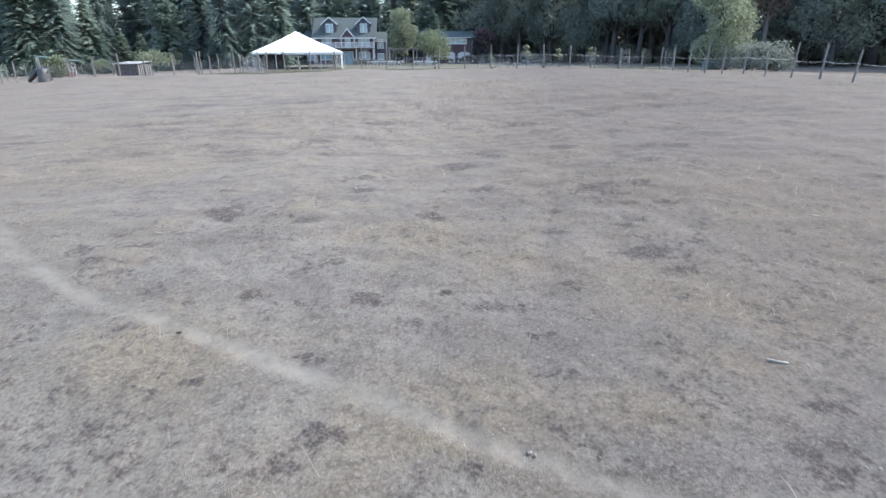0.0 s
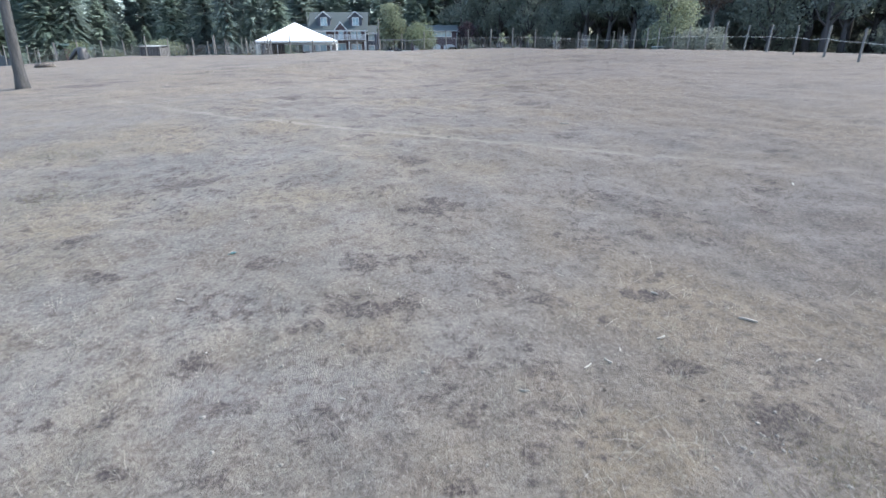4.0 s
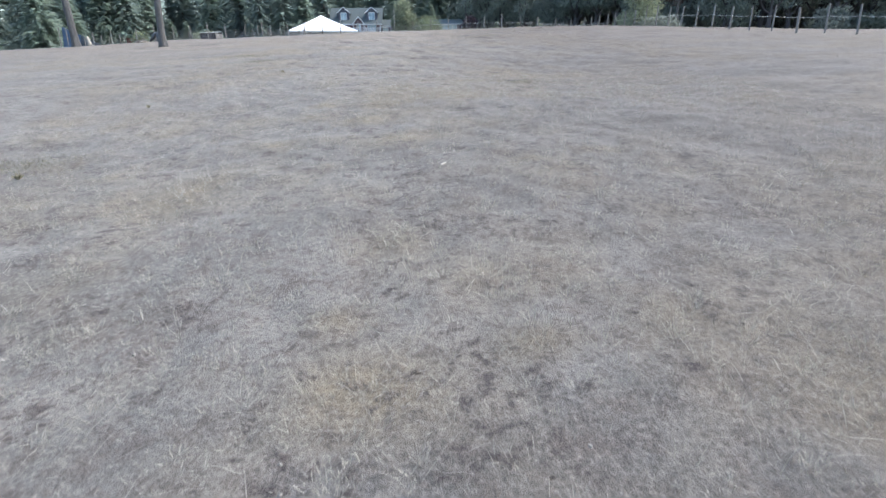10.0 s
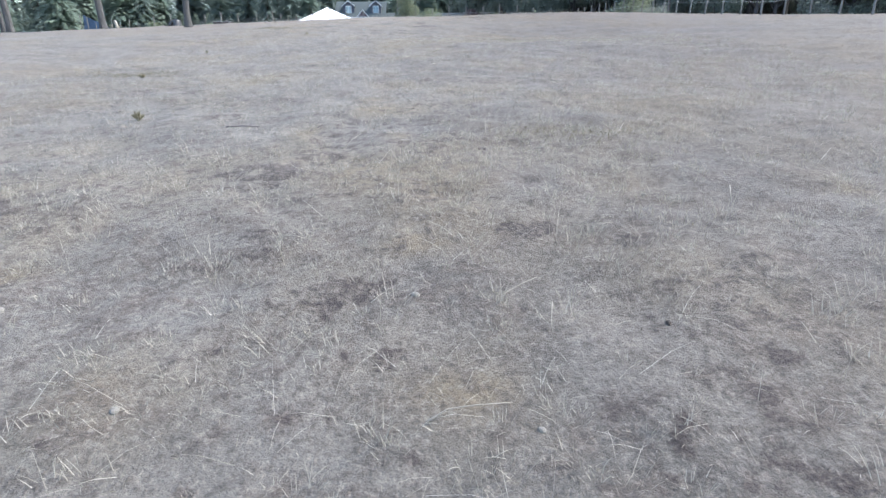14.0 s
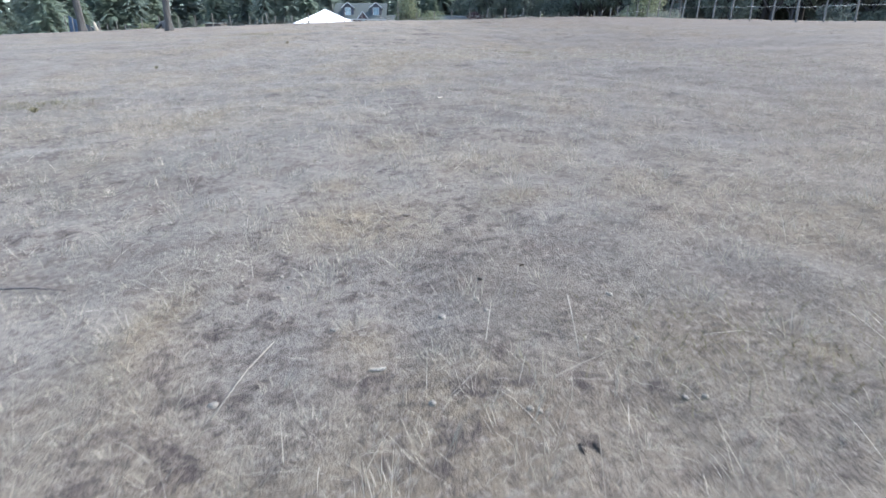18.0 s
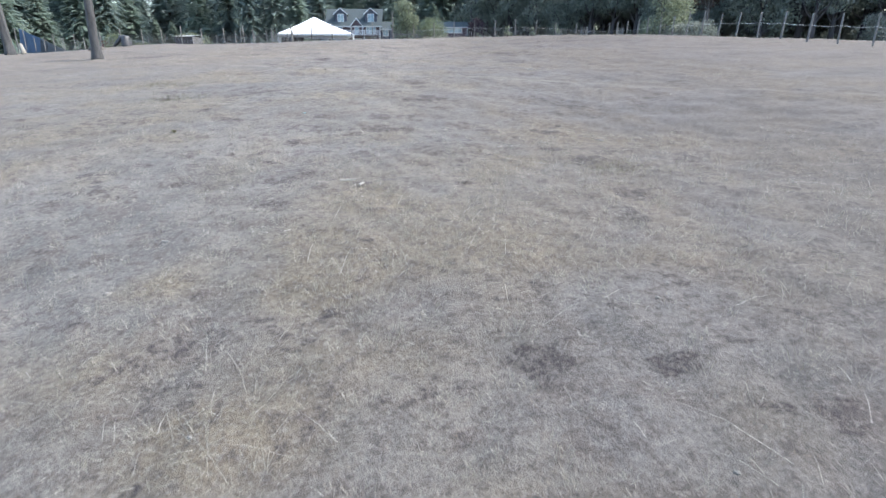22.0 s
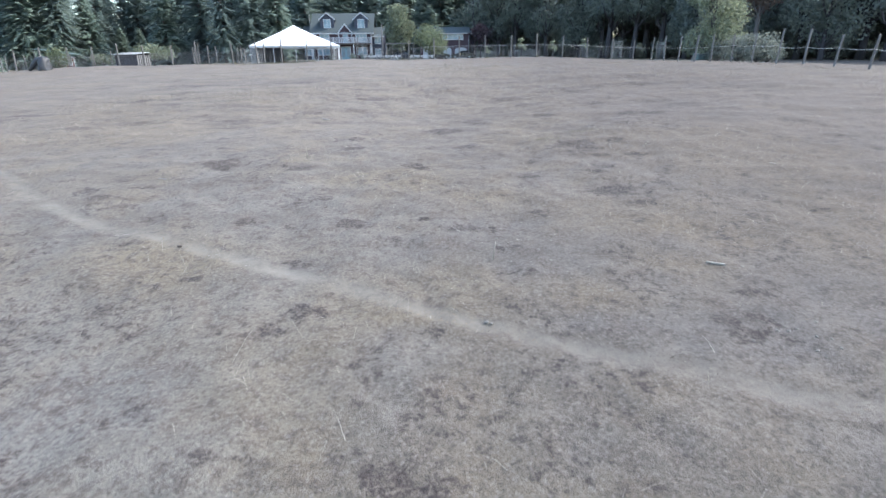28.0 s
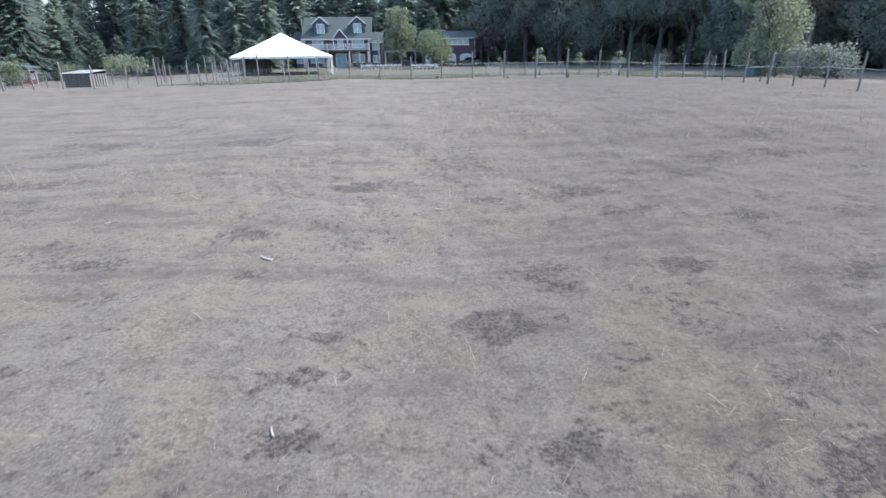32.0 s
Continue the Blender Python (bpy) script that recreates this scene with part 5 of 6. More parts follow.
# ---- the house ----
HX, HY = -19.0, 100.0
HZ = float(height(HX, HY))
house = thing("house", pose(HX, HY, HZ, 0, 0, 2), "maroon two-storey house with grey roof, dormers and white balcony", "house")
part("wall", gable_wall(-6.0, 5.5, 0, 9, -0.5, 5.0, 8.5), M_MAROON, house, "maroon lap-sided walls")
gable_roof(house, -6.0, 5.5, 0, 9, 5.0, 8.5)
part("wing", gable_wall(5.5, 7.7, 1.0, 7.5, -0.5, 4.3, 5.9), M_NAVY, house, "slate blue side wing")
gable_roof(house, 5.55, 7.5, 1.0, 7.5, 4.3, 5.9, 0.4)
part("wing", gable_wall(-8.1, -6.0, 1.5, 8, -0.5, 4.6, 6.2), M_NAVY, house, "slate blue side wing")
gable_roof(house, -8.0, -6.05, 1.5, 8, 4.6, 6.2, 0.4)
for x in (-5.95, 5.45):
    part("corner_trim", boxes((x - 0.11, x + 0.11, -0.06, 0.04, -0.2, 4.9)), M_TRIM, house, "white corner board")
for x in (-3.05, 3.5):
    bm = bmesh.new()
    w, y0, y1, zb, ze, zp = 1.3, 0.85, 4.2, 5.6, 7.4, 8.45
    a = [bm.verts.new(p) for p in ((x - w, y0, zb), (x + w, y0, zb), (x + w, y0, ze), (x, y0, zp), (x - w, y0, ze))]
    b = [bm.verts.new((v.co.x, y1, max(v.co.z, ze - 0.05))) for v in a]
    bm.faces.new(a)
    for k in range(5):
        bm.faces.new((a[k], b[k], b[(k + 1) % 5], a[(k + 1) % 5]))
    bmesh.ops.recalc_face_normals(bm, faces=bm.faces[:])
    dormer = part("dormer", bm, M_NAVY, house, "slate blue gabled dormer")
    window(dormer, x, 6.55, 1.2, 1.45, 0.83)
    for s in (-1, 1):
        part("dormer_roof", slab([(x, y0 - 0.3, zp + 0.02), (x + s * (w + 0.25), y0 - 0.3, ze - 0.18), (x + s * (w + 0.25), y1, ze - 0.18), (x, y1, zp + 0.02)], Vector((0, 0, 0.14))), M_SHINGLE, dormer)
        part("barge_board", slab([(x, y0 - 0.33, zp - 0.08), (x + s * (w + 0.27), y0 - 0.33, ze - 0.3), (x + s * (w + 0.27), y0 - 0.33, ze - 0.06), (x, y0 - 0.33, zp + 0.16)], Vector((0, 0.03, 0))), M_TRIM, dormer, "white barge board")
# the central gable over the balcony
x, w, ze, zp = 0.45, 1.25, 4.9, 6.35
bm = bmesh.new()
a = [bm.verts.new(p) for p in ((x - w, -0.25, 2.9), (x + w, -0.25, 2.9), (x + w, -0.25, ze), (x, -0.25, zp), (x - w, -0.25, ze))]
b = [bm.verts.new((v.co.x, 2.2, v.co.z)) for v in a]
bm.faces.new(a)
for k in range(5):
    bm.faces.new((a[k], b[k], b[(k + 1) % 5], a[(k + 1) % 5]))
bmesh.ops.recalc_face_normals(bm, faces=bm.faces[:])
gable = part("front_gable", bm, M_MAROON, house, "maroon front gable with white trim")
for s in (-1, 1):
    part("gable_roof", slab([(x, -0.55, zp + 0.02), (x + s * (w + 0.3), -0.55, ze - 0.33), (x + s * (w + 0.3), 2.4, ze - 0.33), (x, 2.4, zp + 0.02)], Vector((0, 0, 0.14))), M_SHINGLE, gable)
    part("barge_board", slab([(x, -0.58, zp - 0.1), (x + s * (w + 0.32), -0.58, ze - 0.48), (x + s * (w + 0.32), -0.58, ze - 0.2), (x, -0.58, zp + 0.17)], Vector((0, 0.03, 0))), M_TRIM, gable, "white barge board")
    part("corner_trim", boxes((x + s * w - 0.08, x + s * w + 0.08, -0.3, -0.2, 2.95, 4.75)), M_TRIM, gable)
window(house, 0.45, 4.0, 0.8, 1.7, -0.26, panes=1, name="balcony_door")
window(house, -3.6, 4.05, 1.7, 1.3, -0.01)
window(house, 3.5, 4.05, 2.0, 1.3, -0.01, panes=3)
window(house, 6.6, 3.7, 1.1, 1.4, 0.99)
window(house, -7.1, 3.9, 1.3, 1.0, 1.49)
window(house, 3.5, 1.55, 2.0, 1.25, -0.01, panes=2)
window(house, -3.9, 1.55, 2.2, 1.25, -0.01, panes=3)
window(house, 6.6, 1.4, 1.1, 1.0, 0.99)
window(house, -7.1, 1.5, 1.4, 1.2, 1.49)
doors = part("french_door", boxes((-0.45, 1.2, -0.08, 0.04, 0.0, 2.25)), M_DOOR_BLUE, house, "pale blue glazed double door")
for x in (-0.05, 0.8):
    part("pane", boxes((x - 0.26, x + 0.26, -0.1, -0.081, 0.45, 2.05)), M_GLASS_SKY, doors)
part("door_frame", boxes((-0.6, -0.45, -0.1, 0.03, 0, 2.4), (1.2, 1.35, -0.1, 0.03, 0, 2.4), (-0.45, 1.2, -0.1, 0.03, 2.25, 2.4)), M_TRIM, doors)
part("awning", slab([(2.3, -0.05, 2.65), (4.7, -0.05, 2.65), (4.7, -0.8, 2.4), (2.3, -0.8, 2.4)], Vector((0, 0, 0.06))), M_TRIM, house, "white window awning")
deck = part("balcony", boxes((-6.0, 5.5, -1.9, -0.07, 2.72, 2.88), (-1.6, 2.3, -2.6, -1.9, 2.72, 2.88)), M_DECK, house, "wooden balcony deck")
runs = [(-6.0, -1.9, -1.6, -1.9), (-1.6, -1.9, -1.6, -2.6), (-1.6, -2.6, 2.3, -2.6), (2.3, -2.6, 2.3, -1.9), (2.3, -1.9, 5.5, -1.9)]
for ax, ay, bx, by in runs:
    n = max(2, int(math.hypot(bx - ax, by - ay) / 0.16))
    bm = bmesh.new()
    for z in (2.98, 3.86):
        box(bm, min(ax, bx) - 0.04, max(ax, bx) + 0.04, min(ay, by) - 0.04, max(ay, by) + 0.04, z, z + 0.09)
    part("rail", bm, M_TRIM, deck, "white balcony rail")
    for k in range(n + 1):
        px, py = ax + (bx - ax) * k / n, ay + (by - ay) * k / n
        big = k in (0, n)
        s = 0.06 if big else 0.032
        part("newel" if big else "baluster", boxes((px - s, px + s, py - s, py + s, 2.88 if big else 3.07, 4.02 if big else 3.86)), M_TRIM, deck)
for px, py in ((-5.9, -1.85), (-3.8, -1.85), (-1.55, -2.5), (2.25, -2.5), (3.9, -1.85), (5.4, -1.85)):
    part("porch_post", boxes((px - 0.08, px + 0.08, py - 0.08, py + 0.08, -0.3, 2.72)), M_TRIM, house, "white porch post")
part("patio", boxes((-6, 6, -3.2, -0.02, -0.4, 0.04)), M_CONCRETE, house, "concrete patio slab")
part("chimney_pipe", tube(bmesh.new(), [(-7.4, 6, 5.5), (-7.4, 6, 8.6)], [0.09, 0.09], 8), M_METAL, house, "grey flue pipe")

# ---- the garage ----
GZ = float(height(2, 104))
garage = thing("garage_house", pose(2.0, 104, GZ, 0, 0, 2), "long maroon garage building with a pale grey roof", "garage")
part("wall", gable_wall(-6.2, 3.7, 0, 8, -0.4, 4.85, 6.1), M_MAROON, garage, "maroon lap-sided walls")
gable_roof(garage, -6.2, 3.7, 0, 8, 4.85, 6.1, 0.5, 0.1, M_SHINGLE_PALE)
window(garage, 0.4, 4.15, 4.1, 0.95, -0.01, panes=4)
window(garage, -4.3, 4.1, 2.0, 1.0, -0.01, panes=2)
for x, w in ((-4.3, 1.3), (-0.65, 0.8), (2.05, 1.2)):
    door = part("garage_door", boxes((x - w, x + w, -0.06, 0.03, 0, 1.7)), M_TRIM, garage, "closed white panelled door under a shallow arch")
    arch = [(x + w * math.cos(a), -0.06, 1.7 + 0.4 * math.sin(a)) for a in np.linspace(0, math.pi, 9)]
    part("arch", slab(arch, Vector((0, 0.09, 0))), M_TRIM, door)
    for k in range(3):
        for j in range(4):
            cx = x - w + (j + 0.5) * w / 2
            part("panel", boxes((cx - w / 4 + 0.06, cx + w / 4 - 0.06, -0.085, -0.061, 0.1 + 0.53 * k, 0.52 + 0.53 * k)), M_TRIM, door)
part("downpipe", tube(bmesh.new(), [(3.66, -0.12, 0), (3.66, -0.12, 4.6)], [0.05, 0.05], 6), M_TRIM, garage, "white downpipe")


# ---- the marquee ----
TX, TY, TURN, SIDE, EAVE, PEAK = -21.9, 75.1, 15.0, 12.3, 2.2, 5.15
TZ = float(height(TX, TY))
tent = thing("marquee", pose(TX, TY, TZ, 0, 0, TURN), "white peaked marquee tent on poles on the lawn", "tent")
h = SIDE / 2
bm = bmesh.new()
N = 12
for k in range(4):
    rings = []
    for j in range(N + 1):
        s = j / N
        half = h * (1 - s)
        z = EAVE + (PEAK - EAVE) * (0.86 * s + 0.14 * s * s)
        row = []
        for i in range(7):
            t = -1 + 2 * i / 6
            p = Vector((half * t, -half, z - 0.05 * math.cos(t * math.pi / 2) * (1 - s) * s * 4))
            row.append(bm.verts.new(Matrix.Rotation(k * math.pi / 2, 3, "Z") @ p))
        rings.append(row)
    for a, b in zip(rings, rings[1:]):
        for i in range(6):
            bm.faces.new((a[i], a[i + 1], b[i + 1], b[i]))
bmesh.ops.remove_doubles(bm, verts=bm.verts[:], dist=0.01)
bmesh.ops.solidify(bm, geom=bm.faces[:], thickness=0.02)
part("canopy", bm, M_CANVAS, tent, "taut white vinyl canopy", smooth=False)
for k in range(4):
    bm = bmesh.new()
    n = 36
    up, low = [], []
    for i in range(n + 1):
        x = -h + SIDE * i / n
        up.append(bm.verts.new((x, -h - 0.02, EAVE + 0.01)))
        low.append(bm.verts.new((x, -h - 0.03, EAVE - 0.24 - 0.05 * abs(math.sin(i * math.pi / 3)))))
    for i in range(n):
        bm.faces.new((up[i], up[i + 1], low[i + 1], low[i]))
    bmesh.ops.solidify(bm, geom=bm.faces[:], thickness=0.012)
    ob = part("valance", bm, M_CANVAS, tent, "scalloped white valance")
    ob.matrix_basis = pose(0, 0, 0, 0, 0, 90 * k)
    bar = part("eave_bar", tube(bmesh.new(), [(-h, -h + 0.06, EAVE - 0.06), (h, -h + 0.06, EAVE - 0.06)], [0.035, 0.035], 8), M_METAL, tent)
    bar.matrix_basis = pose(0, 0, 0, 0, 0, 90 * k)
    for j in range(4):
        x = -h + 0.08 + (SIDE - 0.16) * j / 4
        leg = part("leg", tube(bmesh.new(), [(x, -h + 0.07, -0.05), (x, -h + 0.07, EAVE - 0.04)], [0.045, 0.045], 8), M_TRIM, tent, "white tube leg")
        leg.matrix_basis = pose(0, 0, 0, 0, 0, 90 * k)
    rafter = part("rafter", tube(bmesh.new(), [(h - 0.1, h - 0.1, EAVE - 0.05), (0.1, 0.1, PEAK - 0.18)], [0.03, 0.03], 6), M_METAL, tent)
    rafter.matrix_basis = pose(0, 0, 0, 0, 0, 90 * k)


def curtain(x0, x1, y, material, label, turn=0):
    bm = bmesh.new()
    n = 30
    rows = [[bm.verts.new((x0 + (x1 - x0) * i / n, y + 0.05 * math.sin(i * 1.3), z)) for i in range(n + 1)] for z in (0.04, EAVE - 0.12)]
    for i in range(n):
        bm.faces.new((rows[0][i], rows[0][i + 1], rows[1][i + 1], rows[1][i]))
    bmesh.ops.solidify(bm, geom=bm.faces[:], thickness=0.015)
    ob = part("side_curtain", bm, material, tent, label)
    ob.matrix_basis = pose(0, 0, 0, 0, 0, turn)


curtain(-h + 0.2, -h + 4.2, h - 0.15, M_CANVAS_GREY, "grey hanging side curtain")
curtain(-h + 0.2, -h + 1.4, -h + 0.12, M_CANVAS, "white hanging side curtain", 90)
for k, (x, y) in enumerate(((-h - 1.6, -h - 0.6), (-h - 1.5, h + 1.2), (h + 1.5, h + 1.2))):
    part("guy_rope", tube(bmesh.new(), [(math.copysign(h, x), math.copysign(h, y), EAVE), (x, y, 0.0)], [0.012, 0.012], 5), M_ROPE, tent, "white guy rope")


# ---- furniture of the lawn ----
def folding_chair():
    c = thing("folding_chair", pose(0, 0, -200), "white folding chair in a row on the lawn", "chair", "rows of white chairs")
    part("seat", boxes((-0.2, 0.2, -0.2, 0.2, 0.42, 0.45), bevel=0.008), M_PLASTIC, c)
    part("backrest", boxes((-0.2, 0.2, 0.2, 0.225, 0.58, 0.8), bevel=0.008), M_PLASTIC, c)
    for x in (-0.21, 0.21):
        part("leg", tube(bmesh.new(), [(x, 0.28, 0), (x, -0.18, 0.44)], [0.016, 0.016], 6), M_PLASTIC, c)
        part("leg", tube(bmesh.new(), [(x, -0.24, 0), (x, 0.2, 0.46), (x, 0.235, 0.82)], [0.016] * 3, 6), M_PLASTIC, c)
    return c


chair = folding_chair()
q = random.Random(17)
for k in range(11):
    x, y = -12.5 + 0.56 * k, 83.5 + 0.04 * k
    copy_thing(chair, pose(x, y, land(x, y), 0, 0, 180 + q.uniform(-6, 6)))
for k in range(7):
    x, y = -4.7 + 0.56 * k, 81.8 + 0.05 * k
    copy_thing(chair, pose(x, y, land(x, y), 0, 0, 180 + q.uniform(-6, 6)))


def table(x, y, turn, label):
    t = thing("folding_table", pose(x, y, land(x, y), 0, 0, turn), label, "table", "tables under the marquee")
    part("tabletop", boxes((-0.92, 0.92, -0.38, 0.38, 0.7, 0.745), bevel=0.01), M_DECK, t)
    for s in (-1, 1):
        for u in (-1, 1):
            part("leg", tube(bmesh.new(), [(0.75 * s, 0.3 * u, 0), (0.75 * s, 0.3 * u, 0.7)], [0.018, 0.018], 6), M_METAL, t)


for k in range(6):
    x, y = -25.0 + 1.7 * k + 0.4 * (k % 2), 74.5 + 1.4 * (k % 3)
    table(x, y, 15 + 8 * (k % 3), "dark folding table standing under the marquee")

swing = thing("swing_frame", pose(-6.9, 86, land(-6.9, 86)), "weathered timber swing frame with a top beam", "swing")
part("beam", boxes((-2.5, 2.5, -0.07, 0.07, 2.6, 2.76)), M_POST, swing)
for x in (-2.3, 2.3):
    for y in (-1.0, 1.0):
        part("leg", tube(bmesh.new(), [(x, y, -0.1), (x, 0.05 * y, 2.66)], [0.06, 0.06], 6), M_POST, swing)
    part("brace", boxes((x - 0.03, x + 0.03, -0.6, 0.6, 1.0, 1.1)), M_POST, swing)
seat = part("swing_seat", boxes((0.1, 0.6, -0.1, 0.1, 0.5, 0.54)), M_DARKWOOD, swing, "dark swing seat on ropes")
for x in (0.12, 0.58):
    part("rope", tube(bmesh.new(), [(x, 0, 0.54), (x, 0, 2.6)], [0.012, 0.012], 5), M_ROPE, swing)
for x in (-1.7, -1.3):
    part("ladder_rail", tube(bmesh.new(), [(x, -0.9, 0), (x, -0.05, 2.6)], [0.035, 0.035], 6), M_POST, swing)


def car(x, y, turn, paint, label):
    """A saloon seen from afar: body with wheel arches, glasshouse, wheels and lamps."""
    root = thing("car", pose(x, y, land(x, y), 0, 0, turn), label, "car", "parked cars")
    side = [(-2.15, 0.35), (-2.2, 0.75), (-1.75, 0.98), (-1.0, 1.0), (0.9, 0.98), (1.9, 0.85), (2.2, 0.7), (2.2, 0.35), (1.85, 0.28), (1.8, 0.5), (1.45, 0.66), (1.1, 0.5), (1.05, 0.25),
            (-0.95, 0.25), (-1.0, 0.5), (-1.35, 0.66), (-1.7, 0.5), (-1.75, 0.28)]
    bm = slab([(a, -0.86, b) for a, b in side], Vector((0, 1.72, 0)))
    bmesh.ops.bevel(bm, geom=bm.edges[:], offset=0.03, segments=2, affect="EDGES")
    part("body", bm, paint, root)
    bm = slab([(-1.75, -0.78, 0.96), (0.95, -0.78, 0.96), (0.2, -0.66, 1.42), (-1.05, -0.66, 1.42)], Vector((0, 1.4, 0)))
    bmesh.ops.bevel(bm, geom=bm.edges[:], offset=0.04, segments=2, affect="EDGES")
    part("glasshouse", bm, M_GLASS_DARK, root, "dark windows")
    part("roof", boxes((-1.0, 0.15, -0.62, 0.7, 1.405, 1.46), bevel=0.02), paint, root)
    for wx in (-1.35, 1.45):
        for wy in (-0.8, 0.8):
            w = part("wheel", tube(bmesh.new(), [(wx, wy - 0.1, 0.32), (wx, wy + 0.1, 0.32)], [0.32, 0.32], 18), M_RUBBER, root, "black tyre")
            part("rim", tube(bmesh.new(), [(wx, wy - 0.115, 0.32), (wx, wy + 0.115, 0.32)], [0.19, 0.19], 12), M_METAL, w, "silver rim")
    for wy in (-0.62, 0.62):
        part("headlight", boxes((2.15, 2.225, wy - 0.16, wy + 0.16, 0.6, 0.74), bevel=0.02), M_LIGHT_LENS, root)


car(-7.2, 97.5, 4, M_CAR_DARK, "dark blue saloon car parked by the house")
car(4.3, 100.4, 176, M_CAR_GREY, "charcoal saloon car parked before the garage")
car(-0.4, 101.2, 5, M_CAR_GREY, "dark grey car parked behind the apple tree")

# ---- garden trees ----
apple = leaf_tree("apple_tree", 5.3, 2.9, 0.24, 5200, 0.14, 51, M_LEAF_APPLE, "round grey-green apple tree on the lawn", lobes=24)
place(apple, -1.85, 88)
maple = leaf_tree("young_maple", 9.9, 2.55, 0.1, 4800, 0.17, 52, M_LEAF_LIGHT, "light green young maple beside the house", lobes=26, flat=1.0)
place(maple, -7.6, 95.5)
plum = leaf_tree("plum_tree", 6.3, 2.3, 0.2, 1000, 0.2, 53, M_LEAF_PURPLE, "purple-leaved plum tree by the garage", lobes=13)
place(plum, 7.6, 97)
hazel = leaf_tree("hazel_shrub", 3.6, 2.3, 0.04, 1800, 0.16, 54, M_LEAF_APPLE, "grey-green spreading hazel shrub", "shrubs in the yard", lobes=10)
orchard = leaf_tree("orchard_tree", 3.2, 2.9, 0.25, 1800, 0.14, 55, M_LEAF_LIGHT, "low spreading pale green fruit tree in the yard", "orchard trees", lobes=15, flat=0.5)
for x, y, s in ((-44.6, 77, 1.0), (-58.2, 86, 0.72)):
    place(orchard, x, y, 40 * s, s)
place(hazel, -50.9, 64.5, 0, 0.72)
alder = leaf_tree("young_alder", 7.0, 1.8, 0.08, 2000, 0.14, 61, M_LEAF_LIGHT, "slender yellow-green young tree at the wood's edge", "young alders", lobes=12, flat=1.1)
for x, y, s in ((-37, 97, 1.0), (-33.2, 99, 0.8), (-30, 103.5, 0.95), (-42.5, 94.5, 0.7), (-27.8, 105, 0.8), (-47.5, 90, 0.55)):
    place(alder, x, y, 100 * s, s)
box_shrub = leaf_tree("box_shrub", 1.1, 0.75, 0.02, 500, 0.08, 56, M_LEAF, "clipped dark shrub at the patio", "patio shrubs", lobes=7)
for x, y in ((-16.6, 95.9), (-14.8, 95.8), (-13.2, 96.0), (-20.5, 96.0)):
    place(box_shrub, x, y, 30 * x)
sapling = leaf_tree("sapling", 2.1, 0.42, 0.2, 110, 0.085, 57, M_LEAF_LIGHT, "young pale-leaved fruit sapling behind the fence", "saplings", lobes=8)
for x, y, s in ((5.7, 58.0, 1.0), (9.8, 57.6, 1.45), (12.4, 51.5, 1.15), (14.5, 46.4, 1.05)):
    place(sapling, x, y, 70 * s, s)
for x, y, s in ((29.2, 50.8, 0.9), (30.7, 53.5, 1.0)):
    place(pale, x, y, 120 * s, s)
place(rust, 39.5, 61, 20, 0.85)
place(woods[2], 45.5, 57, 130, 1.0, 0.2)
place(woods[0], 50, 53, 40, 1.0, 0.2)
for x, y, s in ((29.0, 48.6, 0.6), (30.4, 47.2, 0.74), (31.9, 46.4, 0.8), (33.2, 46.8, 0.6), (57, 50, 1.2)):
    place(shrub, x, y, 80 * s, s)


# ---- wire cages round young trees ----
def cage(x, y, rad, tall):
    root = thing("tree_guard", pose(x, y, land(x, y)), "tall round wire cage guarding a young tree", "tree guard", "tree guards")
    bm = bmesh.new()
    for k in range(14):
        a = k * math.tau / 14
        tube(bm, [(rad * math.cos(a), rad * math.sin(a), 0), (rad * math.cos(a), rad * math.sin(a), tall)], [0.005, 0.005], 3)
    for k in range(10):
        z = 0.05 + (tall - 0.06) * k / 9
        tube(bm, [(rad * math.cos(a), rad * math.sin(a), z) for a in np.linspace(0, math.tau, 15)], [0.005] * 15, 3, False)
    tagged(part("wire_cylinder", bm, M_WIRE, root), "round cage of thin wire mesh", kind="stuff")
    for s in (-1, 1):
        part("stake", post_mesh(tall + 0.1, 0.03, 3), M_POST, root).matrix_basis = pose(s * rad, 0, 0)


for x, y, a, b in ((18.2, 47.5, 0.45, 1.85), (22.8, 48.0, 0.42, 1.8), (15.8, 51.5, 0.42, 1.7), (10.2, 57.8, 1.9, 1.35), (6.0, 58.2, 1.8, 1.3)):
    cage(x, y, a, b)

trough = thing("water_trough", pose(27.7, 49.5, land(27.7, 49.5), 0, 0, 20), "grey-green plastic water trough behind the fence", "trough")
part("tub", boxes((-0.7, 0.7, -0.4, 0.4, 0.05, 0.75), bevel=0.06), M_GREEN_TIN, trough)
part("rim", boxes((-0.76, 0.76, -0.46, 0.46, 0.75, 0.81), bevel=0.02), M_TIN, trough)
stake = part("stake", post_mesh(0.45, 0.06, 5), M_POST)
stake.matrix_basis = pose(21.7, 38.2, land(21.7, 38.2), 0, 10, 0)
tagged(stake, "short broken weathered stake beside the fence", "stake")

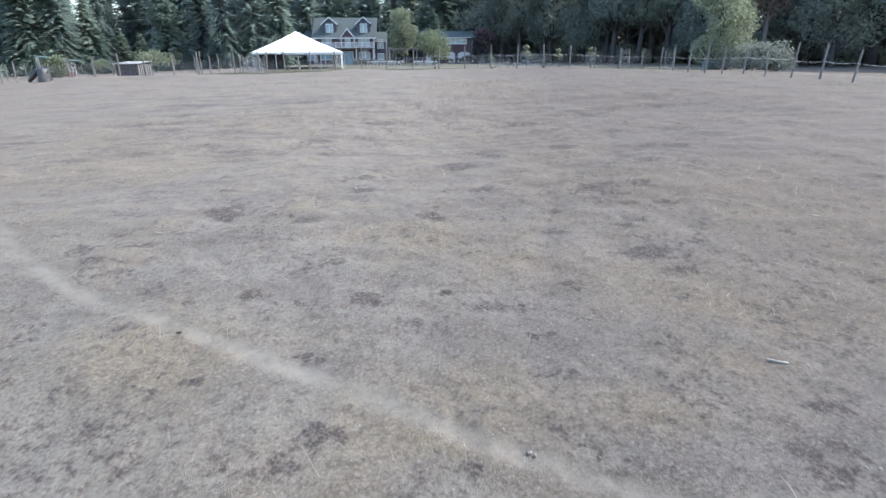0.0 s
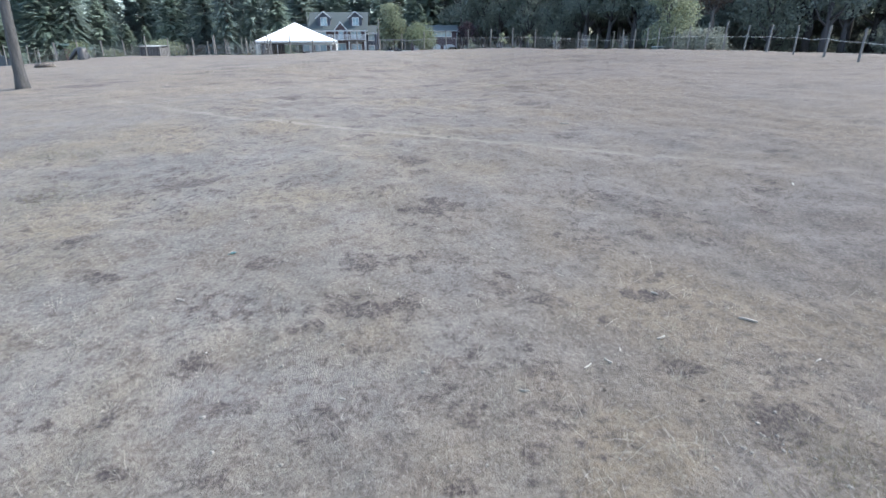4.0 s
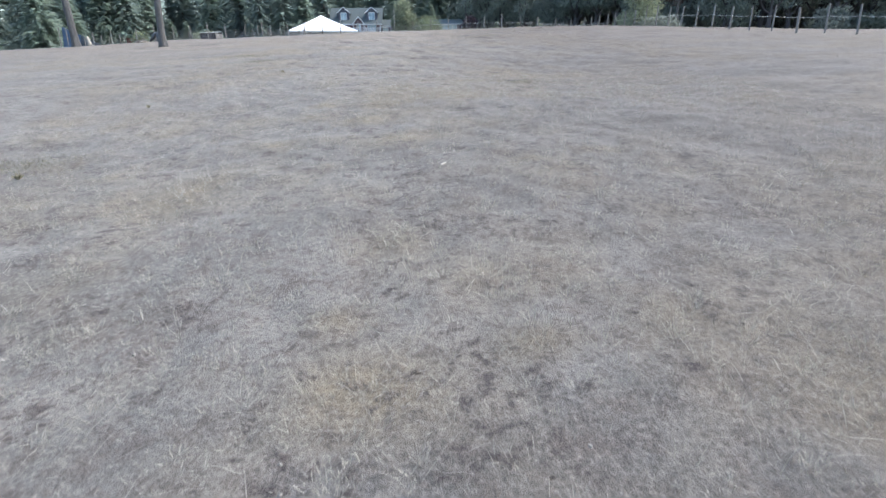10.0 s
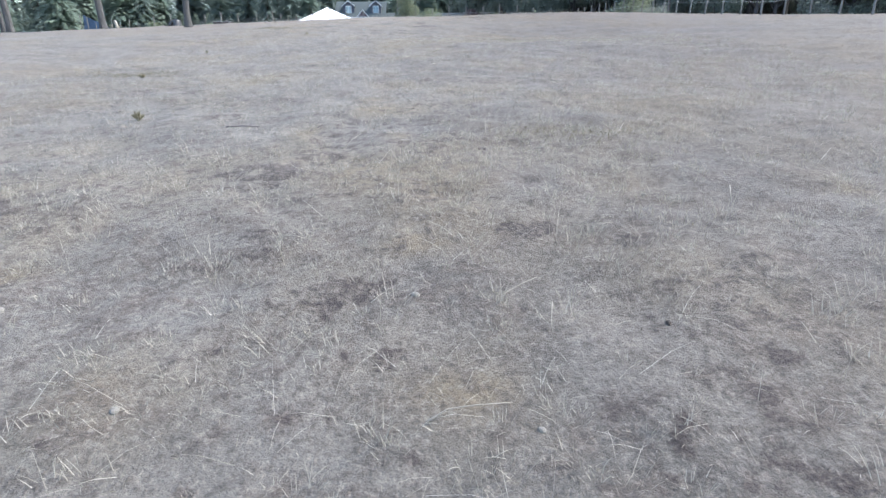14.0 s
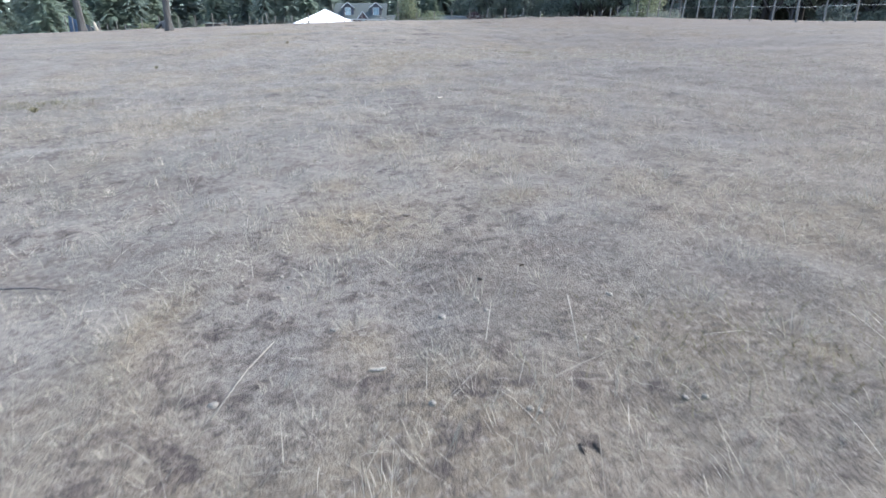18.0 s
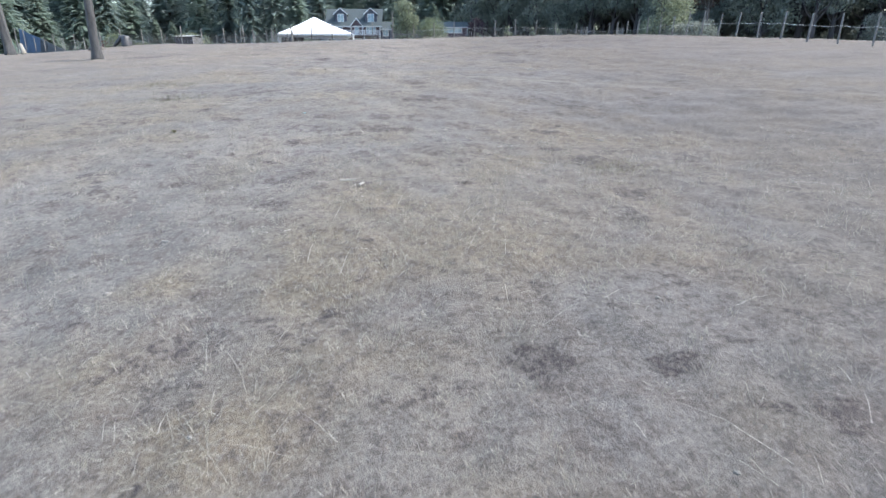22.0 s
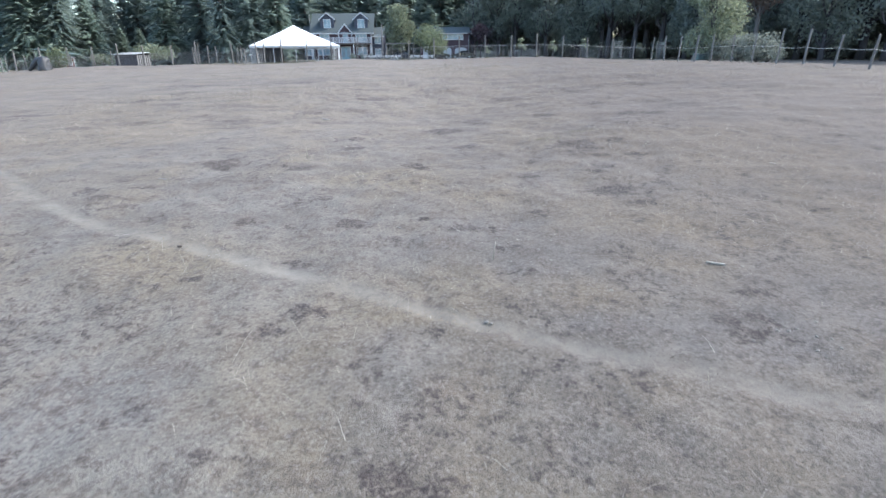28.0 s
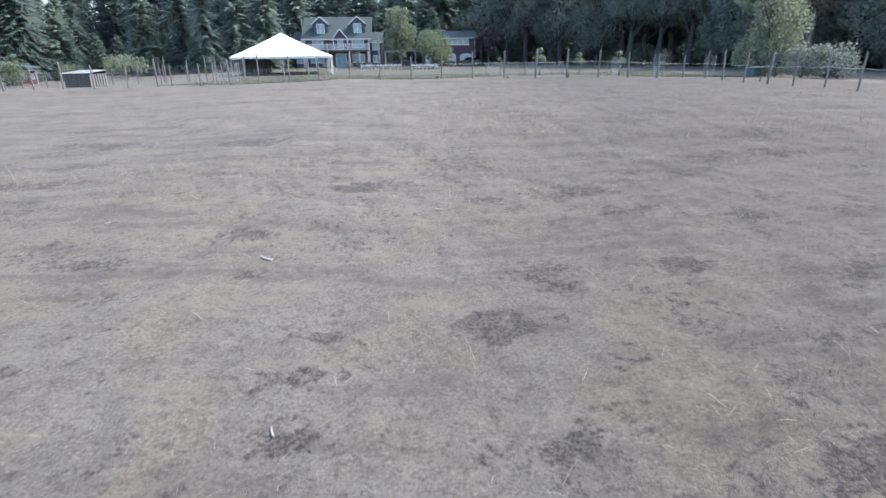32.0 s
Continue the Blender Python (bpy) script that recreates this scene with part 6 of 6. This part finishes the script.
# ---- sheds on the left ----
SX, SY = -32.2, 48.0
shed = thing("animal_shelter", pose(SX - 0.15, SY, land(SX, SY)) @ Matrix.Scale(0.93, 4), "low dark-boarded animal shelter with a tin roof", "shed")
for k in range(13):
    part("board", boxes((-1.2 + 0.185 * k, -1.025 + 0.185 * k, 0, 0.03, 0.03, 1.28)), M_DARKWOOD, shed)
for k in range(7):
    part("slat", boxes((1.2, 1.225, 0.1 + 0.38 * k, 0.32 + 0.38 * k, 0.03, 1.24)), M_OLDWOOD, shed, "silvered upright slat")
part("back_wall", boxes((-1.2, 1.2, 2.65, 2.68, 0.03, 1.45), (-1.22, -1.201, 0.03, 2.65, 0.03, 1.24)), M_DARKWOOD, shed)
for x in (-1.17, 1.17):
    for y in (0.07, 2.6):
        part("corner_post", boxes((x - 0.05, x + 0.05, y - 0.05, y + 0.05, -0.2, 1.24)), M_OLDWOOD, shed)
bm = bmesh.new()
n = 60
rows = [[bm.verts.new((-1.4 + 2.8 * i / n, y, z + 0.018 * math.sin(i * math.pi / 1.5))) for i in range(n + 1)] for y, z in ((-0.3, 1.31), (2.9, 1.56))]
for i in range(n):
    bm.faces.new((rows[0][i], rows[0][i + 1], rows[1][i + 1], rows[1][i]))
bmesh.ops.solidify(bm, geom=bm.faces[:], thickness=0.02)
part("tin_roof", bm, M_TIN, shed, "pale corrugated tin roof")

CX, CY = -56.0, 73.5
coop = thing("red_coop", pose(CX, CY, land(CX, CY) - 0.1, 0, 0, 34) @ Matrix.Scale(0.74, 4), "small barn-red shed with white-framed windows", "shed")
part("wall", boxes((-1.35, 1.35, 0, 2.4, -0.3, 2.35)), M_RED, coop, "barn red boarded wall")
for x in (-1.37, 1.37):
    part("corner_trim", boxes((x - 0.07, x + 0.07, -0.04, 0.06, -0.2, 2.35)), M_TRIM, coop)
window(coop, -0.7, 1.5, 0.6, 0.6, -0.01, 0.09, 1)
window(coop, 0.65, 1.5, 0.6, 0.75, -0.01, 0.09, 1)
part("tin_roof", slab([(-1.6, -0.35, 2.5), (1.6, -0.35, 2.5), (1.6, 2.7, 2.2), (-1.6, 2.7, 2.2)], Vector((0, 0, 0.09))), M_TIN, coop, "pale sheet metal roof")

LX, LY = -54.6, 69.0
leanto = thing("red_lean_to", pose(LX, LY, land(LX, LY), 0, 0, 4), "barn-red lean-to shed with a green tin roof", "shed")
part("back_wall", boxes((-2.3, -0.4, 1.9, 2.0, -0.2, 2.2)), M_RED, leanto, "barn red back boards")
part("tin_roof", slab([(-2.6, -0.3, 2.85), (2.5, -0.3, 2.15), (2.5, 2.3, 2.15), (-2.6, 2.3, 2.85)], Vector((0, 0, 0.07))), M_GREEN_TIN, leanto, "sloping green tin roof")
for x, z in ((-2.4, 2.8), (0.0, 2.47), (2.3, 2.15)):
    part("pole", tube(bmesh.new(), [(x, -0.1, -0.3), (x, -0.1, z)], [0.08, 0.07], 8), M_OLDWOOD, leanto)

arbor = thing("tarpaulin_shelter", pose(0, 0, 0), "blue and slate cloth stretched slanting between poles", "shelter")
zt = land(-47, 47)
for x0, x1, z0, z1, material, label in ((-52.0, -49.6, 2.9, 1.75, M_TARP, "blue tarpaulin"), (-49.6, -46.3, 1.75, 0.15, M_SHADECLOTH, "slate blue shade cloth")):
    bm = bmesh.new()
    rows = [[bm.verts.new((x0 + (x1 - x0) * i / 8, 46.6 - 0.12 * j, zt + (z0 + (z1 - z0) * i / 8) * (1 - 0.24 * j) - 0.06 * math.sin(math.pi * i / 8))) for i in range(9)] for j in range(5)]
    for a, b in zip(rows, rows[1:]):
        for i in range(8):
            bm.faces.new((a[i], a[i + 1], b[i + 1], b[i]))
    bmesh.ops.solidify(bm, geom=bm.faces[:], thickness=0.015)
    part("cloth", bm, material, arbor, label)
for x, t in ((-52.4, 2.9), (-51.4, 2.7), (-50.2, 1.9), (-49.0, 1.8), (-47.8, 2.2), (-46.6, 1.7), (-45.2, 2.1), (-44.0, 1.6)):
    o = part("pole", post_mesh(t, 0.055, int(t * 10)), M_OLDWOOD, arbor)
    o.matrix_basis = pose(x, 46.2, land(x, 46.2), 0, 3, 0)

# black sheeting over a heap
bm = bmesh.new()
bmesh.ops.create_icosphere(bm, subdivisions=4, radius=1)
for v in bm.verts:
    p = v.co
    n = noise.fractal(p * 1.7, 1.0, 2.0, 4)
    p.x, p.y, p.z = p.x * 0.55, p.y * 0.6, max(-0.05, p.z * 1.2)
    v.co += Vector((0.12 * n, 0.1 * n, 0.1 * n if p.z > 0 else 0))
heap = part("covered_heap", bm, M_BLACK, smooth=True)
heap.matrix_basis = pose(-35.1, 39.9, land(-35.1, 39.9) - 0.02, 0, 0, 0)
part("fold", tube(bmesh.new(), [(-1.35, -0.1, 0.02), (-1.0, -0.05, 0.38), (-0.55, 0, 0.85), (-0.1, 0, 1.05)], [0.13, 0.2, 0.24, 0.2], 9), M_BLACK, heap, "slanting fold of black sheeting", smooth=True)
tagged(heap, "crumpled black plastic sheeting draped over a heap", "heap")

stump = thing("stump", pose(-31.4, 19.5, land(-31.4, 19.5)), "pale split tree stump leaning beside a pine", "stump")
bm = tube(bmesh.new(), [(0, 0, -0.1), (-0.04, 0.02, 0.3), (-0.16, 0.02, 0.75)], [0.24, 0.16, 0.11], 10)
for v in bm.verts:
    v.co += Vector((0.03 * math.sin(9 * v.co.z), 0.03 * math.cos(7 * v.co.x * 10), 0.06 * math.sin(13 * v.co.x * 5) if v.co.z > 0.6 else 0))
part("stem", bm, M_TWIG, stump, smooth=True)
part("root", tube(bmesh.new(), [(0, 0, 0.05), (0.3, -0.05, 0.04), (0.5, -0.1, 0.0)], [0.1, 0.07, 0.03], 7), M_TWIG, stump, smooth=True)

# ---- garden fence behind, on the left ----
back_fence = thing("garden_fence", pose(0, 0, 0), "tall thin wire garden fence on grey posts", "fence")
LINE = [(-62 + 2.55 * k, 57.5 - 0.12 * k + 0.4 * math.sin(k)) for k in range(17)]
LINE += [(-19.6, 52), (-20.2, 47.5)]
bm = bmesh.new()
for (x, y), (a, b) in zip(LINE, LINE[1:]):
    o = part("post", post_mesh(q.uniform(1.6, 2.1), 0.05, int(x)), M_POST, back_fence)
    o.matrix_basis = pose(x, y, land(x, y), 0, q.uniform(-3, 3), 0)
    za, zb = land(x, y), land(a, b)
    for z in np.linspace(0.1, 1.5, 10):
        tube(bm, [(x, y, za + z), (a, b, zb + z)], [0.006, 0.006], 3)
    for s in np.linspace(0, 1, 9):
        tube(bm, [(x + (a - x) * s, y + (b - y) * s, za + (zb - za) * s + 0.05), (x + (a - x) * s, y + (b - y) * s, za + (zb - za) * s + 1.5)], [0.005, 0.005], 3)
tagged(part("wire_mesh", bm, M_WIRE, back_fence), "thin wire mesh between the posts", kind="stuff")
for k, (x, y, t) in enumerate(((-27.5, 52.9, 1.9), (-26.3, 51.5, 2.3), (-25.2, 53.5, 1.7), (-24.2, 55.5, 2.4), (-23.1, 56.8, 1.8), (-22.6, 54.0, 2.0), (-21.4, 58.5, 2.6), (-20.9, 57.0, 2.2))):
    o = part("pole", post_mesh(t, 0.055, k + 50), M_POST)
    o.matrix_basis = pose(x, y, land(x, y), 0, q.uniform(-3, 3), 0)
    tagged(o, "grey weathered garden pole standing in dry grass", "pole", "garden poles")


# ---- small things lying in the paddock ----
def pebble(seed, rough=0.25):
    """A worn, lopsided stone about one metre across, to be scaled."""
    bm = bmesh.new()
    bmesh.ops.create_icosphere(bm, subdivisions=2, radius=0.5)
    for v in bm.verts:
        n = noise.fractal(v.co * 2.2 + Vector((seed * 3.1, seed, 0)), 1.0, 2.0, 4)
        v.co *= 1 + rough * n
        v.co.z *= 0.62
        v.co.y *= 0.8
    return bm


def chip(seed):
    """A split sliver of wood, one metre long, with ragged ends."""
    q = random.Random(seed)
    bm = bmesh.new()
    w, rows = q.uniform(0.06, 0.11), []
    for k in range(7):
        t = k / 6
        x, bend = t - 0.5, 0.05 * math.sin(3 * t + seed)
        s = w * (1 - 0.35 * abs(2 * t - 1) ** 3) * (1.05 - 0.5 * t) * q.uniform(0.8, 1.1)
        rows.append([bm.verts.new((x + q.uniform(-0.02, 0.02), bend + a * s, b * 0.05 + 0.04)) for a, b in ((-1, -0.6), (1, -0.8), (0.8, 0.9), (-0.7, 1))])
    for a, b in zip(rows, rows[1:]):
        for k in range(4):
            bm.faces.new((a[k], a[(k + 1) % 4], b[(k + 1) % 4], b[k]))
    bm.faces.new(rows[0][::-1]), bm.faces.new(rows[-1])
    return bm


STONES = [part("stone", pebble(k), M_STONE, smooth=True) for k in range(4)]
CHIPS = [part("wood_chip", chip(k), M_CHIP) for k in range(4)]
CLODS = [part("soil_clod", pebble(k + 9, 0.6), M_SOIL, smooth=True) for k in range(2)]
for o in STONES + CHIPS + CLODS:
    o.matrix_basis = pose(0, 0, -200)
q = random.Random(77)


def strew(models, rows, label, category, group, stretch=1.0, sink=0.75, more=0.8):
    for x, y, size, *turn in rows:
        o = q.choice(models).copy()
        scene.collection.objects.link(o)
        o.matrix_basis = pose(x, y, land(x, y) + 0.008 - sink * size * 0.3, q.uniform(-8, 8), q.uniform(-8, 8), turn[0] if turn else q.uniform(0, 360))
        s = size * more * q.uniform(0.92, 1.08)
        o.scale = (s, s * stretch, s)
        tagged(o, label, category, group)


strew(STONES, [(-1.87, 0.68, 0.073), (2.57, -1.38, 0.061), (1.78, -2.03, 0.047), (1.89, -2.39, 0.060), (1.33, -2.39, 0.045), (0.87, -3.93, 0.061), (0.92, -3.97, 0.048), (4.49, -2.57, 0.069), (2.48, -3.27, 0.056), (1.32, -2.40, 0.044), (-1.40, -11.36, 0.044), (-2.26, -8.41, 0.062), (-1.04, -12.64, 0.042), (-1.89, -12.42, 0.046), (-1.57, -13.31, 0.069), (0.38, -12.79, 0.057), (0.87, -12.03, 0.051), (2.39, -11.84, 0.048), (-0.97, -13.73, 0.037), (-0.74, -13.84, 0.041), (1.99, -13.82, 0.042), (3.69, -14.09, 0.071), (-1.16, -8.92, 0.057), (-1.81, -11.64, 0.043), (0.90, -13.90, 0.034), (2.73, -13.91, 0.049), (-2.56, 1.41, 0.048), (-4.26, 2.11, 0.089), (-4.37, 3.13, 0.065), (-5.79, 5.64, 0.066), (0.82, 7.67, 0.056)],
      "pale rounded stone lying in short dry grass", "stone", "stones in the paddock", more=1.0)
strew(STONES, [(0.73, -23.67, 0.064), (0.62, -23.89, 0.080), (-0.24, -24.19, 0.090), (2.56, -22.30, 0.047), (2.65, -24.01, 0.059), (-0.38, -22.95, 0.055), (3.68, -24.47, 0.076), (3.11, -24.38, 0.063), (3.46, -24.54, 0.073), (3.94, -24.33, 0.070), (1.61, -24.44, 0.048), (1.21, -23.46, 0.038), (-1.71, -23.90, 0.071), (-0.78, -23.48, 0.037), (-2.33, -18.23, 0.093), (2.88, -18.71, 0.049), (3.08, -18.42, 0.040), (-0.62, -20.18, 0.042), (2.64, -20.57, 0.039), (0.36, -29.81, 0.033), (1.54, -30.14, 0.038), (1.72, -30.99, 0.029), (1.32, -30.95, 0.035), (2.38, -30.92, 0.027), (-1.12, -28.55, 0.033), (1.76, -31.00, 0.025), (1.36, -33.94, 0.061), (-1.07, -34.04, 0.077), (1.94, -34.97, 0.036), (0.07, -34.83, 0.049), (3.18, -32.52, 0.051), (3.80, -31.47, 0.051)],
      "pale rounded stone half sunk in dry grass", "stone", "stones in the paddock", sink=0.65, more=1.05)
strew(CHIPS, [(-4.67, -9.00, 0.173), (-0.38, -10.26, 0.081), (-0.37, -13.13, 0.077), (4.01, -10.64, 0.078), (1.49, -7.58, 0.086), (7.34, -7.56, 0.157), (4.26, -11.66, 0.206, 152), (3.04, -12.05, 0.140), (-2.35, -10.29, 0.086), (-2.56, -11.46, 0.107), (2.06, -12.60, 0.160, 50), (2.30, -12.51, 0.13, 112), (2.50, -12.28, 0.1, 80), (1.32, -13.06, 0.111, 165), (3.33, -11.12, 0.111), (1.35, -10.08, 0.066), (2.19, -10.76, 0.094), (-0.49, -15.02, 0.24, 25), (-0.25, -15.22, 0.19, 78), (3.07, -15.01, 0.116), (4.59, -12.43, 0.098), (-0.90, -16.93, 0.100), (-2.30, -17.10, 0.106), (1.25, -23.92, 0.21, 74), (1.06, -30.70, 0.076)],
      "bleached split wood chip lying on the grass", "wood chip", "wood chips", sink=0.0, more=1.0)
strew(CHIPS, [(-5.66, 1.84, 0.232), (-3.32, 1.80, 0.095), (-0.35, -1.07, 0.102), (4.13, -2.53, 0.24, 168), (-3.69, 9.34, 0.275), (7.52, 2.03, 0.141), (-3.69, 9.33, 0.295), (-0.42, 11.86, 0.217), (-1.56, 12.67, 0.148), (-7.67, 11.06, 0.134), (-2.20, 4.79, 0.155)],
      "bleached piece of broken wood on dry grass", "wood piece", "wood chips", sink=0.0, more=1.0)
strew(CLODS, [(-4.78, 0.56, 0.068), (-3.78, -0.06, 0.052), (-0.15, -1.82, 0.062), (0.05, -0.72, 0.088), (-3.48, -2.64, 0.064), (-3.64, -1.74, 0.071), (-1.83, 4.58, 0.116), (1.81, 3.47, 0.066), (6.36, 5.96, 0.093), (-0.11, 2.39, 0.123), (-0.29, 2.58, 0.113), (0.15, 2.30, 0.061), (-1.73, 4.50, 0.066), (2.13, -12.94, 0.059), (3.02, -13.09, 0.086), (-3.09, -8.26, 0.064), (-4.47, -8.08, 0.069), (1.33, -15.13, 0.065), (1.28, -15.23, 0.045), (1.05, -28.81, 0.06), (1.84, -29.78, 0.035), (1.57, -29.95, 0.034), (1.89, -31.17, 0.061), (1.95, -31.16, 0.052), (2.70, -34.32, 0.046), (2.32, -21.94, 0.087), (2.44, -21.97, 0.062)],
      "dark clod of dug-up soil in the pasture", "soil clod", "soil clods", 0.6, more=1.0)
q = random.Random(91)
for cx, cy, n, wide in ((4.25, -4.35, 10, 0.22), (3.3, -13.6, 16, 0.22), (6.0, 10.4, 6, 0.3), (3.7, 3.9, 9, 0.35), (1.4, -1.6, 8, 0.6), (-1.6, -12.6, 9, 0.7), (-2.2, -24.6, 9, 0.6), (2.4, -24.3, 12, 0.8), (1.5, -30.4, 10, 0.7)):
    strew(STONES, [(cx + q.gauss(0, wide), cy + q.gauss(0, wide * 0.7), q.uniform(0.025, 0.055)) for k in range(n)], "small pale pebble lying on bare dry ground", "pebble", "pebbles in the paddock", more=1.0)
for o in STONES + CHIPS + CLODS:
    bpy.data.objects.remove(o)


def twig(points, rad, label, mat=M_TWIG):
    bm = bmesh.new()
    pts = [(x, y, land(x, y) + z) for x, y, z in points]
    tube(bm, pts, [rad * (1 - 0.5 * k / len(pts)) for k in range(len(pts))], 6)
    o = part("twig", bm, mat, smooth=True)
    c = Vector(pts[0])
    for v in o.data.vertices:
        v.co -= c
    o.matrix_basis = Matrix.Translation(c)
    return tagged(o, label, "twig", "twigs in the paddock")


twig([(1.83, -34.04, 0.02), (1.9, -33.95, 0.04), (1.99, -33.88, 0.05), (2.09, -33.83, 0.06)], 0.0032, "bleached bent twig lying in dry grass")
twig([(1.46, -34.93, 0.02), (1.55, -34.87, 0.03), (1.67, -34.85, 0.035), (1.83, -34.84, 0.03)], 0.0032, "bleached bent twig lying in dry grass")
twig([(2.47, -33.08, 0.02), (2.6, -33.15, 0.04), (2.75, -33.13, 0.03)], 0.003, "short pale twig lying in dry grass")
twig([(2.12, -34.17, 0.08), (2.1, -34.27, 0.04), (2.09, -34.36, 0.02)], 0.0025, "short pale twig lying in dry grass")
twig([(3.86, -32.55, 0.07), (3.8, -32.7, 0.05), (3.74, -32.86, 0.02)], 0.0028, "short pale twig lying in dry grass")
twig([(0.41, -31.0, 0.02), (0.47, -30.75, 0.05), (0.54, -30.56, 0.06)], 0.003, "long pale straw leaning in dry grass")
twig([(2.01, -30.28, 0.09), (2.0, -30.5, 0.06), (1.99, -30.68, 0.02)], 0.003, "short pale twig lying in dry grass")
twig([(0.61, -28.27, 0.05), (0.75, -28.45, 0.05), (0.9, -28.67, 0.02)], 0.003, "short pale twig lying in dry grass")
twig([(-1.27, -29.99, 0.02), (-1.05, -30.0, 0.03), (-0.85, -30.01, 0.02)], 0.006, "dark broken stick lying in the grass", M_DARKWOOD)
twig([(1.08, -2.36, 0.02), (1.1, -2.3, 0.14), (1.12, -2.26, 0.24)], 0.006, "pale straw stalk standing on the slope")
twig([(-2.84, 3.19, 0.02), (-2.86, 3.22, 0.16), (-2.87, 3.24, 0.3)], 0.008, "pale straw stalk standing on the slope")


M_TUFT = leafy("weed_stems", (0.12, 0.11, 0.07), (0.2, 0.185, 0.12), (0.32, 0.29, 0.2))


def tuft(x, y, rad, tall, seed):
    """A small green-brown weed: a fan of bent stems."""
    g = np.random.default_rng(seed)
    bm = bmesh.new()
    for k in range(26):
        a, l = g.uniform(0, math.tau), g.uniform(0.2, 1.0)
        d = Vector((math.cos(a), math.sin(a), 0)) * rad * l
        s = Vector((-math.sin(a), math.cos(a), 0)) * 0.0035
        m, t = d * 0.4 + Vector((0, 0, tall * (0.75 - 0.25 * l))), d + Vector((0, 0, tall * (1.25 - 0.7 * l)))
        p = [bm.verts.new(v) for v in (-s, s, m + s, t, m - s)]
        bm.faces.new(p)
    o = part("weed_tuft", bm, M_TUFT)
    o.matrix_basis = pose(x, y, land(x, y) - 0.01)
    tagged(o, "small green-brown weed tuft in dry grass", "weed", "weed tufts")


for n, (x, y, a, b) in enumerate(((-2.77, -29.3, 0.1, 0.15), (-5.9, -23.4, 0.1, 0.13), (-4.6, -12.0, 0.1, 0.08), (0.3, -36.2, 0.1, 0.06), (-7.0, -17.0, 0.08, 0.1))):
    tuft(x, y, a, b, n)
q = random.Random(5)
for k in range(7):
    x, y = FRONT[9 + 2 * k]
    tuft(x + q.uniform(-0.4, 0.4), y + q.uniform(-0.2, 0.2), q.uniform(0.15, 0.3), q.uniform(0.12, 0.3), k + 20)


# a scrap of plastic
bm = bmesh.new()
grid = [[bm.verts.new((0.03 * (i - 2), 0.025 * (j - 1), 0.008 + 0.012 * math.sin(2.1 * i + 1.7 * j))) for i in range(5)] for j in range(3)]
for a, b in zip(grid, grid[1:]):
    for i in range(4):
        bm.faces.new((a[i], a[i + 1], b[i + 1], b[i]))
bmesh.ops.solidify(bm, geom=bm.faces[:], thickness=0.004)
scrap = part("plastic_scrap", bm, mottled("teal_plastic", (0.07, 0.17, 0.18), (0.1, 0.22, 0.23), 9.0, 0.4))
scrap.matrix_basis = pose(-2.33, -10.31, land(-2.33, -10.31), 4, -6, 35)
tagged(scrap, "small crumpled teal plastic scrap on dry grass", "plastic scrap")

# a low heap of brushwood by the pines
BX, BY = -31.9, 29.4
brush = thing("brush_pile", pose(BX, BY, land(BX, BY)), "low grey-brown heap of broken branches and soil", "brush pile")
bm = pebble(31, 0.5)
for v in bm.verts:
    v.co = Vector((v.co.x * 1.5, v.co.y * 1.0, max(-0.05, v.co.z * 1.3)))
part("mound", bm, M_SOIL, brush, "dark soil mound", smooth=True)
q = random.Random(61)
for k in range(26):
    a, l = q.uniform(0, math.tau), q.uniform(0.5, 1.3)
    x, y, z = q.uniform(-0.6, 0.6), q.uniform(-0.3, 0.3), q.uniform(0.1, 0.32)
    d = Vector((math.cos(a), 0.6 * math.sin(a), q.uniform(-0.15, 0.3)))
    c = Vector((x, y, z))
    part("branch", tube(bmesh.new(), [c - d * l * 0.5, c + Vector((0, 0, 0.04)), c + d * l * 0.5], [0.022, 0.017, 0.008], 6), M_TWIG, brush, smooth=True)

# ---- the models that were copied are put away ----
drop_master(*firs, *woods, rust, pale, shrub, bush, chair, apple, maple, plum, hazel, orchard, box_shrub, sapling, alder)
